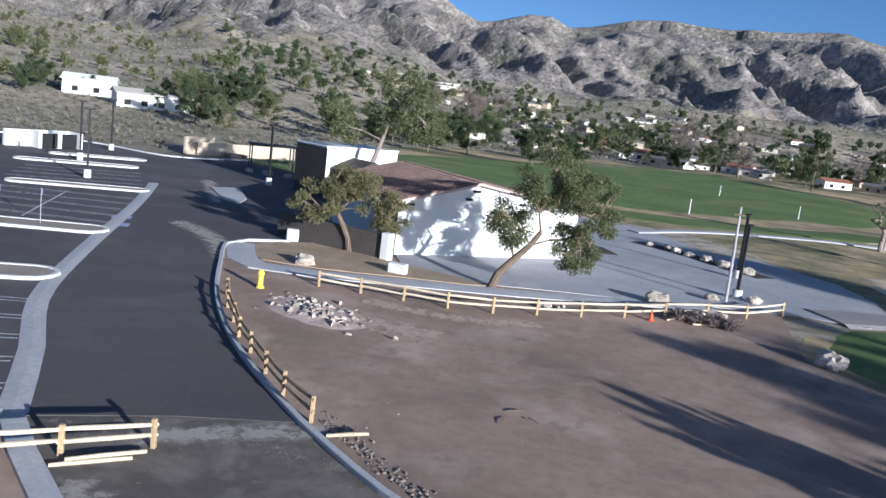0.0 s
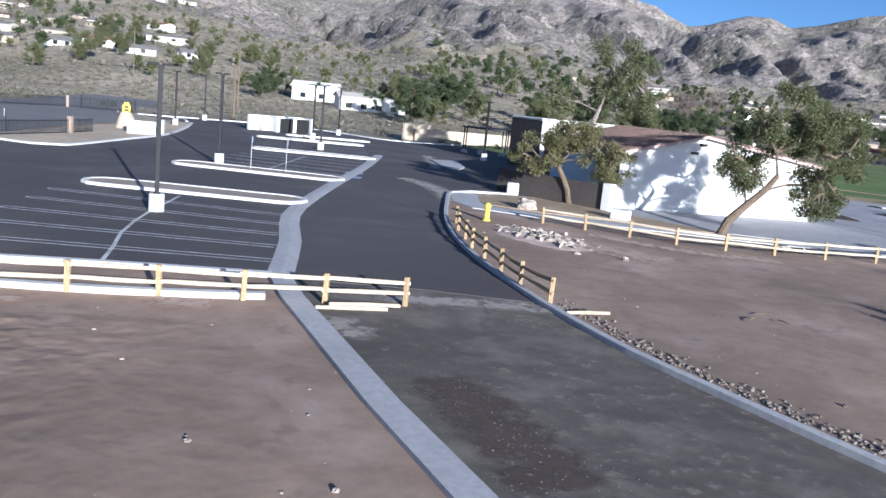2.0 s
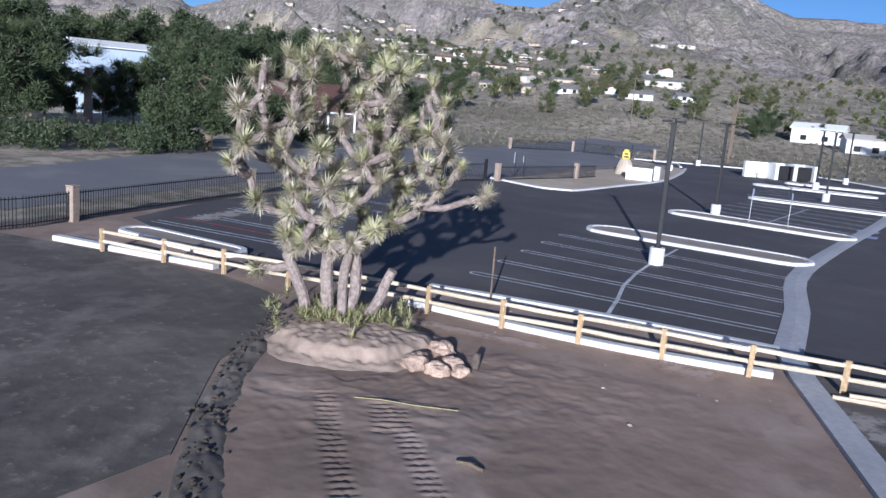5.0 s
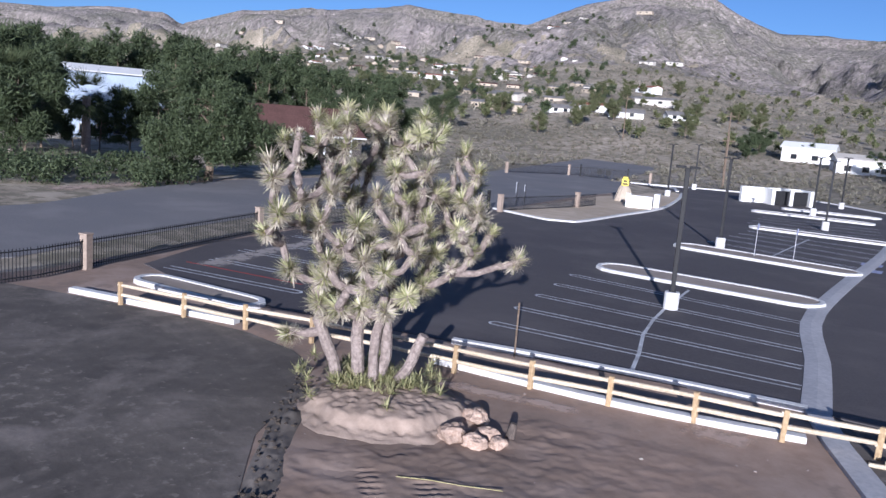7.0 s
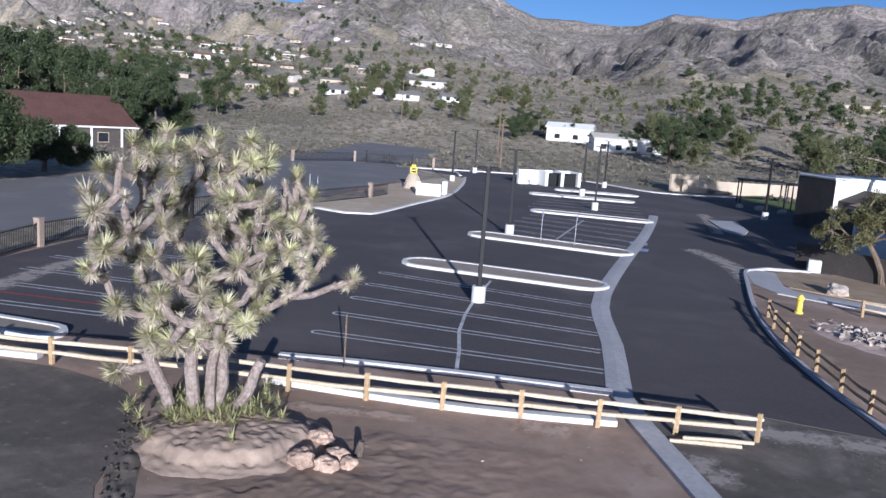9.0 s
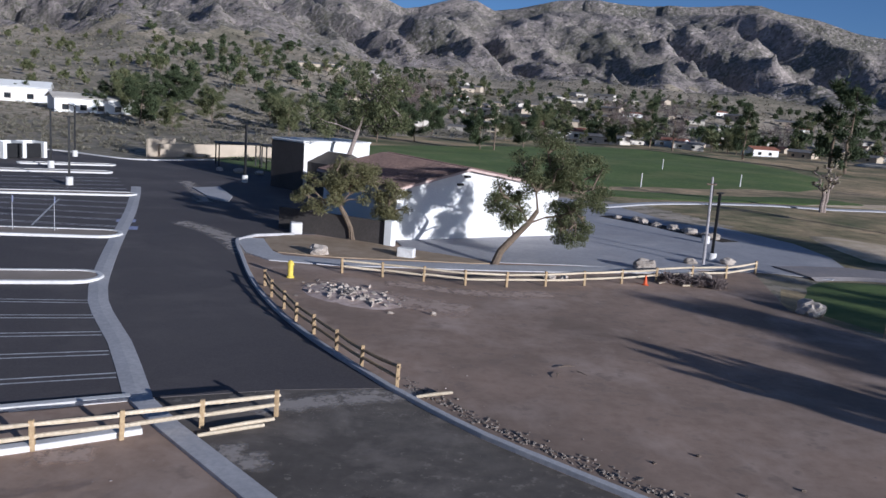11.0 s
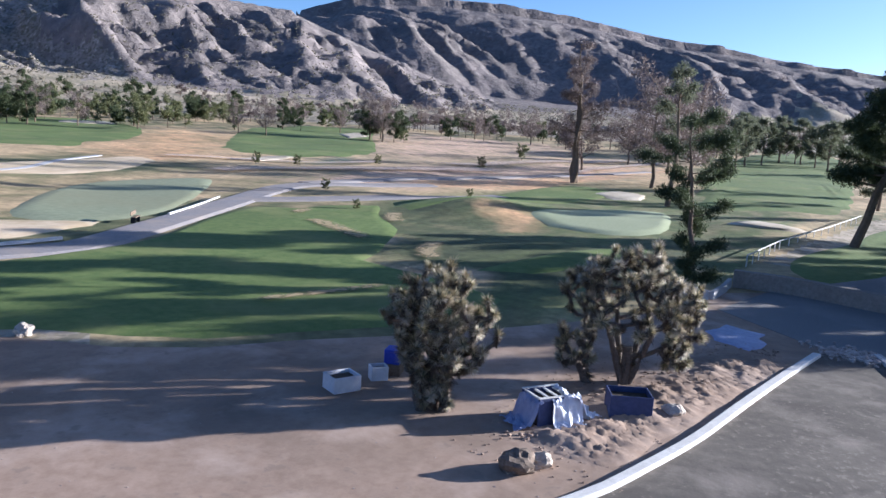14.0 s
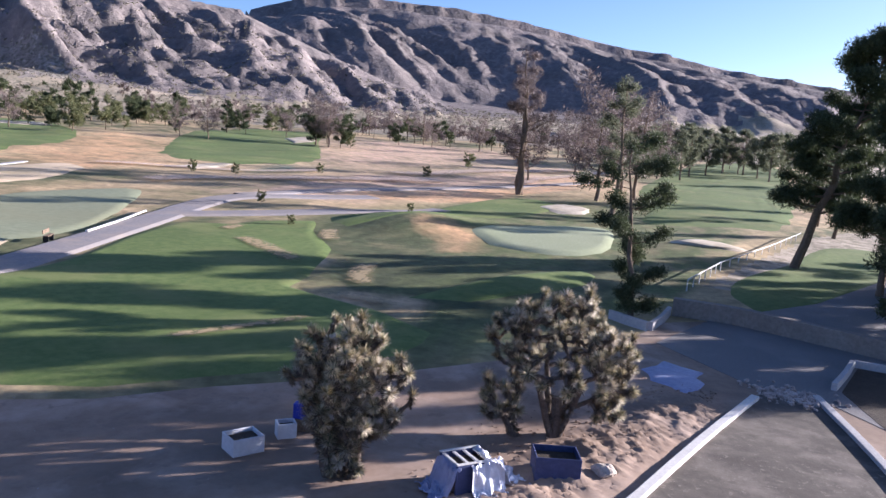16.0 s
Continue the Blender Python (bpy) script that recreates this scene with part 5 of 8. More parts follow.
# churned earth by the big joshua tree, with ribbed tyre tracks
CHURN = [(-16.2, 5.9), (-13, 3.6), (-8, 1.6), (-3.5, 3), (-4, 10.2), (-7.6, 13.4), (-10.2, 15.4), (-13, 13.7), (-15.2, 12.2), (-14.6, 9)]
TRACKS = [smooth_line(t, 0.05) for t in ([(-13.9, 7.2), (-12.6, 6.6), (-11.2, 5.98), (-9.5, 5.3)], [(-12.4, 8.0), (-11.2, 7.45), (-9.9, 6.95), (-8.4, 6.35), (-6.7, 5.75)], [(-12.9, 7.95), (-12.2, 7.55), (-11.5, 7.15)])]


def churned_earth():
    step = 0.07
    nx, ny = int(13 / step), int(14.2 / step)
    xs, ys = -16.4 + step * np.arange(nx), 1.4 + step * np.arange(ny)
    gx, gy = np.meshgrid(xs, ys)
    z = np.zeros_like(gx)
    for T in TRACKS:
        P = np.array([p[:2] for p in T])
        d2 = (gx[..., None] - P[:, 0]) ** 2 + (gy[..., None] - P[:, 1]) ** 2
        k, d = d2.argmin(-1), np.sqrt(d2.min(-1))
        w = np.clip((0.24 - d) / 0.08, 0, 1)
        z += w * (0.026 * np.sin(k * 0.05 * math.tau / 0.22) - 0.012)
    keep = {}
    verts, faces = [], []
    poly = [Vector((*p, 0)) for p in CHURN]
    for j in range(ny):
        for i in range(nx):
            x, y = float(gx[j, i]), float(gy[j, i])
            if not inside(x, y, CHURN):
                continue
            edge = min((a + (b - a) * min(1, max(0, (Vector((x, y, 0)) - a).dot(b - a) / (b - a).length_squared)) - Vector((x, y, 0))).length for a, b in zip(poly, poly[1:] + poly[:1]))
            f = min(1.0, edge / 0.8)
            near = 0.10 + 0.9 * math.exp(-((x + 14.5) ** 2 + (y - 9.5) ** 2) / 18)
            r = abs(noise.noise((x * 1.3, y * 1.4, 0.5))) + 0.5 * abs(noise.noise((x * 3.3, y * 3.6, 2.5))) + 0.25 * noise.noise((x * 8, y * 8, 1.5))
            keep[(i, j)] = len(verts)
            verts.append((x, y, -0.012 + f * (0.03 + float(z[j, i]) + 0.085 * near * (0.5 - r) * 0.9)))
    for (i, j), a in keep.items():
        q = [keep.get(c) for c in ((i + 1, j), (i + 1, j + 1), (i, j + 1))]
        if None not in q:
            faces.append((a, *q))
    return tagged(data_part("churned_earth", verts, faces, DIRT, smooth=True), "churned tan earth with ribbed tyre tracks", "dirt", kind="structure")


churned_earth()

# ---- iron fence, gates and entrance things ----
bm = bmesh.new()
box(bm, -0.011, -0.011, 0.05, 0.011, 0.011, 1.25)
PICKET = bpy.data.meshes.new("picket")
bm.to_mesh(PICKET)
bm.free()
PICKET.materials.append(DARKMETAL)


def iron_fence(a, b, label, h=1.25, step=0.14, pier=True, z=0.0, near=False):
    """A black picket fence between two points, with a pier at its start."""
    rz, L = frame_xy(*a, *b)
    f = empty("iron_fence", a[0], a[1], z, rz, label=label, category="fence", group="iron fences")
    for zz in (0.15, h - 0.12):
        bm = bmesh.new()
        box(bm, 0, -0.02, zz, L, 0.02, zz + 0.04)
        part("rail", bm, DARKMETAL, f)
    if near:
        for i in range(int(L / step)):
            p = new("picket", PICKET)
            p.parent = f
            p.matrix_basis = pose(i * step, 0, 0) @ Matrix.Diagonal((1, 1, h / 1.25, 1))
    verts, faces = [], []
    for i in range(0 if near else int(L / step)):
        x = i * step
        n = len(verts)
        for zz in (0.05, h):
            verts += [(x - 0.011, -0.011, zz), (x + 0.011, -0.011, zz), (x + 0.011, 0.011, zz), (x - 0.011, 0.011, zz)]
        faces += [(n, n + 1, n + 5, n + 4), (n + 1, n + 2, n + 6, n + 5), (n + 2, n + 3, n + 7, n + 6), (n + 3, n, n + 4, n + 7), (n + 4, n + 5, n + 6, n + 7)]
    if not near:
        tagged(data_part("picketing", verts, faces, DARKMETAL, f), kind="stuff")
    if pier:
        bm = bmesh.new()
        box(bm, -0.18, -0.18, -0.2, 0.18, 0.18, h + 0.16, 0.02)
        box(bm, -0.21, -0.21, h + 0.16, 0.21, 0.21, h + 0.23, 0.02)
        part("pier", bm, PIERSTONE, f)
    return f


iron_fence((-33.2, 4.6), (-34.6, 6.6), "black iron picket fence with tan piers along the road", pier=False, near=True)
iron_fence((-30.5, -2), (-33.2, 4.6), "black iron picket fence along the road", pier=False, near=True)
iron_fence((-34.6, 6.6), (-41.7, 17.1), "black iron picket fence with tan piers along the road", near=True)
iron_fence((-41.7, 17.1), (-46.3, 28.5), "black iron picket fence with tan piers along the road", near=True)
iron_fence((-48.5, 40.2), (-50.2, 50.5), "black iron fence on the entrance island", 1.2)
iron_fence((-50.2, 50.5), (-51.2, 54), "black iron fence on the entrance island", 1.2)
iron_fence((-84.5, 72), (-83.0, 82.5), "black iron fence beyond the entrance road", 1.3)
iron_fence((-83.0, 82.5), (-73.5, 88.8), "black iron fence beyond the entrance road", 1.3)
iron_fence((-73.5, 88.8), (-62, 97.5), "black iron fence beyond the lot", 1.2)


def gate(a, b, label):
    rz, L = frame_xy(*a, *b)
    g = empty("iron_gate", a[0], a[1], 0.03, rz, label=label, category="gate", group="iron gates")
    bm = bmesh.new()
    for x0, z0, x1, z1 in ((0, 0.1, L, 0.16), (0, 1.3, L, 1.36), (0, 0.1, 0.06, 1.36), (L - 0.06, 0.1, L, 1.36), (L / 2 - 0.05, 0.1, L / 2 + 0.05, 1.5)):
        box(bm, x0, -0.03, z0, x1, 0.03, z1)
    part("gate_frame", bm, DARKMETAL, g)
    for k in range(int(L / 0.16)):
        bm = bmesh.new()
        box(bm, k * 0.16 - 0.01, -0.01, 0.12, k * 0.16 + 0.01, 0.01, 1.33)
        part("bar", bm, DARKMETAL, g)
    for u in (L / 2 - 0.6, L / 2 + 0.6):
        bm = bmesh.new()
        bmesh.ops.create_cone(bm, cap_ends=True, segments=20, radius1=0.4, radius2=0.4, depth=0.05, matrix=Matrix.Translation((u, -0.05, 0.85)) @ Matrix.Rotation(math.pi / 2, 4, "X"))
        part("roundel", bm, DARKMETAL, g, "round black plate")
    for u in (0, L):
        bm = bmesh.new()
        box(bm, u - 0.1, -0.1, -0.2, u + 0.1, 0.1, 1.7, 0.01)
        part("gate_post", bm, DARKMETAL, g)
    return g


gate((-46.6, 29.5), (-48.3, 38.8), "closed black iron gate with two round plates")
gate((-81.5, 83.3), (-76, 87), "closed black iron gate with two round plates")

# entrance monument: a rough stone cone with a yellow sign on top
mon = empty("entrance_monument", -54.3, 61.3, 0.1, 40, label="rough stone cairn carrying a yellow sign", category="monument")
bm = bmesh.new()
bmesh.ops.create_cone(bm, cap_ends=True, segments=14, radius1=1.0, radius2=0.45, depth=1.5, matrix=Matrix.Translation((0, 0, 0.75)))
bmesh.ops.subdivide_edges(bm, edges=bm.edges[:], cuts=2)
for v in bm.verts:
    v.co *= 1 + 0.12 * noise.noise(v.co * 2.3)
part("cairn", bm, TANSTUCCO, mon, "tan stone cairn")
bm = bmesh.new()
box(bm, -0.36, -0.12, 1.5, 0.36, 0.12, 2.2, 0.05)
box(bm, -0.24, -0.12, 2.2, 0.24, 0.12, 2.42, 0.05)
sign = part("sign_panel", bm, YELLOW, mon, "yellow panel with dark bars")
for zz, w in ((1.62, 0.24), (1.9, 0.18)):
    bm = bmesh.new()
    box(bm, -w, -0.15, zz, w, -0.121, zz + 0.16)
    part("bar", bm, DARKMETAL, sign)


def sign_board(x, y, w, h, z, rz, label):
    s = empty("road_sign", x, y, 0.1, rz, label=label, category="sign", group="entrance signs")
    bm = bmesh.new()
    box(bm, -w / 2, -0.03, z, w / 2, 0.0, z + h, 0.006)
    panel = part("panel", bm, WHITEPLASTIC, s)
    for k in range(2):
        bm = bmesh.new()
        box(bm, -w * 0.32, -0.036, z + h * (0.25 + 0.35 * k), w * 0.32, -0.031, z + h * (0.38 + 0.35 * k))
        part("bar", bm, DARKMETAL, panel)
    bm = bmesh.new()
    box(bm, -0.03, 0.002, -0.2, 0.03, 0.06, z + h, 0.005)
    part("post", bm, DARKMETAL, s)


sign_board(-51.6, 44.6, 0.9, 0.9, 1.1, -50, "small white square sign on a post")
sign_board(-53.2, 47.0, 0.6, 0.6, 1.0, -50, "small white square sign on a post")
for ax, ay, bx, by in ((-50.2, 57.2, -48.4, 58.4), (-49.2, 60.0, -51, 62.5)):
    rz, L = frame_xy(ax, ay, bx, by)
    w = empty("low_wall", ax, ay, 0.08, rz, label="low white stucco entrance wall", category="wall", kind="structure")
    bm = bmesh.new()
    box(bm, 0, -0.2, -0.1, L, 0.2, 1.15, 0.03)
    part("wall_body", bm, STUCCO, w)
    bm = bmesh.new()
    box(bm, -0.2, -0.26, -0.1, 0.2, 0.26, 1.3, 0.03)
    part("pier", bm, STUCCO, w)

# red-brown marker post beside the stalls
mk = empty("marker_post", -18.5, 15.3, 0.0, label="thin rusty steel marker post", category="post")
bm = bmesh.new()
tube(bm, [(0, 0, -0.2), (0, 0, 1.75)], [0.03, 0.03], 8)
part("pole", bm, BARK, mk)

# waste enclosure at the far end
enc = empty("waste_enclosure", -54.5, 81.5, 0.05, 60, label="white block waste enclosure with dark open bays", category="enclosure")
for x0, x1 in ((0, 2.6), (2.6, 3.0), (4.8, 5.2), (7.2, 7.6)):
    bm = bmesh.new()
    box(bm, x0, -2.2 if x0 else -0.25, -0.2, x1, 0, 1.75, 0.02)
    part("wall", bm, STUCCO, enc)
bm = bmesh.new()
box(bm, 0.0, 0.02, -0.2, 7.6, 0.3, 1.75, 0.02)
part("back_wall", bm, STUCCO, enc)
for x0 in (3.05, 5.25):
    bm = bmesh.new()
    box(bm, x0, -2.1, 0.05, x0 + 1.7, -2.0, 1.6, 0.02)
    part("gate_leaf", bm, DARKMETAL, enc)


# ---- planter boxes and wrapped crate on the dirt ----
NAVY = surface("dark_blue_board", (0.035, 0.05, 0.13), (0.06, 0.08, 0.19), 5, 0.9, 0.6, 0.15, 0.01, (0.03, 0.035, 0.07))


def planter(x, y, rz, w, d, h, material, label, fill=SOIL):
    b = empty("planter_box", x, y, 0.0, rz, label=label, category="planter", group="planter boxes")
    t = 0.06
    for x0, y0, x1, y1 in ((-w / 2, -d / 2, w / 2, -d / 2 + t), (-w / 2, d / 2 - t, w / 2, d / 2), (-w / 2, -d / 2 + t, -w / 2 + t, d / 2 - t), (w / 2 - t, -d / 2 + t, w / 2, d / 2 - t)):
        bm = bmesh.new()
        box(bm, x0, y0, 0, x1, y1, h, 0.012)
        part("side_panel", bm, material, b)
    bm = bmesh.new()
    box(bm, -w / 2 + t, -d / 2 + t, 0.02, w / 2 - t, d / 2 - t, h * 0.75)
    part("filling", bm, fill, b, "dark soil")
    return b


planter(24.3, 16.1, -25, 1.25, 1.05, 0.66, WHITEPLASTIC, "open white planter box filled with dark soil")
planter(26.3, 15.65, -40, 0.75, 0.6, 0.62, WHITEPLASTIC, "small white box beside the joshua tree")
planter(29.4, 5.5, -62, 1.7, 1.3, 0.95, NAVY, "dark blue planter box with a white edge")
bl = empty("blue_crate", 27.4, 15.6, 0.0, 20, label="bright blue crate with a white lid post", category="crate")
bm = bmesh.new()
box(bm, -0.4, -0.35, 0.5, 0.4, 0.35, 1.15, 0.03)
part("body", bm, BLUE, bl)
bm = bmesh.new()
box(bm, -0.45, -0.4, 0, 0.45, 0.4, 0.5, 0.02)
part("base", bm, BARK, bl)
cr = empty("wrapped_crate", 26.6, 7.9, 0.0, -35, label="slatted crate half wrapped in crumpled grey-white plastic sheet", category="crate")
for k in range(4):
    bm = bmesh.new()
    box(bm, -0.72 + k * 0.42, -0.62, 1.06, -0.60 + k * 0.42, 0.62, 1.12, 0.01)
    part("slat", bm, KERBWHITE, cr)
for s in (-1, 1):
    bm = bmesh.new()
    box(bm, -0.78, s * 0.62 - 0.05, 0.0, 0.78, s * 0.62 + 0.05, 1.14, 0.02)
    part("side_panel", bm, NAVY, cr)
    bm = bmesh.new()
    box(bm, -0.8, s * 0.62 - 0.06, 1.145, 0.8, s * 0.62 + 0.06, 1.19, 0.01)
    part("top_rail", bm, KERBWHITE, cr)
bm = bmesh.new()
box(bm, -0.72, -0.56, 0.0, 0.72, 0.56, 0.9)
part("filling", bm, SOIL, cr)
sheet = surface("shiny_plastic_sheet", (0.62, 0.63, 0.72), (0.84, 0.85, 0.92), 3, 1, 0.3, 0.6, 0.05, (0.28, 0.29, 0.42), spec=0.6)


def draped_sheet(name, x0, x1, y0, y1, edge, top, seed, material, label, n=34, turned=False):
    """A crumpled sheet falling from the crate's top edge to the ground."""
    bm = bmesh.new()
    bmesh.ops.create_grid(bm, x_segments=n, y_segments=n, size=0.5)
    for v in bm.verts:
        u, w = v.co.x + 0.5, v.co.y + 0.5
        x, y = (x0 + (x1 - x0) * w, y0 + (y1 - y0) * u) if turned else (x0 + (x1 - x0) * u, y0 + (y1 - y0) * w)
        fall = 1 / (1 + math.exp((u - edge) * 13))
        fold = 0.13 * abs(noise.noise((u * 2.5, w * 6, seed))) + 0.09 * noise.noise((u * 7, w * 9, seed + 2)) + 0.05 * noise.noise((u * 15, w * 16, seed + 4))
        v.co = Vector((x + 0.25 * noise.noise((w * 4, u, seed)) * u, y + 0.12 * noise.noise((u * 5, w * 5, seed + 1)), max(0.02, 0.05 + (top - 0.05) * fall + fold * 1.5)))
    return part(name, bm, material, cr, label)


draped_sheet("plastic_sheet", 0.62, 2.25, -0.95, 0.75, 0.33, 1.12, 1.0, sheet, "crumpled shiny white plastic sheet")
draped_sheet("plastic_sheet", -0.25, 1.1, -0.55, -1.35, 0.4, 1.12, 5.0, sheet, "crumpled shiny white plastic sheet", turned=True)
draped_sheet("tarp", -0.68, -1.7, -0.8, 0.7, 0.3, 1.05, 9.0, BLUETARP, "blue-grey tarpaulin")
patch("tarp", [(42.2, 3.0), (43.2, 3.9), (43.6, 5.2), (44.9, 5.6), (45.6, 6.2), (47.2, 5.6), (48.6, 5.5), (48.0, 4.2), (47.6, 2.6), (46.1, 2.9), (45.2, 2.2), (43.6, 2.3)], BLUETARP, "blue-grey tarpaulin lying on the ground", "tarpaulin", 0.14, 4)
# dark brown all over: the boulder's shadow side is put into its colour
boulder(21.8, 6.9, 0.62, label="boulder among the clods, its shaded side painted as dark brown", squash=1.0, meshes=BROWNS)
boulder(22.6, 6.4, 0.45, label="rock beside the darkened boulder")
boulder(30.6, 3.9, 0.45, label="earth-coloured rock by the kerb")
bm = bmesh.new()
tube(bm, [(8.7, 42.6, 0), (8.7, 42.6, 0.08), (8.7, 42.6, 0.55)], [0.22, 0.12, 0.04], 12)
tagged(part("traffic_cone", bm, ORANGE), "small orange traffic cone by the fence", "cone")

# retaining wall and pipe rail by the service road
# brown render, darkened so the colour carries the wall's shade
BANKWALL = surface("brown_shade_bank_render", (0.25, 0.215, 0.19), (0.35, 0.305, 0.27), 4, 0.3, 0.95, 0.4, 0.03, (0.18, 0.155, 0.14))
for pts, w, h, m, lb in (([(56.4, 10.7), (55.4, 9.0), (54.8, 7.7)], 0.3, 0.6, CONCRETE, "low pale retaining wall beside the service road"),
                         ([(54.9, 7.55), (57.5, 7.4), (60.9, 7.5)], 0.3, 0.6, CONCRETE, "low pale retaining wall beside the service road"),
                         ([(61.2, 7.3), (61.4, 3.0), (60.1, -1.9), (58.8, -6.5), (57, -12)], 0.7, 1.25, BANKWALL, "brown retaining wall below the grass bank, shade painted into its colour"),
                         ([(49.0, -3.7), (52.0, -4.2), (55.1, -4.6)], 0.3, 0.45, CONCRETE, "low concrete wall at the drive's end"),
                         ([(55.2, -4.75), (55.3, -6.4), (55.4, -9)], 0.3, 0.45, CONCRETE, "low concrete wall at the drive's end")):
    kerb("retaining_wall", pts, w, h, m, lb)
# dark sheet that paints the shade on the ground between the low walls
slab("soil_bed", [(48.9, -4.1), (54.9, -4.9), (55, -9), (50, -14), (42, -9), (44, -6)], 0.03, SOIL, "dark sheet beyond the drive's end, painted as the shade there", "planting bed")
rl = empty("pipe_rail", 71.5, 8.1, 0, label="pale pipe rail along the course edge", category="railing")
LN = [(0, 0), (13.2, -0.9), (32, -3.8), (52, -6.2)]
for (ax, ay), (bx, by) in zip(LN, LN[1:]):
    bm = bmesh.new()
    tube(bm, [(ax, ay, 0.95), (bx, by, 0.95)], [0.06, 0.06], 6)
    part("rail", bm, KERBWHITE, rl)
    for k in range(6):
        t = k / 6
        bm = bmesh.new()
        tube(bm, [(ax + (bx - ax) * t, ay + (by - ay) * t, -0.3), (ax + (bx - ax) * t, ay + (by - ay) * t, 0.95)], [0.05, 0.05], 6)
        part("post", bm, KERBWHITE, rl)

GALVANISED = surface("galvanised_steel", (0.26, 0.26, 0.28), (0.36, 0.36, 0.38), 14, 2, 0.5, 0.05, 0.002, metal=0.5)
# thin sign posts on the second island
for x, y in ((-28.4, 43.6), (-26.2, 44.2)):
    sp = empty("parking_sign", x, y, 0.1, 105, label="thin pale post with a small blue-grey parking sign", category="sign", group="parking signs")
    bm = bmesh.new()
    tube(bm, [(0, 0, -0.1), (0, 0, 2.1)], [0.03, 0.03], 8)
    part("post", bm, GALVANISED, sp)
    bm = bmesh.new()
    box(bm, -0.14, -0.04, 1.7, 0.14, -0.031, 2.05, 0.004)
    part("panel", bm, BLUETARP, sp)
for x, y in ((-23.2, 47.6), (-24.4, 50.2)):
    bm = bmesh.new()
    box(bm, -0.6, -0.6, 0.0, 0.6, 0.6, 0.004)
    o = part("bay_marking", bm, BLUETARP)
    o.matrix_basis = pose(x, y, 0.036, 0, 0, 20)
    tagged(o, "faded blue square painted on a parking bay", "road marking", kind="structure")


def shade_frame(x, y, rz, w=5.0, d=3.0, h=2.7):
    """A flat shade roof on four dark posts."""
    s = empty("shade_shelter", x, y, 0, rz, label="dark flat-roofed shade shelter on posts", category="shelter", group="shade shelters")
    for px in (0.1, w - 0.1):
        for py in (0.1, d - 0.1):
            bm = bmesh.new()
            box(bm, px - 0.07, py - 0.07, -0.1, px + 0.07, py + 0.07, h, 0.01)
            part("post", bm, DARKMETAL, s)
    bm = bmesh.new()
    box(bm, -0.2, -0.2, h, w + 0.2, d + 0.2, h + 0.14, 0.02)
    part("roof", bm, DARKMETAL, s)


shade_frame(-31.0, 92.0, 25)
shade_frame(-25.5, 92.5, 25)
slab("picnic_lawn", [(-34, 96), (-22, 90), (-14, 86), (-10, 96), (-20, 108), (-34, 110)], 0.02, FAIRWAY, "green lawn beyond the drive", "grass")
boulder(-27, 86.5, 0.6)
boulder(-24.6, 86.2, 0.5)
boulder(-21.8, 85.6, 0.7)
boulder(-29.5, 87.6, 0.45)


def pole(x, y, h, label="tall brown wooden utility pole with a crossarm"):
    p = empty("utility_pole", x, y, terrain(x, y), random.uniform(0, 180), label=label, category="utility pole", group="utility poles")
    bm = bmesh.new()
    tube(bm, [(0, 0, -0.5), (0, 0, h * 0.5), (0, 0, h)], [0.17, 0.15, 0.12], 8)
    part("pole", bm, BARK, p)
    bm = bmesh.new()
    box(bm, -1.1, -0.06, h - 0.9, 1.1, 0.06, h - 0.75, 0.01)
    part("crossarm", bm, BARK, p)


pole(-97, 140, 12)
pole(-67.9, 97.5, 7.5)
pole(4.3, 176, 9)
pole(-150, 170, 12)

# bench and markers on the course
bn = empty("bench", 47.4, 56.9, terrain(47.4, 56.9) + 0.1, 35, label="small dark bench beside the cart path", category="bench")
bm = bmesh.new()
box(bm, -0.8, -0.22, 0.42, 0.8, 0.22, 0.48, 0.01)
part("seat", bm, BARK, bn)
bm = bmesh.new()
box(bm, -0.8, 0.2, 0.6, 0.8, 0.26, 0.95, 0.01)
part("backrest", bm, BARK, bn)
for sx in (-0.65, 0.65):
    bm = bmesh.new()
    box(bm, sx - 0.04, -0.2, -0.1, sx + 0.04, 0.26, 0.42, 0.01)
    part("leg", bm, DARKMETAL, bn)
for x, y in ((35.6, 152), (23.1, 112), (40.7, 123)):
    bm = bmesh.new()
    tube(bm, [(0, 0, -0.2), (0, 0, 1.9)], [0.09, 0.07], 8)
    o = part("yardage_marker", bm, KERBWHITE)
    o.matrix_basis = pose(x, y, terrain(x, y) + 0.15)
    tagged(o, "slim white marker post on the fairway", "marker", "yardage markers")
# yellow strap lying on the dirt and a dark stick
bm = bmesh.new()
tube(bm, [(-13.2, 7.5, 0.06), (-12.8, 7.95, 0.07), (-12.3, 8.4, 0.06), (-11.7, 9.0, 0.07)], [0.008, 0.008, 0.008, 0.008], 6)
tagged(part("yellow_strap", bm, surface("faded_yellow_webbing", (0.42, 0.37, 0.16), (0.55, 0.5, 0.25), 9, 2, 0.8, 0.1, 0.003)), "thin yellow strap lying on the dirt", "strap")
bm = bmesh.new()
tube(bm, [(-9.95, 7.65, 0.05), (-9.7, 7.75, 0.08), (-9.45, 7.85, 0.05)], [0.03, 0.045, 0.03], 6)
tagged(part("stick", bm, BARK), "short dark stick on the dirt", "stick")
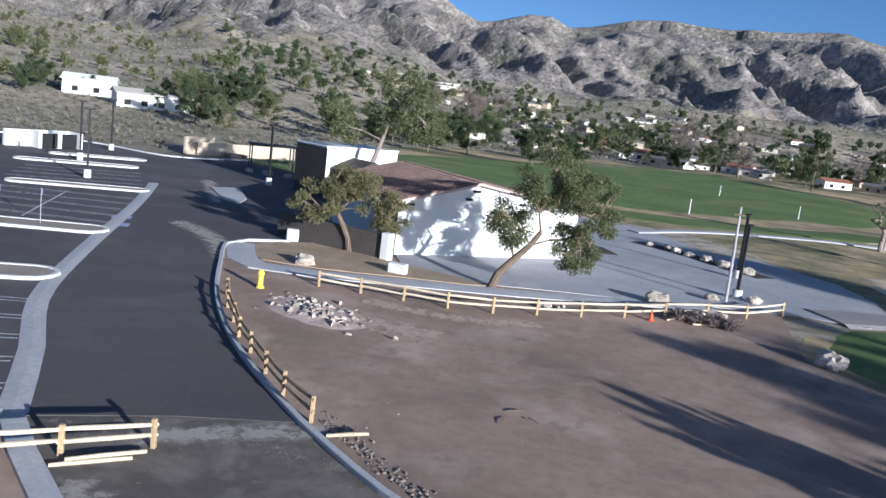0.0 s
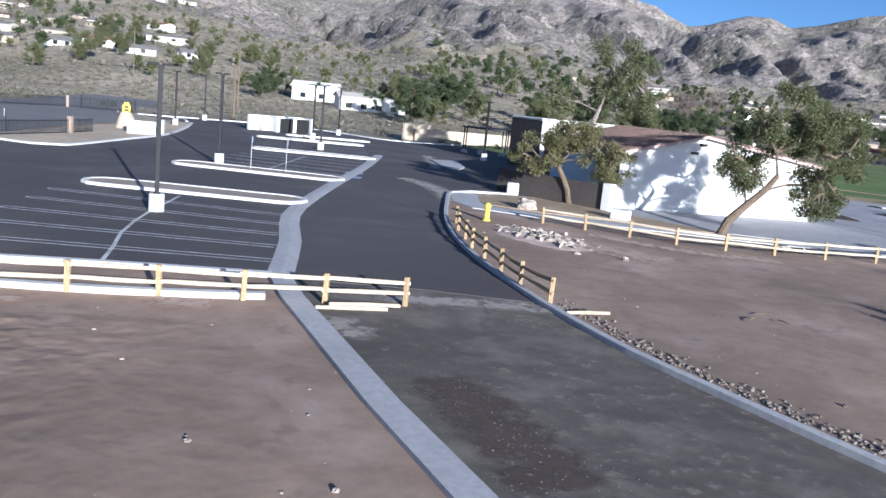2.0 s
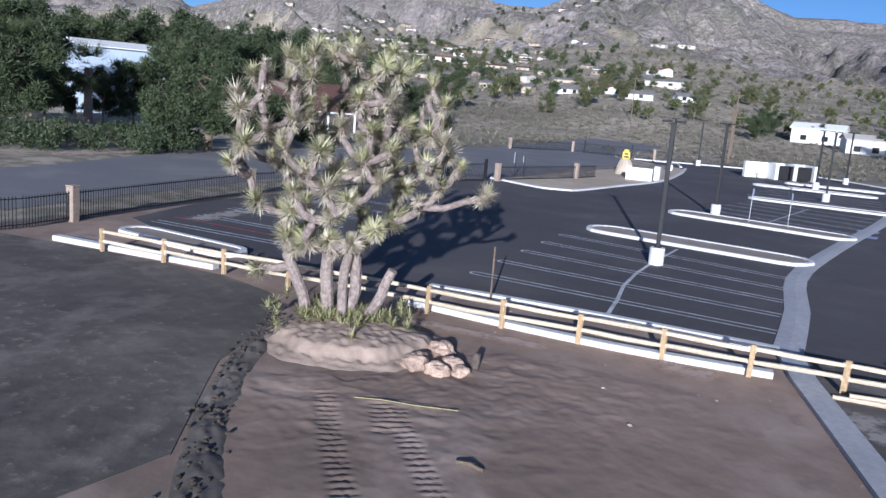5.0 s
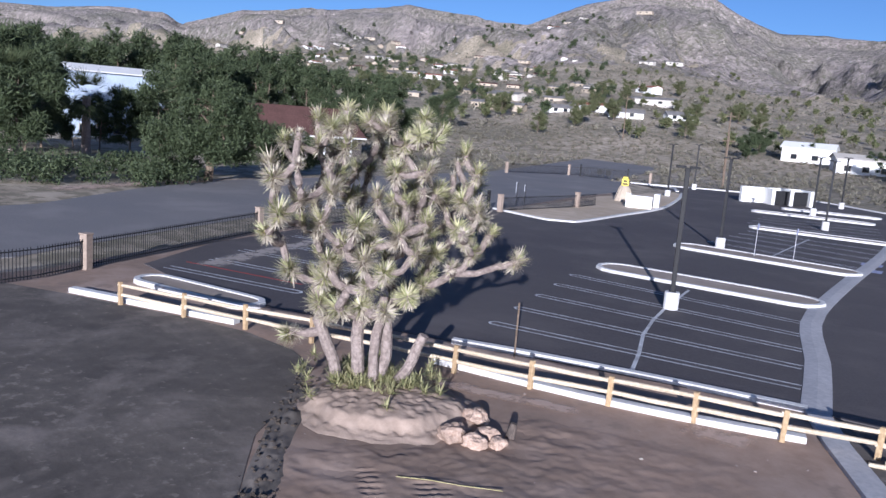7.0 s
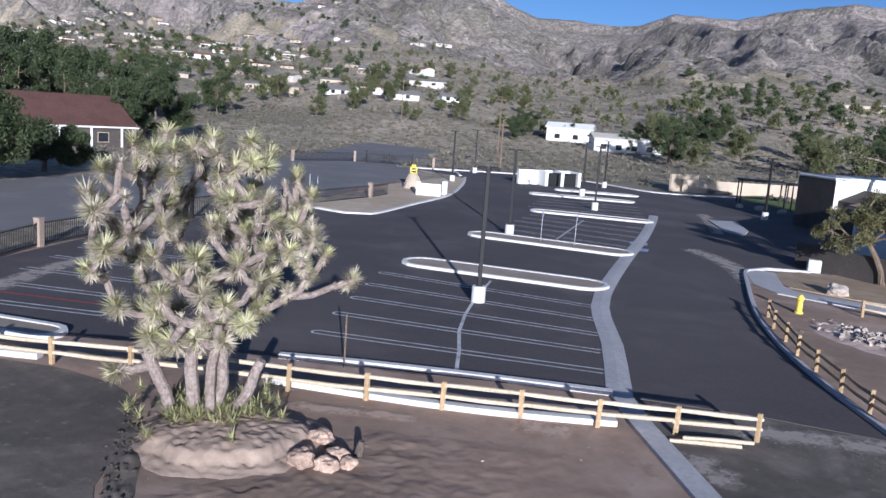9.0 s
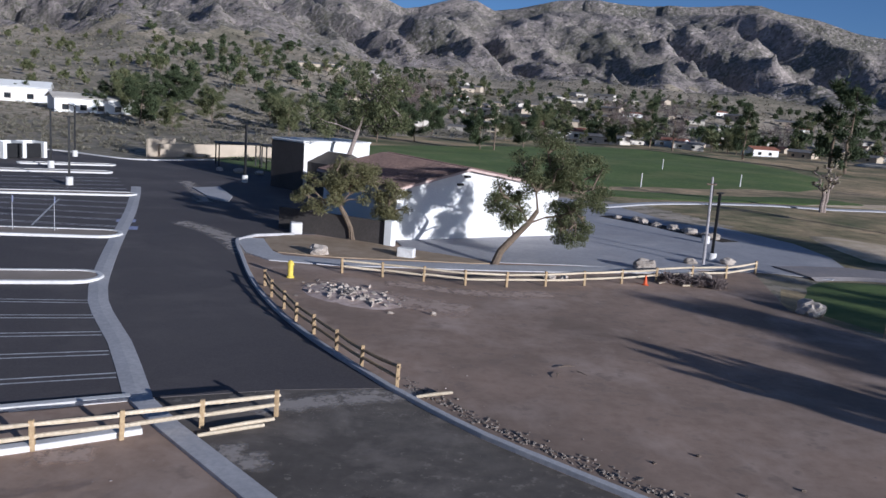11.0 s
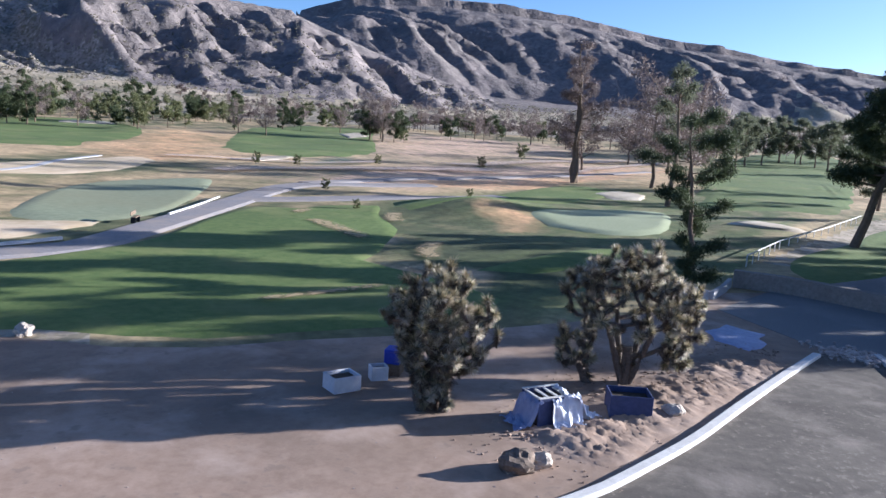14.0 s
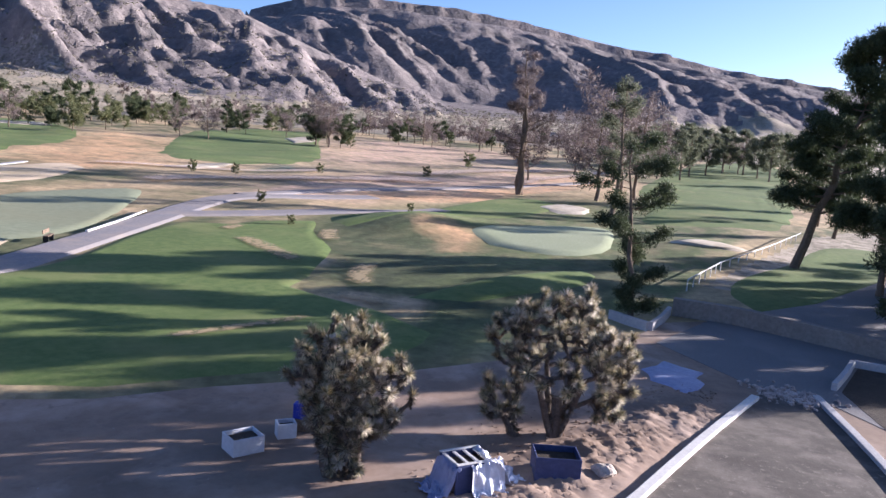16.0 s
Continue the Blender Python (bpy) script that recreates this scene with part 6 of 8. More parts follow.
for x, y, a, n in ((2.2, 26.1, 20, 0.7), (2.7, 25.5, 130, 0.5), (1.8, 25.1, 75, 0.6)):
    c, d = math.cos(math.radians(a)) * n / 2, math.sin(math.radians(a)) * n / 2
    bm = bmesh.new()
    tube(bm, [(x - c, y - d, 0.055), (x - d * 0.12, y + c * 0.12, 0.085), (x + c, y + d, 0.06)], [0.012, 0.02, 0.01], 6)
    tube(bm, [(x - d * 0.12, y + c * 0.12, 0.085), (x + c * 0.5 - d * 0.4, y + d * 0.5 + c * 0.4, 0.07)], [0.012, 0.006], 5)
    tagged(part("twig", bm, BARK), "forked dry brown twig lying on the pavement", "twig", "fallen twigs")
bm = bmesh.new()
tube(bm, [(18.1, 34.4, -0.1), (18.12, 34.42, 0.6), (18.15, 34.4, 1.15)], [0.022, 0.02, 0.018], 6)
tagged(part("stake", bm, BARK), "thin wooden stake driven into the dirt", "stake")
for x, y, n in ((5.1, 19.0, 0.07), (5.7, 16.7, 0.06), (7.4, 17.3, 0.065), (3.7, 18.3, 0.055)):
    boulder(x, y, n, label="small dry brown earth clod on the drive", meshes=BROWNS)
for x, y, n in ((-6.4, 9.5, 0.065), (-6.5, 9.62, 0.05), (-3.7, 9.32, 0.06), (-11.5, 12.9, 0.05), (-9.75, 11.8, 0.055), (-5.2, 7.3, 0.045)):
    boulder(x, y, n, label="small pale stone lying on the dirt")
bm = bmesh.new()
bmesh.ops.create_grid(bm, x_segments=5, y_segments=4, size=0.14)
for v in bm.verts:
    v.co.z = 0.03 * abs(noise.noise(v.co * 11)) + 0.015 * math.cos(v.co.x * 30)
bmesh.ops.solidify(bm, geom=bm.faces[:], thickness=0.004)
ob = part("paper_scrap", bm, KERBWHITE)
ob.matrix_basis = pose(11.3, 16.4, 0.05, 0, 0, 25)
tagged(ob, "crumpled white paper scrap on the earth drive", "litter")


# ---- pale dust drifts on the hard ground ----
def dust_film(name, colour):
    m = bpy.data.materials.new(name)
    m.use_nodes = True
    nt = m.node_tree
    b = nt.nodes["Principled BSDF"]
    b.inputs["Base Color"].default_value = (*colour, 1)
    b.inputs["Roughness"].default_value = 0.95
    at = nt.nodes.new("ShaderNodeAttribute")
    at.attribute_name = "cover"
    pos = nt.nodes.new("ShaderNodeNewGeometry")
    n = nt.nodes.new("ShaderNodeTexNoise")
    n.inputs["Scale"].default_value = 1.6
    n.inputs["Detail"].default_value = 9
    n.inputs["Roughness"].default_value = 0.72
    nt.links.new(pos.outputs["Position"], n.inputs["Vector"])
    add = nt.nodes.new("ShaderNodeMath")
    add.operation = "MULTIPLY"
    nt.links.new(n.outputs["Fac"], add.inputs[0])
    nt.links.new(at.outputs["Fac"], add.inputs[1])
    r = ramp_node(nt, [(0.40, (0, 0, 0)), (0.62, (0.75,) * 3)])
    nt.links.new(add.outputs[0], r.inputs[0])
    t = nt.nodes.new("ShaderNodeBsdfTransparent")
    mx = nt.nodes.new("ShaderNodeMixShader")
    nt.links.new(r.outputs[0], mx.inputs[0])
    nt.links.new(t.outputs[0], mx.inputs[1])
    nt.links.new(b.outputs[0], mx.inputs[2])
    nt.links.new(mx.outputs[0], nt.nodes["Material Output"].inputs[0])
    return m


DUST = dust_film("dust_film", (0.47, 0.41, 0.365))
DAMP = dust_film("damp_stain", (0.105, 0.075, 0.062))
WARMDUST = dust_film("warm_dust_film", (0.60, 0.45, 0.36))
WORNTURF = dust_film("worn_turf", (0.46, 0.34, 0.19))


def dust_drift(line, width, z, label, material=None, name="dust_drift", land=False):
    """A thin film of dust along a line, fading out at its rim."""
    pts = smooth_line(line, 0.9 if land else 0.3)
    n, m = len(pts), 9
    verts, faces, fade = [], [], []
    for i, p in enumerate(pts):
        d = (pts[min(i + 1, n - 1)] - pts[max(i - 1, 0)]).normalized()
        sd = Vector((-d.y, d.x, 0))
        for k in range(m):
            t = k / (m - 1)
            q = p + sd * (t - 0.5) * width
            verts.append((q.x, q.y, z + (terrain(q.x, q.y) if land else 0)))
            fade.append(1.25 * math.sin(math.pi * t) * min(1, i / 4, (n - 1 - i) / 4))
    for i in range(n - 1):
        for k in range(m - 1):
            a = i * m + k
            faces.append((a, a + 1, a + m + 1, a + m))
    ob = data_part(name, verts, [f[::-1] for f in faces], material or DUST)
    c = ob.data.attributes.new("cover", "FLOAT_COLOR", "POINT")
    c.data.foreach_set("color", np.repeat(np.array(fade, np.float32), 4))
    return tagged(ob, label, "dust", kind="structure")


dust_drift([(-4.9, 15.3), (-2.9, 13.4), (-1.2, 11.6), (-0.2, 10.4)], 3.4, 0.02, "reddish damp stain on the earth drive", DAMP, "damp_stain")
dust_drift([(-16.5, 8.2), (-17.6, 7.6), (-19.0, 7.8)], 2.2, 0.02, "dark damp stain on the packed earth", DAMP, "damp_stain")
dust_drift([(-8.6, 18.9), (-6.8, 20.3), (-4.4, 21.6), (-2.2, 22.3)], 2.4, 0.042, "pale dust swept across the asphalt's end")
dust_drift([(-8.8, 17.4), (-7.4, 16.6), (-5.6, 15.6)], 2.2, 0.042, "pale gravelly dust beside the gutter strip")
dust_drift([(-13.0, 14.8), (-11.4, 15.8), (-9.8, 16.4)], 2.0, 0.05, "pale dust below the rail fence", WARMDUST)
dust_drift([(-18.5, 11.2), (-16.0, 12.6), (-13.4, 14.2)], 1.2, 0.05, "pale dust below the rail fence", WARMDUST)
for ln, wd in (([(54.5, 35.5), (57.5, 40), (61, 46.5), (63.5, 51)], 4.5), ([(62, 51), (67, 53.5), (71, 52)], 3.5), ([(47.2, 21), (48.2, 25.5), (47.6, 31.5)], 3.2), ([(50, 27), (56, 31), (62, 33)], 4.0), ([(66, 40), (70, 44), (76, 47)], 4.0), ([(30, 30), (38, 27), (44, 25)], 2.0)):
    dust_drift(ln, wd, 0.2, "worn tan patch in the thin turf", WORNTURF, "worn_turf", True)
for ln, wd in (([(88, 92), (104, 88), (124, 80), (150, 70)], 14), ([(100, 118), (118, 100), (140, 92)], 10), ([(150, 84), (190, 78), (236, 70)], 16), ([(160, 60), (200, 62), (250, 60)], 9)):
    dust_drift(ln, wd, 0.35, "bare sandy earth between the fairways", WARMDUST, "dust_drift", True)
dust_drift([(-10.0, 37.2), (-7.5, 35.6), (-4.0, 34.0), (-0.5, 33.0)], 4.8, 0.045, "pale pinkish dust washed out from the rubble", WARMDUST)
dust_drift([(-6.5, 38.2), (-1.5, 37.0), (4, 38.2)], 2.8, 0.034, "pale dust along the rail fence", WARMDUST)
dust_drift([(-22.0, 52.0), (-17.5, 48.0), (-13.5, 41.5)], 3.4, 0.042, "pale dust track across the drive")
dust_drift([(-29.5, 76), (-25.5, 68), (-22.5, 61)], 3.0, 0.044, "pale dust spread over the far drive")
dust_drift([(-33.5, 10.5), (-37.5, 17.0), (-41.0, 24.0)], 2.6, 0.05, "pale dry earth along the iron fence")
dust_drift([(-60.5, 8), (-66.0, 18.0), (-69.5, 28.0), (-73.5, 40.0)], 5.0, 0.05, "pale sandy verge along the far side of the road", WARMDUST, "dust_drift", True)
# broken fence boards and brush
for ax, ay, bx, by, za, zb in ((10.4, 43.6, 12.2, 43.9, 0.1, 0.25), (10.9, 42.9, 12.9, 43.4, 0.06, 0.12), (11.2, 43.9, 11.5, 43.3, 0.05, 0.6), (9.6, 43.1, 10.6, 43.5, 0.05, 0.3)):
    loose_rail(ax, ay, bx, by, za, zb, "broken fence board in the brush pile")

# ---- plants ----
def leaf_cloud(name, clumps, count, size, material, parent, seed, long=2.2, up=0.0, spread=0.45):
    """Many small leaf triangles in clumps (x, y, z, radius); one mesh."""
    g = np.random.default_rng(seed)
    c = np.array(clumps, float)
    w = c[:, 3] ** 2
    pick = g.choice(len(c), count, p=w / w.sum())
    d = g.normal(size=(count, 3))
    d /= np.linalg.norm(d, axis=1)[:, None]
    rad = c[pick, 3] * g.random(count) ** spread
    p = c[pick, :3] + d * rad[:, None] * np.array([1, 1, 0.75])
    a = g.normal(size=(count, 3)) + d * 0.6
    a[:, 2] += up
    a /= np.linalg.norm(a, axis=1)[:, None]
    b = np.cross(a, g.normal(size=(count, 3)))
    b /= np.linalg.norm(b, axis=1)[:, None]
    s = (size * g.uniform(0.6, 1.3, count))[:, None]
    v = np.stack([p - b * s / 2, p + b * s / 2, p + a * s * long], 1).reshape(-1, 3)
    me = bpy.data.meshes.new(name)
    me.vertices.add(len(v))
    me.vertices.foreach_set("co", v.ravel())
    me.loops.add(len(v))
    me.loops.foreach_set("vertex_index", np.arange(len(v)))
    me.polygons.add(count)
    me.polygons.foreach_set("loop_start", np.arange(0, len(v), 3))
    me.materials.append(material)
    me.update(calc_edges=True)
    me.validate()
    ob = new(name, me)
    ob.parent = parent
    return ob


def limb(bm, rnd, start, direction, length, r0, r1, bend=0.25, n=5, sides=7):
    p, d = Vector(start), Vector(direction).normalized()
    pts, rad = [p.copy()], [r0]
    for i in range(n):
        d = (d + Vector((rnd.uniform(-bend, bend), rnd.uniform(-bend, bend), rnd.uniform(-bend * 0.4, bend)))).normalized()
        p = p + d * length / n
        pts.append(p.copy())
        rad.append(r0 + (r1 - r0) * (i + 1) / n)
    tube(bm, pts, rad, sides)
    return pts, d


def make_pine(name, x, y, z, h, spread, seed, label, leaves=5000, size=0.16, start=0.35, lean=(0, 0), leaf=None, group="pines", density=1.0, flat=0.0, stems=1, category="tree", bark=None):
    """A conifer-like or open tree: trunk, limbs that leave it all the way up, needle clumps at their ends."""
    rnd = random.Random(seed)
    T = empty(name, x, y, z, rnd.uniform(0, 360) if lean == (0, 0) else 0, label=label, category=category, group=group)
    bm = bmesh.new()
    clumps = []
    for s in range(stems):
        ox, oy = (rnd.uniform(-0.5, 0.5) * stems * 0.5, rnd.uniform(-0.5, 0.5) * stems * 0.5) if stems > 1 else (0, 0)
        hh = h * (1 if s == 0 else rnd.uniform(0.75, 0.95))
        lx, ly = lean[0] + rnd.uniform(-0.06, 0.06), lean[1] + rnd.uniform(-0.06, 0.06)
        pts, rad, n = [], [], 8
        for i in range(n + 1):
            t = i / n
            pts.append(Vector((ox + lx * h * t + rnd.uniform(-0.015, 0.015) * h, oy + ly * h * t + rnd.uniform(-0.015, 0.015) * h, -0.2 + (hh + 0.2) * t * 0.96)))
            rad.append(max(0.03, h * 0.02 * (1 - t * 0.88)))
        tube(bm, pts, rad, 9)
        m = int(22 * density / stems ** 0.5)
        for k in range(m):
            t = start + (0.97 - start) * (k + rnd.random()) / m
            i = min(n - 1, int(t * n))
            p = pts[i].lerp(pts[i + 1], t * n - i)
            a = rnd.uniform(0, math.tau)
            prof = math.sin(math.pi * min(1, 0.25 + 0.8 * (t - start) / (1 - start))) if flat == 0 else 1 - abs(t - 0.7)
            L = spread * (0.35 + 0.65 * prof) * rnd.uniform(0.6, 1.1)
            lp, _ = limb(bm, rnd, p, (math.cos(a), math.sin(a), rnd.uniform(-0.05, 0.45)), L, max(0.025, h * 0.0065 * (1.2 - t)), 0.012, 0.22, 4, 5)
            for q in lp[2:]:
                clumps.append((q.x, q.y, q.z, rnd.uniform(0.22, 0.42) * spread * 0.6))
            clumps.append((*lp[-1], 0.34 * spread * rnd.uniform(0.5, 0.9)))
        clumps.append((*pts[-1], 0.25 * spread))
    part("trunk", bm, bark or BARK, T)
    leaf_cloud("crown", clumps, int(leaves * 1.15), size * 0.62, leaf or LEAF_PINE, T, seed, 4.2, 0.25, 0.7)
    return T


def rosette(P, F, I, centre, axis, rnd, length=0.38, n=44, dry=0.0, wide=0.026, dead=1):
    """Stiff blades round an axis; half-dead ones hang below."""
    axis = Vector(axis).normalized()
    u = axis.orthogonal().normalized()
    v = axis.cross(u)
    for k in range(n):
        a = rnd.uniform(0, math.tau)
        e = rnd.uniform(-0.35, 1.0)
        d = (axis * e + (u * math.cos(a) + v * math.sin(a)) * math.sqrt(max(0.05, 1 - e * e * 0.8))).normalized()
        s = d.cross(axis)
        s = s.normalized() if s.length > 0.01 else u
        L = length * rnd.uniform(0.7, 1.15) * (0.8 if e < 0 else 1)
        b = Vector(centre) + d * 0.05 + axis * rnd.uniform(-0.12, 0.06)
        i = len(P)
        P += [tuple(b - s * wide), tuple(b + s * wide), tuple(b + d * L)]
        F.append((i, i + 1, i + 2))
        I.append(dead if (e < -0.05 or rnd.random() < dry) else 0)


def make_joshua(name, x, y, z, seed, label, trunks, profile, tips, arm=0.1, blade=0.3, bark=None, green=None, nblade=90, dry=0.15, extra=(), inner=((0, 0.2), (9, 0.2)), wide=0.024, gap=0.45, bare=0.0, uneven=0.5, dead=1, shag=0):
    """A many-armed yucca tree: bundled trunks, thick arms that fork towards tips spread through the crown's profile of (height, radius), each tip with a round head of blades."""
    rnd = random.Random(seed)
    T = empty(name, x, y, z, 0, label=label, category="joshua tree", group="joshua trees")
    P, F, I = [], [], []
    bm = bmesh.new()
    nodes = []
    for tx, ty, ex, ey, top, r in trunks:
        a, e = Vector((tx, ty, -0.3)), Vector((ex, ey, top))
        pts = [a.lerp(e, t) + Vector((rnd.uniform(-0.06, 0.06), rnd.uniform(-0.06, 0.06), 0)) * (t * (1 - t) * 4) for t in (0, 0.2, 0.4, 0.6, 0.8, 1)]
        tube(bm, pts, [r * 1.2, r * 1.05, r, r * 1.02, r * 0.95, r * 0.9], 10)
        nodes += [(p, r * 0.85) for p in pts[4:]]
    zs, rs = [p[0] for p in profile], [p[1] for p in profile]
    goals, tries = [], 0
    while len(goals) < tips and tries < 60000:
        tries += 1
        zz = rnd.uniform(zs[0], zs[-1])
        full = float(np.interp(zz, zs, rs))
        if rnd.random() > (full / max(rs)) ** 1.3:
            continue
        lo = float(np.interp(zz, [p[0] for p in inner], [p[1] for p in inner]))
        a, q = rnd.uniform(0, math.tau), math.sqrt(rnd.uniform(lo * lo, 1))
        w = full * (1 + uneven * noise.noise((math.cos(a) * 1.2, math.sin(a) * 1.2, zz * 0.5 + seed)))
        g = Vector((w * q * math.cos(a), w * q * math.sin(a), zz))
        if all((g - h).length > gap for h in goals):
            goals.append(g)
    goals += [Vector(g) for g in extra]
    goals.sort(key=lambda g: (g - Vector((0, 0, zs[0] - 0.6))).length)
    for g in goals:
        best = min(nodes, key=lambda n: (n[0] - g).length * (1.0 if n[0].z < g.z - 0.15 else 1.8) + 0.3 * abs(n[0].z - g.z + 0.7))
        p, r0 = best
        r1 = max(arm * 0.75, min(arm * 1.15, r0 * 0.93))
        d = g - p
        out = Vector((d.x, d.y, 0)) * 0.25
        mid1 = p + d * 0.3 + out * 0.7 + Vector((rnd.uniform(-0.07, 0.07), rnd.uniform(-0.07, 0.07), -0.06 * d.length))
        mid2 = p + d * 0.66 + out * 0.75 + Vector((rnd.uniform(-0.06, 0.06), rnd.uniform(-0.06, 0.06), 0))
        pts = [p, p.lerp(mid1, 0.5), mid1, mid1.lerp(mid2, 0.5), mid2, g]
        k = [rnd.uniform(0.9, 1.12) for _ in range(6)]
        tube(bm, pts, [r0 * 0.85, r1 * 1.06 * k[1], r1 * k[2], r1 * k[3], r1 * 0.97 * k[4], r1 * 0.9], 8)
        nodes += [(mid1, r1), (mid2, r1), (g - (g - mid2) * 0.35, r1)]
        ax = ((g - mid2).normalized() + Vector((0, 0, 0.35))).normalized()
        if rnd.random() < bare:
            rosette(P, F, I, g - ax * 0.05, ax, rnd, blade * 0.5, nblade // 3, 0.9, wide)
            continue
        dr = dry if rnd.random() > 0.2 else 0.75
        size = blade * rnd.uniform(0.8, 1.2)
        rosette(P, F, I, g, ax, rnd, size, nblade, dr, wide)
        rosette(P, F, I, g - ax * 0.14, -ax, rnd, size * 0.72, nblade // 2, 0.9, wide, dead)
        # index 2: dead blades whose colour also holds the shade under the head
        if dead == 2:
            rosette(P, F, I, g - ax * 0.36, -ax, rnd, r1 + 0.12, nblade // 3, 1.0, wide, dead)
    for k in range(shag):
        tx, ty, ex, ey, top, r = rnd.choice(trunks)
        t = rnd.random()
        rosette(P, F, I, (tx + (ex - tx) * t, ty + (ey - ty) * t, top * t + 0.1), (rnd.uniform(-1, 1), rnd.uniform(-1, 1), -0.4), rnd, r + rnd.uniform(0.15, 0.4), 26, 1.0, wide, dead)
    part("trunk", bm, bark or PALEBARK, T)
    data_part("crown", P, F, [green or LEAF_YUCCA, LEAF_DRY, LEAF_DEADSHADE], T, indices=I)
    return T


def make_tree(name, x, y, trunk, blobs, seed, label, leaves, size, leaf, group, r0=0.25, z=0.0, bark=None, clump=0.6):
    """A broad tree: a bent trunk, limbs to clumps spread through crown ellipsoids (cx, cy, cz, rx, rz, clumps)."""
    rnd = random.Random(seed)
    T = empty(name, x, y, z, 0, label=label, category="tree", group=group)
    bm = bmesh.new()
    n = len(trunk)
    tube(bm, trunk, [r0 * (1 - 0.5 * i / (n - 1)) for i in range(n)], 9)
    nodes = [Vector(p) for p in trunk[n // 2:]]
    clumps = []
    for cx, cy, cz, rx, rz, cnt in blobs:
        for k in range(cnt):
            d = Vector((rnd.gauss(0, 1), rnd.gauss(0, 1), rnd.gauss(0, 1))).normalized() * rnd.uniform(0.35, 1) ** 0.5
            c = Vector((cx + d.x * rx, cy + d.y * rx, cz + d.z * rz))
            clumps.append((*c, clump * rnd.uniform(0.6, 1.25)))
            b = min(nodes, key=lambda q: (q - c).length + (0.8 if q.z > c.z else 0))
            m = b.lerp(c, 0.55) + Vector((rnd.uniform(-0.2, 0.2), rnd.uniform(-0.2, 0.2), rnd.uniform(0, 0.25)))
            tube(bm, [b, m, c], [r0 * 0.28, r0 * 0.17, 0.015], 5)
            nodes.append(m)
    part("trunk", bm, bark or BARK, T)
    leaf_cloud("crown", clumps, leaves, size, leaf, T, seed, 2.6)
    return T


# the big joshua tree on its mound
mx, my = -17.6, 9.9
verts, faces = [], []
NR, NA = 40, 150
for i in range(NR + 1):
    t = i / NR
    for k in range(NA):
        a = k * math.tau / NA
        ca, sa = math.cos(a), math.sin(a)
        rr = 2.5 * t * (1 + 0.13 * noise.noise((ca * 1.4, sa * 1.4, 2.0)) + 0.05 * noise.noise((ca * 6, sa * 6, 2.0)))
        px, py = rr * ca, rr * sa
        lip = 0.70 + 0.05 * noise.noise((ca * 3, sa * 3, 7.0))
        foot = lip + 0.10 + 0.05 * noise.noise((ca * 5, sa * 5, 3.0))
        rough = 0.05 * noise.noise((px * 2.2, py * 2.2, 1.0)) + 0.05 * noise.noise((px * 6, py * 6, 1.0))
        side = max(0.0, min(1.0, 0.75 - 0.9 * sa + 0.6 * noise.noise((ca * 2, sa * 2, 11.0))))
        rim = 0.15 + 0.19 * side + 0.05 * noise.noise((ca * 7, sa * 7, 4.0))
        if t < lip:
            zz = 0.46 + (rim - 0.46) * (t / lip) ** 2 + rough
        elif t < foot:
            u = (t - lip) / (foot - lip)
            zz = rim + (0.08 - rim) * u ** 0.8 + rough * (1 - u)
        else:
            u = (t - foot) / (1 - foot)
            clod = abs(noise.noise((px * 3.5, py * 3.5, 5.0))) + 0.5 * abs(noise.noise((px * 9, py * 9, 2.0)))
            zz = (0.08 + 0.16 * (0.45 - clod)) * (1 - u) - 0.03 * u
        verts.append((px, py * 0.92, zz - (0.08 if i == NR else 0)))
for i in range(NR):
    for k in range(NA):
        j = (k + 1) % NA
        faces.append((i * NA + k, (i + 1) * NA + k, (i + 1) * NA + j, i * NA + j))
mound = data_part("earth_mound", verts, faces, surface("mound_earth", (0.31, 0.235, 0.185), (0.43, 0.33, 0.265), 3, 0.5, 0.95, 0.5, 0.05, (0.20, 0.15, 0.11)), smooth=True)
mound.matrix_basis = pose(mx + 1.0, my - 0.5, 0, 0, 0, 35)
tagged(mound, "low flat-topped earth mound with a cut bank round the joshua tree", "mound", kind="structure")
make_joshua("joshua_tree", mx - 0.15, my - 0.5, 0.42, 11, "huge old many-armed joshua tree on an earth mound",
            [(-0.05, -0.12, -0.12, -0.2, 1.9, 0.165), (0.24, 0.34, 0.32, 0.5, 2.0, 0.15), (-0.34, -0.4, -0.75, -1.0, 1.5, 0.15), (0.34, 0.0, 0.38, 0.25, 2.2, 0.125), (0.5, 0.66, 0.95, 1.15, 1.25, 0.14)],
            [(1.6, 0.9), (2.4, 1.8), (3.3, 2.6), (4.4, 3.0), (5.4, 2.75), (6.3, 2.1), (6.9, 1.2)], 132, 0.112, 0.36, nblade=220, dry=0.26, wide=0.021, gap=0.53, bare=0.2,
            inner=((0, 0.25), (3.2, 0.55), (4.5, 0.5), (6.5, 0.1)), extra=[(-1.15, -1.55, 1.0), (2.25, 2.9, 3.35), (2.0, 2.6, 3.2), (0.15, 0.0, 1.75), (0.1, 0.2, 6.7), (-0.4, 0.5, 6.5), (0.6, -0.1, 6.4), (0.2, 0.7, 5.9), (1.6, 2.1, 4.3), (1.9, 2.3, 4.0)], uneven=0.22)


def grass_tufts(name, spots, label, material, length=0.5, n=26, seed=3):
    rnd = random.Random(seed)
    P, F, I = [], [], []
    for x, y, z in spots:
        rosette(P, F, I, (x, y, z), (0, 0, 1), rnd, length, n)
    return tagged(data_part(name, P, F, material), label, "grass", kind="stuff")


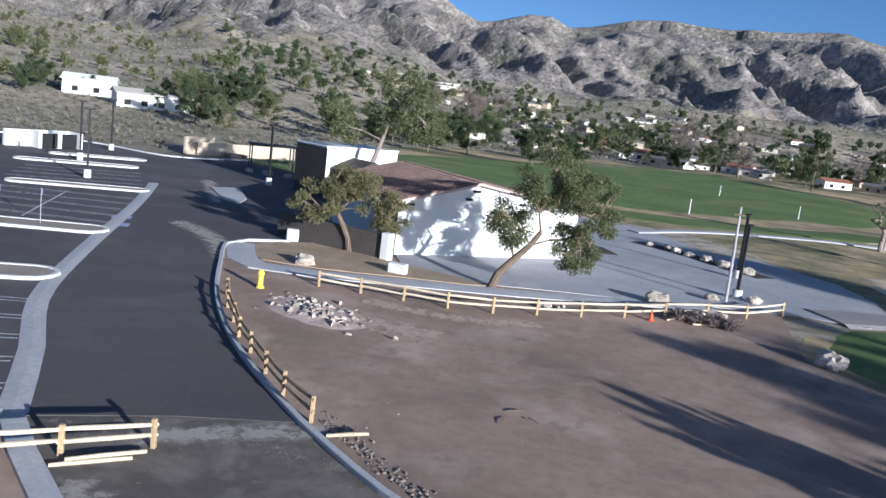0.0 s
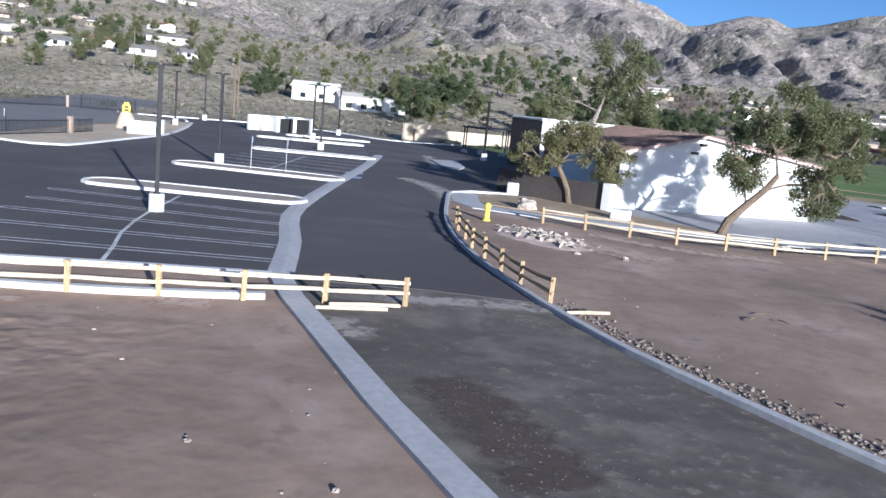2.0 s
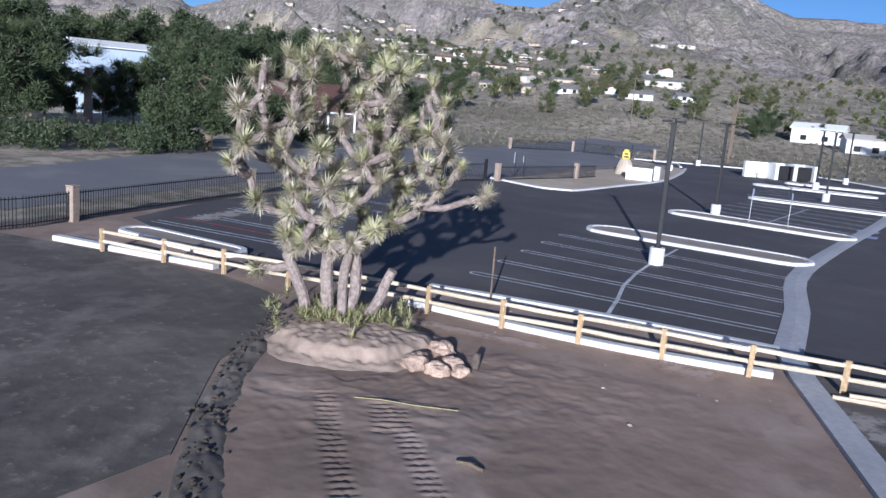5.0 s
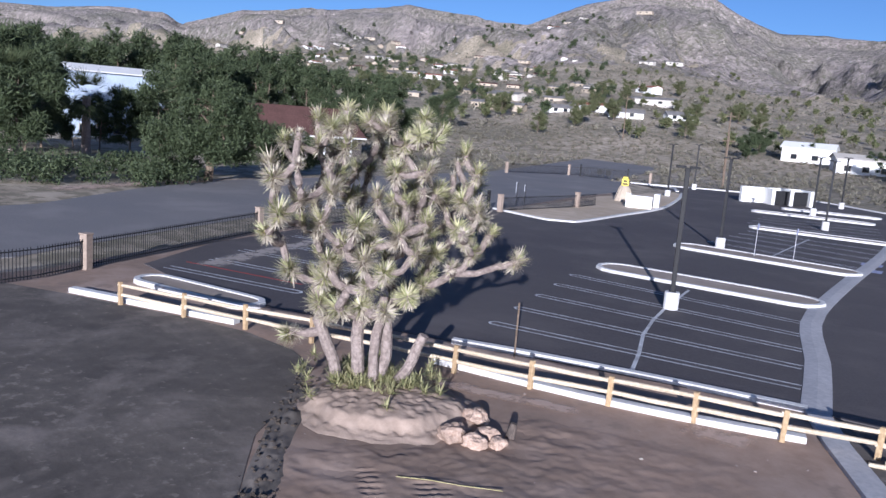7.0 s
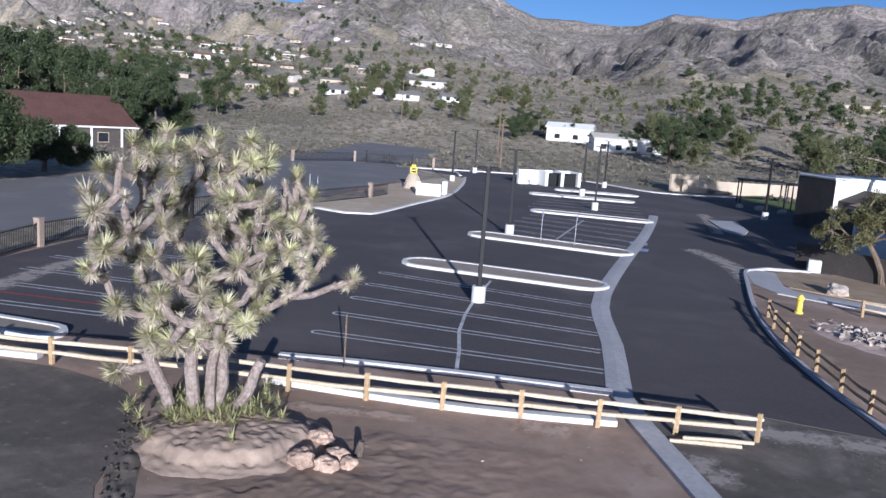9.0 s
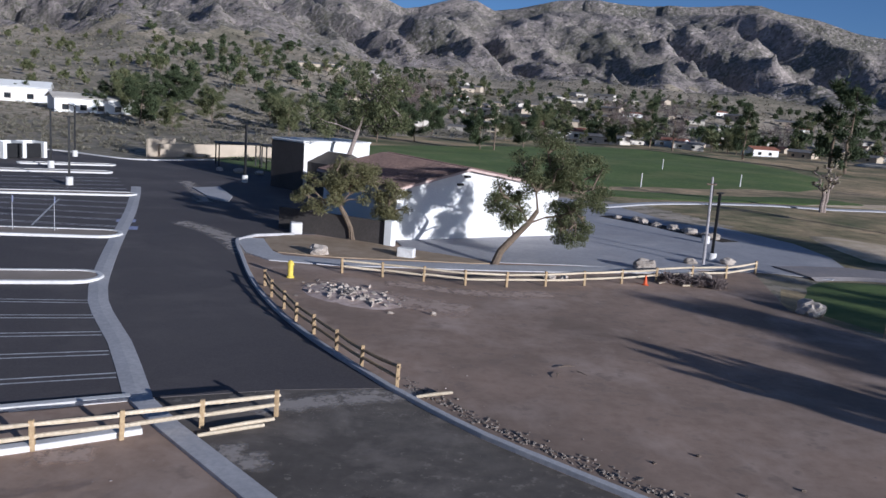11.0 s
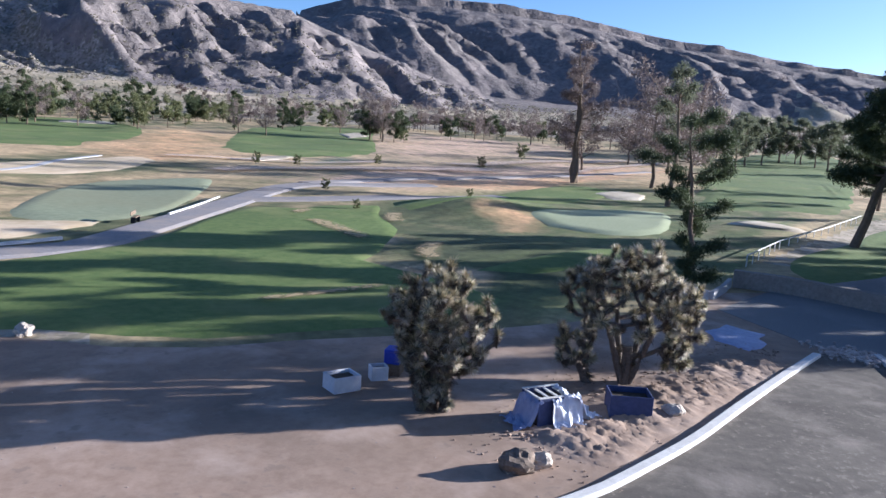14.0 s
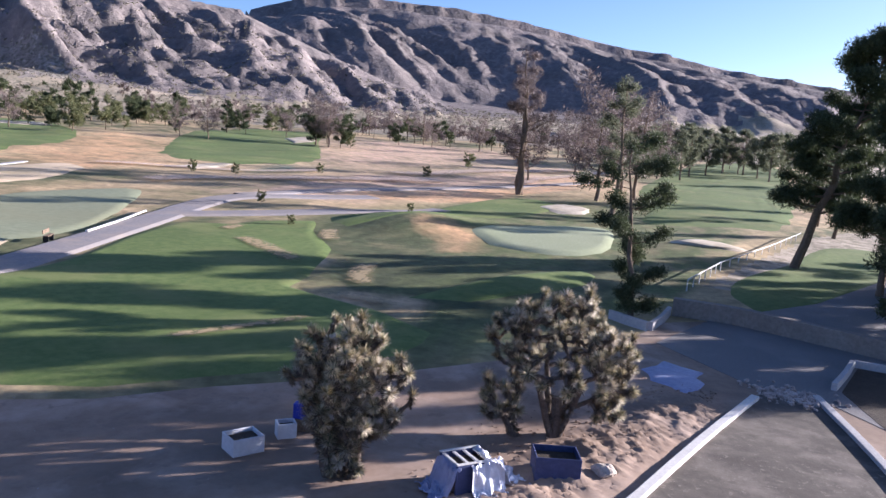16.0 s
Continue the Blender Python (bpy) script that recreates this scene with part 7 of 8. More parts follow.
rnd = random.Random(8)
grass_tufts("grass_tufts", [(mx - 0.1 + rnd.gauss(0, 0.8), my - 0.3 + rnd.gauss(0, 0.65), 0.42) for _ in range(110)], "dry yellow-green grass tufts on the mound", LEAF_GRASS, 0.27, 30)

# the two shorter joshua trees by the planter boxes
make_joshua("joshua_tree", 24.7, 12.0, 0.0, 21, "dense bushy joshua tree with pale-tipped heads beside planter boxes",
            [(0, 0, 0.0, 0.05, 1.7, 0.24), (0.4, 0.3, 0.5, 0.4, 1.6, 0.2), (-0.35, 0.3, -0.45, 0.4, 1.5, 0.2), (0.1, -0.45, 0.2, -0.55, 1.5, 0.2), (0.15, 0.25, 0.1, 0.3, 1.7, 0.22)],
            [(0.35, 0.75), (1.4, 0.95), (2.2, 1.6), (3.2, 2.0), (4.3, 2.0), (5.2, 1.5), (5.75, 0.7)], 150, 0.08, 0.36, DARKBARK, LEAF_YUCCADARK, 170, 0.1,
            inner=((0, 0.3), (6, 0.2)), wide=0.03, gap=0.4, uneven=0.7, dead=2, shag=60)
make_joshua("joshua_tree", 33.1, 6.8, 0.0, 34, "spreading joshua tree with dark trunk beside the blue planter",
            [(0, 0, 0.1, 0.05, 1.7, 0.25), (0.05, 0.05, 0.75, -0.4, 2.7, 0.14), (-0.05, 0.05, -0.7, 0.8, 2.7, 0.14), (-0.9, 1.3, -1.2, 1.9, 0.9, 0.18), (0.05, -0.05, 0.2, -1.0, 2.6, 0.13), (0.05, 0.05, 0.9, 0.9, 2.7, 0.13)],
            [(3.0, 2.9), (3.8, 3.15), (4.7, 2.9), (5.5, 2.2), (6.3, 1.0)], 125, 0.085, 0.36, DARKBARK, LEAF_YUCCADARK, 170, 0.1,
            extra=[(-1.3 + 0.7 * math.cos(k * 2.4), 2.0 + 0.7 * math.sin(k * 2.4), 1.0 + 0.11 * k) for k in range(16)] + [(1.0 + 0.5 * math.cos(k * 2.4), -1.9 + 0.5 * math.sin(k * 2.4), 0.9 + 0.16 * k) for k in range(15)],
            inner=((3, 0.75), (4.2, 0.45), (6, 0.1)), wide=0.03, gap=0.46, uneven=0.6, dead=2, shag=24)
SPOTS = [(25 + random.uniform(-3, 20), random.uniform(3.5, 10), 0.0) for k in range(700)]
scatter("clods", "scattered small clods and twigs round the planters", "clods", SPOTS, 0.05, DIRT, 0.8, 31)
make_joshua("joshua_tree", 40.3, 75.8, terrain(40.3, 75.8), 5, "single joshua tree standing on the golf course", [(0, 0, 0.1, 0, 2.4, 0.28)], [(2.6, 0.9), (3.4, 1.5), (4.4, 1.5), (5.0, 0.7)], 34, 0.11, 0.36, None, LEAF_YUCCADARK, 60, wide=0.035)
make_joshua("joshua_tree", 39.6, 91.5, terrain(39.6, 91.5), 6, "joshua tree with pale trunk on the golf course", [(0, 0, 0.1, 0, 2.2, 0.24), (0.3, 0, 0.5, 0.1, 2.6, 0.2)], [(2.6, 0.9), (3.6, 1.7), (4.8, 1.6), (5.6, 0.8)], 36, 0.11, 0.36, None, LEAF_YUCCADARK, 60, wide=0.035)

# trees by the hall
make_tree("tree", -9.0, 49.7, [(0, 0, -0.2), (-0.25, 0.1, 0.8), (-0.7, 0.15, 1.6), (-1.1, 0.1, 2.3)],
          [(-2.4, -0.2, 3.0, 1.7, 1.3, 26), (-0.6, 0.2, 4.3, 1.6, 1.2, 22), (1.0, 0.2, 3.6, 1.4, 1.2, 16), (2.3, 0.3, 2.6, 1.2, 1.3, 20)], 41, "leaning olive-green tree in the sandy bed", 21000, 0.062, LEAF_OLIVELIT, "trees by the hall", 0.26, clump=0.5)
make_tree("tree", 0.1, 45.2, [(0, 0, -0.2), (0.35, 0.05, 0.8), (1.1, 0.2, 1.7), (1.9, 0.3, 2.6), (2.4, 0.4, 3.4)],
          [(2.7, 0.5, 6.3, 2.1, 2.1, 44), (4.6, 0.7, 5.0, 1.9, 2.2, 40), (0.6, 0.2, 4.2, 1.4, 1.1, 18), (1.2, 0.3, 2.9, 0.9, 0.5, 6), (4.6, 0.6, 2.6, 1.5, 1.1, 20)], 42, "leaning green tree in front of the white hall", 34000, 0.062, LEAF_OLIVE, "trees by the hall", 0.27, clump=0.55)
make_tree("tree", -13.6, 74, [(0, 0, -0.2), (0.3, 0, 3), (1.2, 0, 6), (2.2, 0, 9)],
          [(2.6, 0, 10.2, 2.9, 2.4, 30), (-0.6, 0, 7.2, 2.8, 1.8, 24), (4.0, 0, 7.6, 2.2, 1.5, 18)], 43, "tall leaning grey-green gum tree behind the hall", 9000, 0.12, LEAF_OLIVE, "trees by the hall", 0.3, bark=PALEBARK, clump=0.8)

# pines of the course
PN = "tall dark green pine on the golf course"
make_pine("pine_tree", 59, -9.5, 0, 16, 4.2, 51, "big dark pine beside the service road", 26000, 0.17, 0.16, leaf=LEAF_DARK)
make_pine("pine_tree", 69, -10, 0, 17, 6.0, 57, PN, 20000, 0.19, 0.2, leaf=LEAF_DARK)
make_pine("pine_tree", 94.6, 0.9, 0, 26, 5.6, 53, PN, 110000, 0.15, 0.24, (0.03, -0.27), LEAF_DARK, density=2.3)
make_pine("pine_tree", 84, -6.8, 0, 18, 5.2, 73, "broad dark pine beside the service road", 70000, 0.15, 0.12, leaf=LEAF_DARK, density=1.7)
make_pine("pine_tree", 150, 0.5, 0, 15, 4.5, 54, PN, 12000, 0.2, 0.15)
make_pine("pine_tree", 57.6, 9.4, 0, 12.5, 3.3, 55, "slender dark pine with heavy lower clumps", 27000, 0.10, 0.05, (0.0, 0.06), LEAF_DARK, density=1.05, flat=1)
make_pine("pine_tree", 118, 27, 0, 21, 4.6, 58, "tall half-bare pine on the course", 9000, 0.16, 0.38, leaf=LEAF_PINE, density=0.9)
make_pine("pine_tree", 143, 51.5, -0.4, 27, 5.5, 56, "very tall thin pine with several leaning stems", 9000, 0.22, 0.3, stems=3, leaf=LEAF_BARE)
far_pine = make_pine("pine_tree", 185, 40, -0.3, 15, 5.0, 61, PN, 5000, 0.3, 0.2)
bare = make_pine("bare_tree", 175, 62, -0.3, 13, 5.5, 62, "bare winter tree with grey-pink twigs", 3600, 0.2, 0.22, leaf=LEAF_BARE, group="bare trees", flat=1)
round_tree = make_pine("tree", 230, 150, 0, 8, 4.2, 63, "round dark green valley tree", 9000, 0.2, 0.2, leaf=LEAF_DARK, group="valley trees", flat=1)
slim = make_pine("tree", 120, 300, 0, 13, 3.2, 64, "tall slim dark evergreen tree", 3400, 0.26, 0.1, leaf=LEAF_DARK, group="valley trees")
olive = make_pine("tree", 60, 290, 0, 8, 4.4, 65, "spreading grey-green valley tree", 3800, 0.26, 0.2, leaf=LEAF_OLIVE, group="valley trees", flat=1)


def put(tree, az, r, s=1.0, sz=None):
    x, y = r * math.sin(radians(az)), r * math.cos(radians(az))
    return copy_thing(tree, pose(x, y, terrain(x, y) - 0.1, 0, 0, random.uniform(0, 360)) @ Matrix.Diagonal((s, s, (sz or s), 1)))


def woods(name, label, count, seed, az0, az1, r0, r1, h0, h1, leaf, leaves=260, size=0.5, round_=0.5):
    """A belt of many far trees: trunks and clumped crowns, joined."""
    g = random.Random(seed)
    clumps, bm = [], bmesh.new()
    for k in range(count):
        az, r = g.uniform(az0, az1), g.uniform(r0, r1)
        x, y = r * math.sin(radians(az)), r * math.cos(radians(az))
        if r < 500 and inside(x, y, CLEAR):
            continue
        z, h = terrain(x, y), g.uniform(h0, h1)
        tube(bm, [(x, y, z - 0.3), (x + g.uniform(-0.3, 0.3), y, z + h * 0.75)], [h * 0.022, h * 0.008], 5)
        for c in range(6):
            a, q = g.uniform(0, math.tau), g.uniform(0.1, 1) * round_ * h * 0.42
            clumps.append((x + q * math.cos(a), y + q * math.sin(a), z + h * g.uniform(0.35, 0.92), h * 0.2 * g.uniform(0.6, 1.2)))
    ob = leaf_cloud(name, clumps, count * leaves, size, leaf, None, seed, 2.4, 0.2, 0.6)
    part("trunks", bm, BARK, ob)
    return tagged(ob, label, "trees", kind="stuff")


CLEAR = [(-30, 100), (60, 100), (72, 168), (70, 230), (40, 245), (0, 200), (-30, 155)]
rnd = random.Random(17)
for az, r, s in ((80.5, 250, 1.0), (82, 300, 1.1), (84.3, 330, 1.15), (86, 290, 1.1), (83, 340, 1.2), (81, 280, 1.1), (86.5, 360, 1.2), (79, 250, 1), (88, 330, 1.2), (89.5, 260, 1.1), (78.3, 300, 1.1), (90.5, 180, 1.0), (85.2, 310, 1.0), (91, 130, 1.0)):
    put(far_pine, az, r, s)
for az, r, s in ((75.6, 150, 1.55), (77, 175, 1.5), (76.3, 200, 1.5), (78, 160, 1.4), (73.5, 230, 1.1), (69, 300, 1.0), (66.5, 330, 1.0), (62.5, 360, 1.1), (60, 420, 1.1), (61.3, 400, 1.1), (58.6, 430, 1.2), (72, 340, 1.0), (74.3, 270, 1.1)):
    put(bare, az, r, s)
for k in range(34):
    put(rnd.choice((round_tree, bare, bare, olive)), rnd.uniform(44, 80), rnd.uniform(260, 520), rnd.uniform(0.6, 1.2))
for k in range(52):
    put(rnd.choice((round_tree, olive, olive, bare, slim)), rnd.uniform(-8, 46), rnd.uniform(255, 390), rnd.uniform(0.7, 1.25))
for k in range(34):
    put(rnd.choice((round_tree, olive, round_tree)), rnd.uniform(-24, 4), rnd.uniform(165, 260), rnd.uniform(0.6, 1.1))
for az, r, s in ((23.8, 215, 1.75), (24.6, 213, 1.6), (28, 260, 1.2), (39.3, 300, 1.25), (45.8, 300, 1.1), (49, 330, 1.0), (18.5, 240, 1.2), (33, 260, 1.0)):
    put(slim, az, r, s)
for x, y, k in ((107, 98, 0.22), (113, 93.5, 0.2), (133, 89.5, 0.2), (84.5, 64.5, 0.16), (190, 84, 0.4), (73, 51, 0.12), (91, 46, 0.12), (236, 150, 0.5), (150, 75, 0.25)):
    put(olive, math.degrees(math.atan2(x, y)), math.hypot(x, y), k, k * 1.2)

make_pine("pine_tree", 78, -17, 0, 15, 6, 71, "dark pine beside the service road", 12000, 0.22, 0.2)
# low pines, mostly out of view, added to shade the service road and lawn
for k, (px, py, ph) in enumerate(((80, -23, 10), (90, -21, 11), (100, -19, 11), (110, -15, 13), (73, -25, 9), (86, -15, 8))):
    make_pine("pine_tree", px, py, 0, ph, 4.6, 80 + k, "low dark pine added to shade the service road", 12000, 0.24, 0.1, leaf=LEAF_DARK, density=1.2)
make_pine("pine_tree", 66, -17, 0, 16, 5.5, 72, "dark pine beside the service road", 12000, 0.22, 0.2)

# dense trees across the road: a broad dark one at the kerb, taller ones behind
make_tree("tree", -68.5, 24.2, [(0, 0, -0.2), (0.1, 0.1, 1.2), (-0.2, 0.3, 2.4), (0.2, 0.4, 4.2), (0, 0.2, 6)],
          [(0.0, 0.5, 5.6, 3.4, 2.5, 52), (-1.3, -2.6, 3.7, 2.6, 2.0, 30), (1.2, 3.4, 3.6, 2.6, 2.0, 30), (0.5, 0.4, 3.2, 4.0, 1.5, 36)], 46, "broad dark evergreen tree at the edge of the road", 60000, 0.11, LEAF_DARK, "trees across the road", 0.4, clump=1.0)
make_tree("tree", -76.5, 34.5, [(0, 0, -0.2), (0, 0.1, 1.2), (0.1, 0.1, 2.4), (0, 0.2, 3.4)],
          [(0.0, 0.3, 2.9, 2.4, 1.7, 26), (0.8, 2.4, 2.2, 1.6, 1.4, 14)], 47, "low dark round shrub-like tree beside the dark house", 18000, 0.11, LEAF_DARK, "trees across the road", 0.25, clump=0.8)
for az, r, s in ((-71.3, 128, 1.35), (-69.3, 135, 1.4), (-61, 130, 1.0), (-59, 138, 1.15), (-57, 150, 1.0), (-62, 175, 1.5), (-64, 185, 1.6), (-73, 175, 1.8), (-77.5, 185, 1.9), (-82, 150, 1.7), (-80.5, 170, 1.8), (-75, 180, 1.9), (-71, 165, 1.9),
                 (-85, 100, 1.5), (-80.4, 104, 0.8), (-78.6, 106, 0.62), (-77, 104, 0.68), (-75.2, 104, 0.78), (-73.4, 100, 0.95), (-81.2, 110, 1.2), (-81.5, 84, 1.0), (-83, 92, 1.3), (-67, 190, 1.8), (-65, 215, 1.8), (-69.5, 200, 1.9), (-62.5, 205, 1.5), (-58, 195, 1.4), (-54, 215, 1.1)):
    put(round_tree, az, r, s, s * 1.05)
for az, r, s in ((-78.6, 160, 1.15), (-75.6, 168, 1.25), (-72.2, 150, 1.2), (-70.6, 172, 1.3), (-66.2, 168, 1.1), (-63.6, 160, 1.0), (-80.5, 190, 1.3)):
    put(slim, az, r, s)
for k in range(16):
    put(rnd.choice((far_pine, far_pine, bare)), rnd.uniform(77, 89), rnd.uniform(280, 440), rnd.uniform(0.9, 1.35))
for k in range(60):
    put(rnd.choice((round_tree, olive, olive)), rnd.uniform(-82, -32), rnd.uniform(230, 420), rnd.uniform(0.45, 0.95))
woods("far_trees", "dark green garden trees between the hillside houses", 420, 101, -84, -42, 280, 900, 3.0, 6.5, LEAF_DARK, 150, 0.55, 0.9)
woods("far_trees", "grey-green desert trees across the slope", 260, 102, -70, -20, 230, 700, 2.5, 5.0, LEAF_OLIVE, 150, 0.5, 0.9)
woods("far_trees", "dark green trees round the valley houses", 330, 103, -22, 40, 300, 620, 3.5, 8.0, LEAF_DARK, 200, 0.55, 0.8)
woods("far_trees", "grey-green trees round the valley houses", 200, 104, -22, 46, 280, 560, 3.5, 8.0, LEAF_OLIVE, 200, 0.5, 0.8)
woods("far_trees", "belt of bare pinkish winter trees beyond the course", 240, 105, 42, 86, 380, 660, 4.0, 9.5, LEAF_BARE, 220, 0.45, 0.8)
woods("far_trees", "belt of dark evergreens beyond the course", 80, 106, 40, 90, 330, 620, 3.5, 10.0, LEAF_DARK, 240, 0.45, 0.6)


def make_palm(x, y, h, seed, size=1.5):
    rnd = random.Random(seed)
    T = empty("palm_tree", x, y, 0, label="stout fan palm with a shaggy trunk", category="palm tree", group="palms")
    bm = bmesh.new()
    tube(bm, [(0, 0, -0.2), (0.05, 0, h * 0.5), (0, 0.05, h)], [0.5, 0.42, 0.4], 10)
    part("trunk", bm, PALEBARK, T)
    P, F = [], []
    for k in range(90):
        a, e = rnd.uniform(0, math.tau), rnd.uniform(-0.9, 1.2)
        d = Vector((math.cos(a) * math.cos(e), math.sin(a) * math.cos(e), math.sin(e)))
        b = Vector((0, 0, h)) + d * size * rnd.uniform(0.8, 1.4)
        s = d.cross(Vector((0, 0, 1))).normalized()
        u = s.cross(d)
        for j in range(9):
            t = (j - 4) / 4
            tip = b + size * (d * (1.1 * (1 - 0.25 * t * t)) + s * t * 0.95 - Vector((0, 0, 0.35 * abs(t))))
            i = len(P)
            P += [tuple(b - s * 0.05 + s * t * 0.1), tuple(b + s * 0.05 + s * t * 0.1), tuple(tip)]
            F.append((i, i + 1, i + 2))
    data_part("fronds", P, F, LEAF_PALM, T)
    return T


brush = [(9.9 + random.uniform(0, 3.2), 42.6 + random.uniform(0, 1.5), 0.15 + random.uniform(0, 0.2), random.uniform(0.25, 0.5)) for _ in range(16)]
tagged(leaf_cloud("brush_pile", brush, 2600, 0.07, LEAF_BARE, None, 91, 3.5), "dark heap of dry brush by the rail fence", "brush", kind="stuff")
make_palm(-91.5, 19.6, 6.2, 1)
make_palm(-86.5, 12.0, 7.0, 2, 1.9)
make_palm(-92, 9.0, 7.6, 4, 1.9)


# ---- scrub on the desert floor and slopes ----
def scrub(name, label, count, seed, az0, az1, r0, r1, size, per=9, material=None, avoid=True, wide=0.5):
    g = random.Random(seed)
    P, F = [], []
    done = 0
    while done < count:
        az = g.uniform(az0, az1)
        r = math.sqrt(g.uniform(r0 * r0, r1 * r1))
        x, y = r * math.sin(radians(az)), r * math.cos(radians(az))
        done += 1
        if avoid and (inside(x, y, GOLF) or inside(x, y, ROADS) or inside(x, y, LOT)):
            continue
        z = terrain(x, y)
        s = size * g.uniform(0.5, 1.4)
        for k in range(per):
            a = g.uniform(0, math.tau)
            d = Vector((math.cos(a), math.sin(a), g.uniform(0.2, 1.3))).normalized() * g.uniform(0.45, 0.85)
            t = Vector((-d.y, d.x, g.uniform(-0.3, 0.3))) * s * wide
            c = Vector((x, y, z - 0.05)) + Vector((d.x, d.y, g.uniform(0, 0.7))) * s * 0.45
            i = len(P)
            P += [tuple(c - t), tuple(c + t), tuple(c + d * s)]
            F.append((i, i + 1, i + 2))
    return tagged(data_part(name, P, F, material or LEAF_SCRUB), label, "scrub", kind="stuff")


ROADS = [(-30, -30), (-36, -4), (-48.2, 20), (-62, 55), (-80, 92), (-105, 130), (-125, 130), (-100, 92), (-76, 46), (-69.5, 26.5), (-54.2, 8.3), (-42, -30)]
LOT = [(-34, -40), (60, -40), (60, 50), (26, 62), (10, 90), (-34, 102), (-62, 98), (-84, 74), (-48, 36), (-42, 17)]
scrub("desert_scrub", "low grey-brown desert scrub", 6500, 1, -62, 2, 95, 260, 0.8, 22, wide=0.2)
scrub("desert_scrub", "sparse grey-green scrub on the slopes", 15000, 2, -100, 32, 240, 800, 1.8, 5)
scrub("desert_scrub", "sparse grey-green scrub on the far slopes", 9000, 3, 30, 95, 400, 1100, 2.6, 5)
g4 = random.Random(44)
low = []
for k in range(150):
    az, r = g4.uniform(-92, -71), g4.uniform(66, 82)
    x, y = r * math.sin(radians(az)), r * math.cos(radians(az))
    if not inside(x, y, ROADS):
        low.append((x, y, g4.uniform(0.4, 1.2), g4.uniform(0.8, 1.5)))
tagged(leaf_cloud("shrubs", low, 26000, 0.13, LEAF_DARK, None, 45, 2.2), "dark low shrubs across the road", "shrubs", kind="stuff")

# ---- far houses ----
PALEHOUSE = surface("weathered_pale_stucco", (0.50, 0.46, 0.41), (0.62, 0.57, 0.51), 8, 0.4, 0.9, 0.2, 0.01, (0.40, 0.36, 0.31))
def far_house(az, r, w, d, h, rz, wall_m, roof_m, label, rise=1.1, name="house", windows=2):
    x, y = r * math.sin(radians(az)), r * math.cos(radians(az))
    ops = [("window", w * (k + 0.6) / (windows + 0.4) - 0.7, 0.9, w * (k + 0.6) / (windows + 0.4) + 0.7, 2.1) for k in range(windows)]
    return gable_house(name, x, y, terrain(x, y) - 0.2, rz - az, w, d, h, rise, wall_m, roof_m, label, 0.5, ops, False, True)


far_house(-27.9, 205, 17, 8, 3.6, 10, STUCCO, PALEHOUSE, "long white house with low pale roof", 1.0, windows=4)
far_house(-31.2, 225, 12, 8, 3.8, -10, STUCCO, STUCCO, "white two-part house among shrubs", 1.3)
for az, r, w in ((-42.5, 290, 12), (-46.5, 300, 9), (-38.5, 300, 9)):
    far_house(az, r, w, 6, 2.3, rnd.uniform(-20, 20), STUCCO, ROOFGREY, "low white house beyond the scrub")
for az, r, k in ((-33.2, 214, 0.7), (-29.6, 226, 0.55), (-32.6, 232, 0.8), (-25.6, 208, 0.6), (-24.6, 214, 0.8)):
    put(round_tree, az, r, k)
hn = far_house(0, 300, 12, 8, 3.0, 10, TANSTUCCO, ROOFGREY, "small tan valley house")
hw = far_house(6, 310, 11, 8, 3.2, -5, STUCCO, REDTRIM, "small white valley house with red roof")
hg = far_house(10, 320, 13, 8, 3.0, 15, PALEHOUSE, ROOFGREY, "small pale valley house with grey roof")
hd = far_house(3, 330, 12, 8, 3.0, 5, TANSTUCCO, ROOFDARK, "small tan valley house with dark roof")
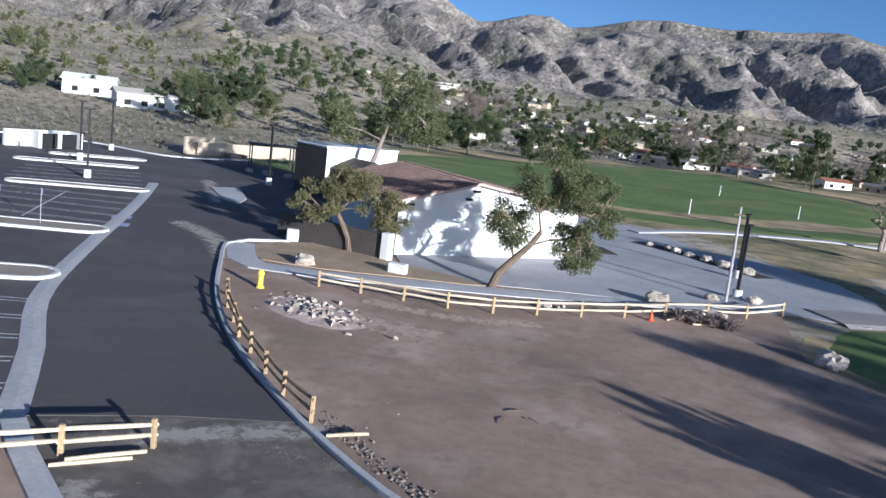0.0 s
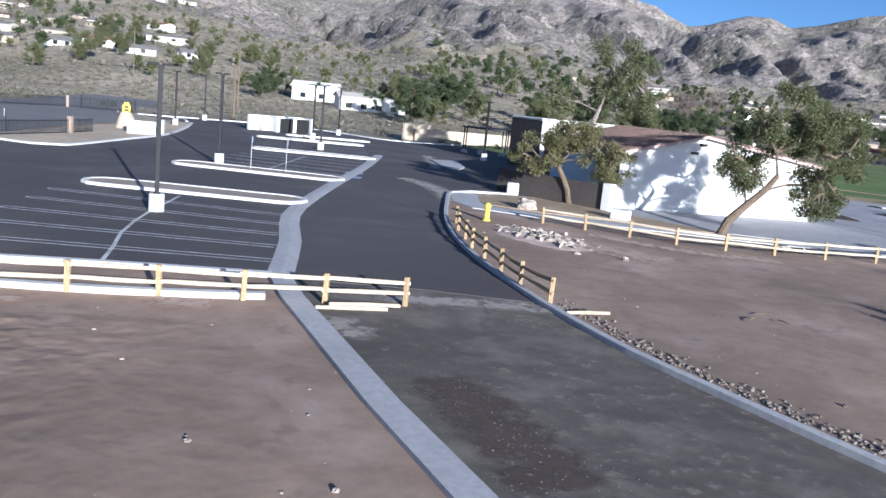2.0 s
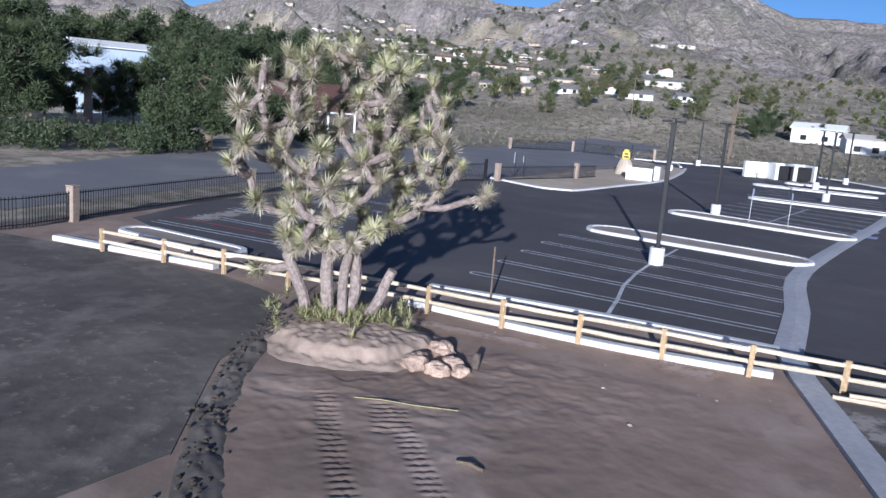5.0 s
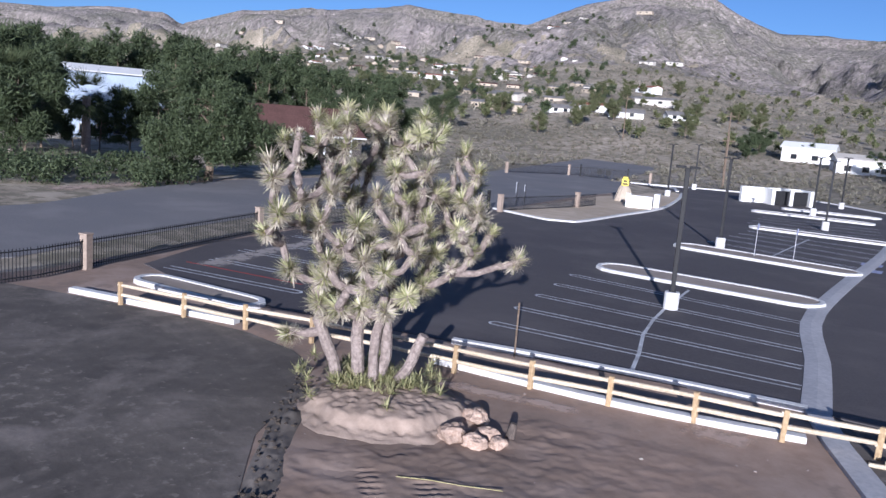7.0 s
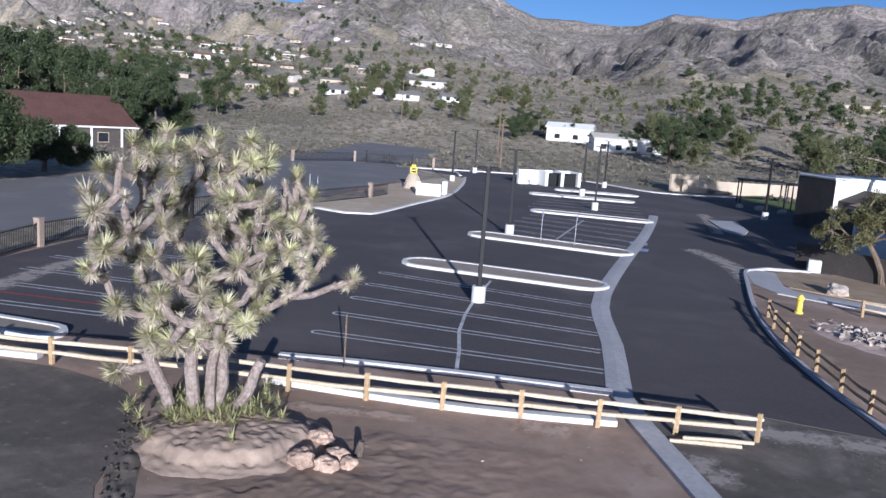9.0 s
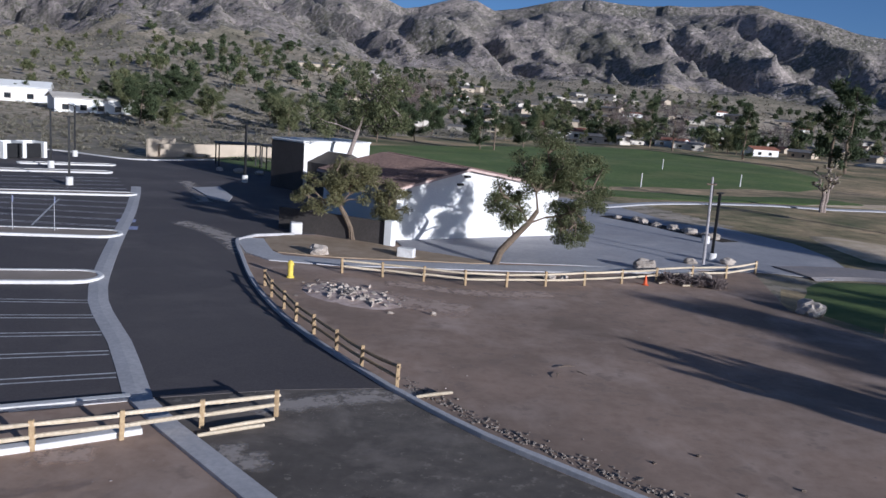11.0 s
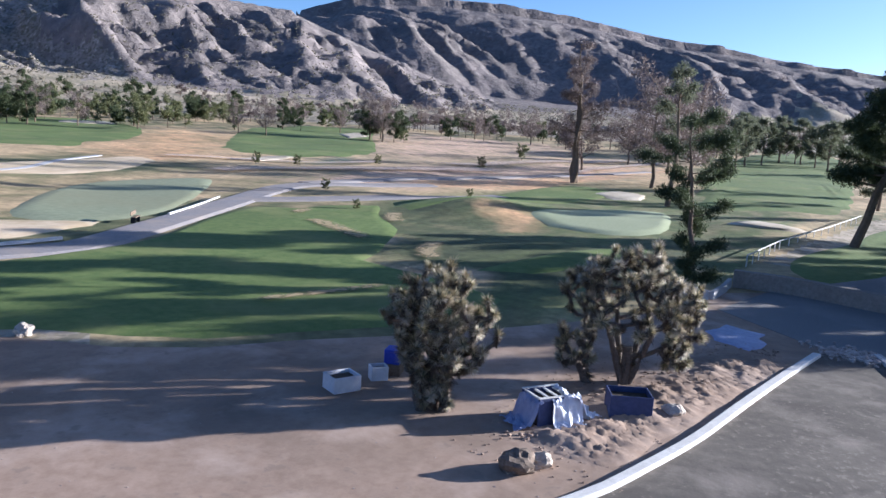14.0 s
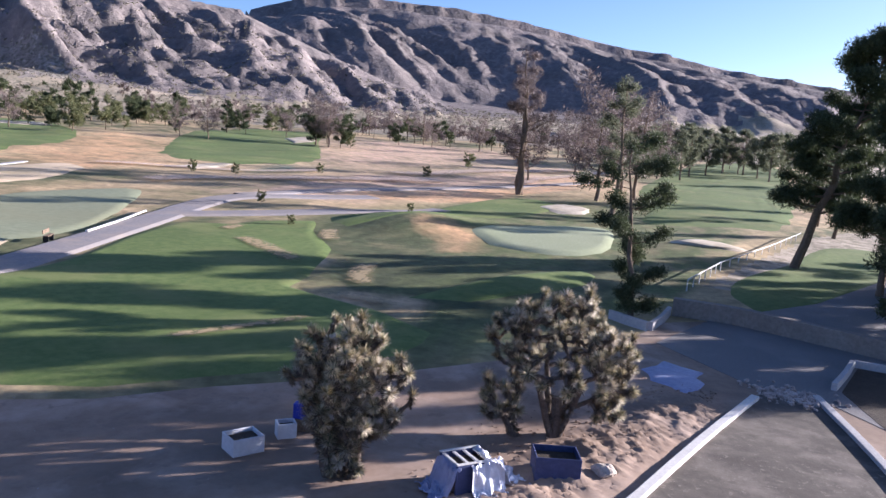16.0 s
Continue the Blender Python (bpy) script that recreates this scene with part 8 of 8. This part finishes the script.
for h in (hn, hw, hg, hd):
    h["group"] = "valley houses"
for k in range(290):
    az = rnd.choice((rnd.uniform(-82, -40), rnd.gauss(-57, 7), rnd.uniform(-14, 32)))
    r = rnd.uniform(280, 880) if az < -30 else rnd.uniform(285, 560)
    x, y = r * math.sin(radians(az)), r * math.cos(radians(az))
    sc = rnd.uniform(0.5, 0.8)
    copy_thing(rnd.choice((hn, hg, hw, hg, hd, hn)), pose(x, y, terrain(x, y) - 0.2, 0, 0, -az + rnd.uniform(-60, 60)) @ Matrix.Diagonal((sc * rnd.uniform(0.9, 1.7), sc, sc, 1)))
for az, r in ((54, 620), (55.2, 640), (71, 700), (73, 760), (30, 480)):
    x, y = r * math.sin(radians(az)), r * math.cos(radians(az))
    copy_thing(hg, pose(x, y, terrain(x, y) - 0.2, 0, 0, -az + rnd.uniform(-20, 20)))
# buildings across the road
# dark stucco here paints the shade on the walls under the eave
dh = far_house(-70.8, 114, 24, 15, 3.1, 14, DARKSTUCCO, ROOFDARK, "long low house with a brown-red roof, wall shade painted dark", 3.7, windows=4)
bm = bmesh.new()
box(bm, -0.5, -0.56, 2.78, 24.5, -0.5, 3.0, 0.01)
part("fascia", bm, STUCCO, dh, "thin white eave board")
for k in range(6):
    bm = bmesh.new()
    box(bm, 1 + k * 4.2, -0.4, -0.5, 1.25 + k * 4.2, -0.15, 2.9, 0.01)
    part("porch_post", bm, STUCCO, dh, "white porch post")
far_house(-78.4, 128, 13, 9, 9.6, 14, surface("pale_blue_stucco", (0.40, 0.47, 0.57), (0.5, 0.57, 0.67), 6, 0.3, 0.85, 0.1, 0.01), STUCCO, "tall pale blue-white building above the trees", 0.9, windows=5)
# back wall, shade frames and low structures beyond the drive
for ax, ay, bx, by, h in ((-41, 100, -24, 118, 1.6), (-42, 98.5, -40.5, 104, 2.2)):
    kerb("boundary_wall", [(ax, ay, 0), ((ax + bx) / 2, (ay + by) / 2, 0), (bx, by, 0)], 0.3, h, TANSTUCCO, "tan block boundary wall")
for r in roofs:
    tile_field(r, roofs.index(r))
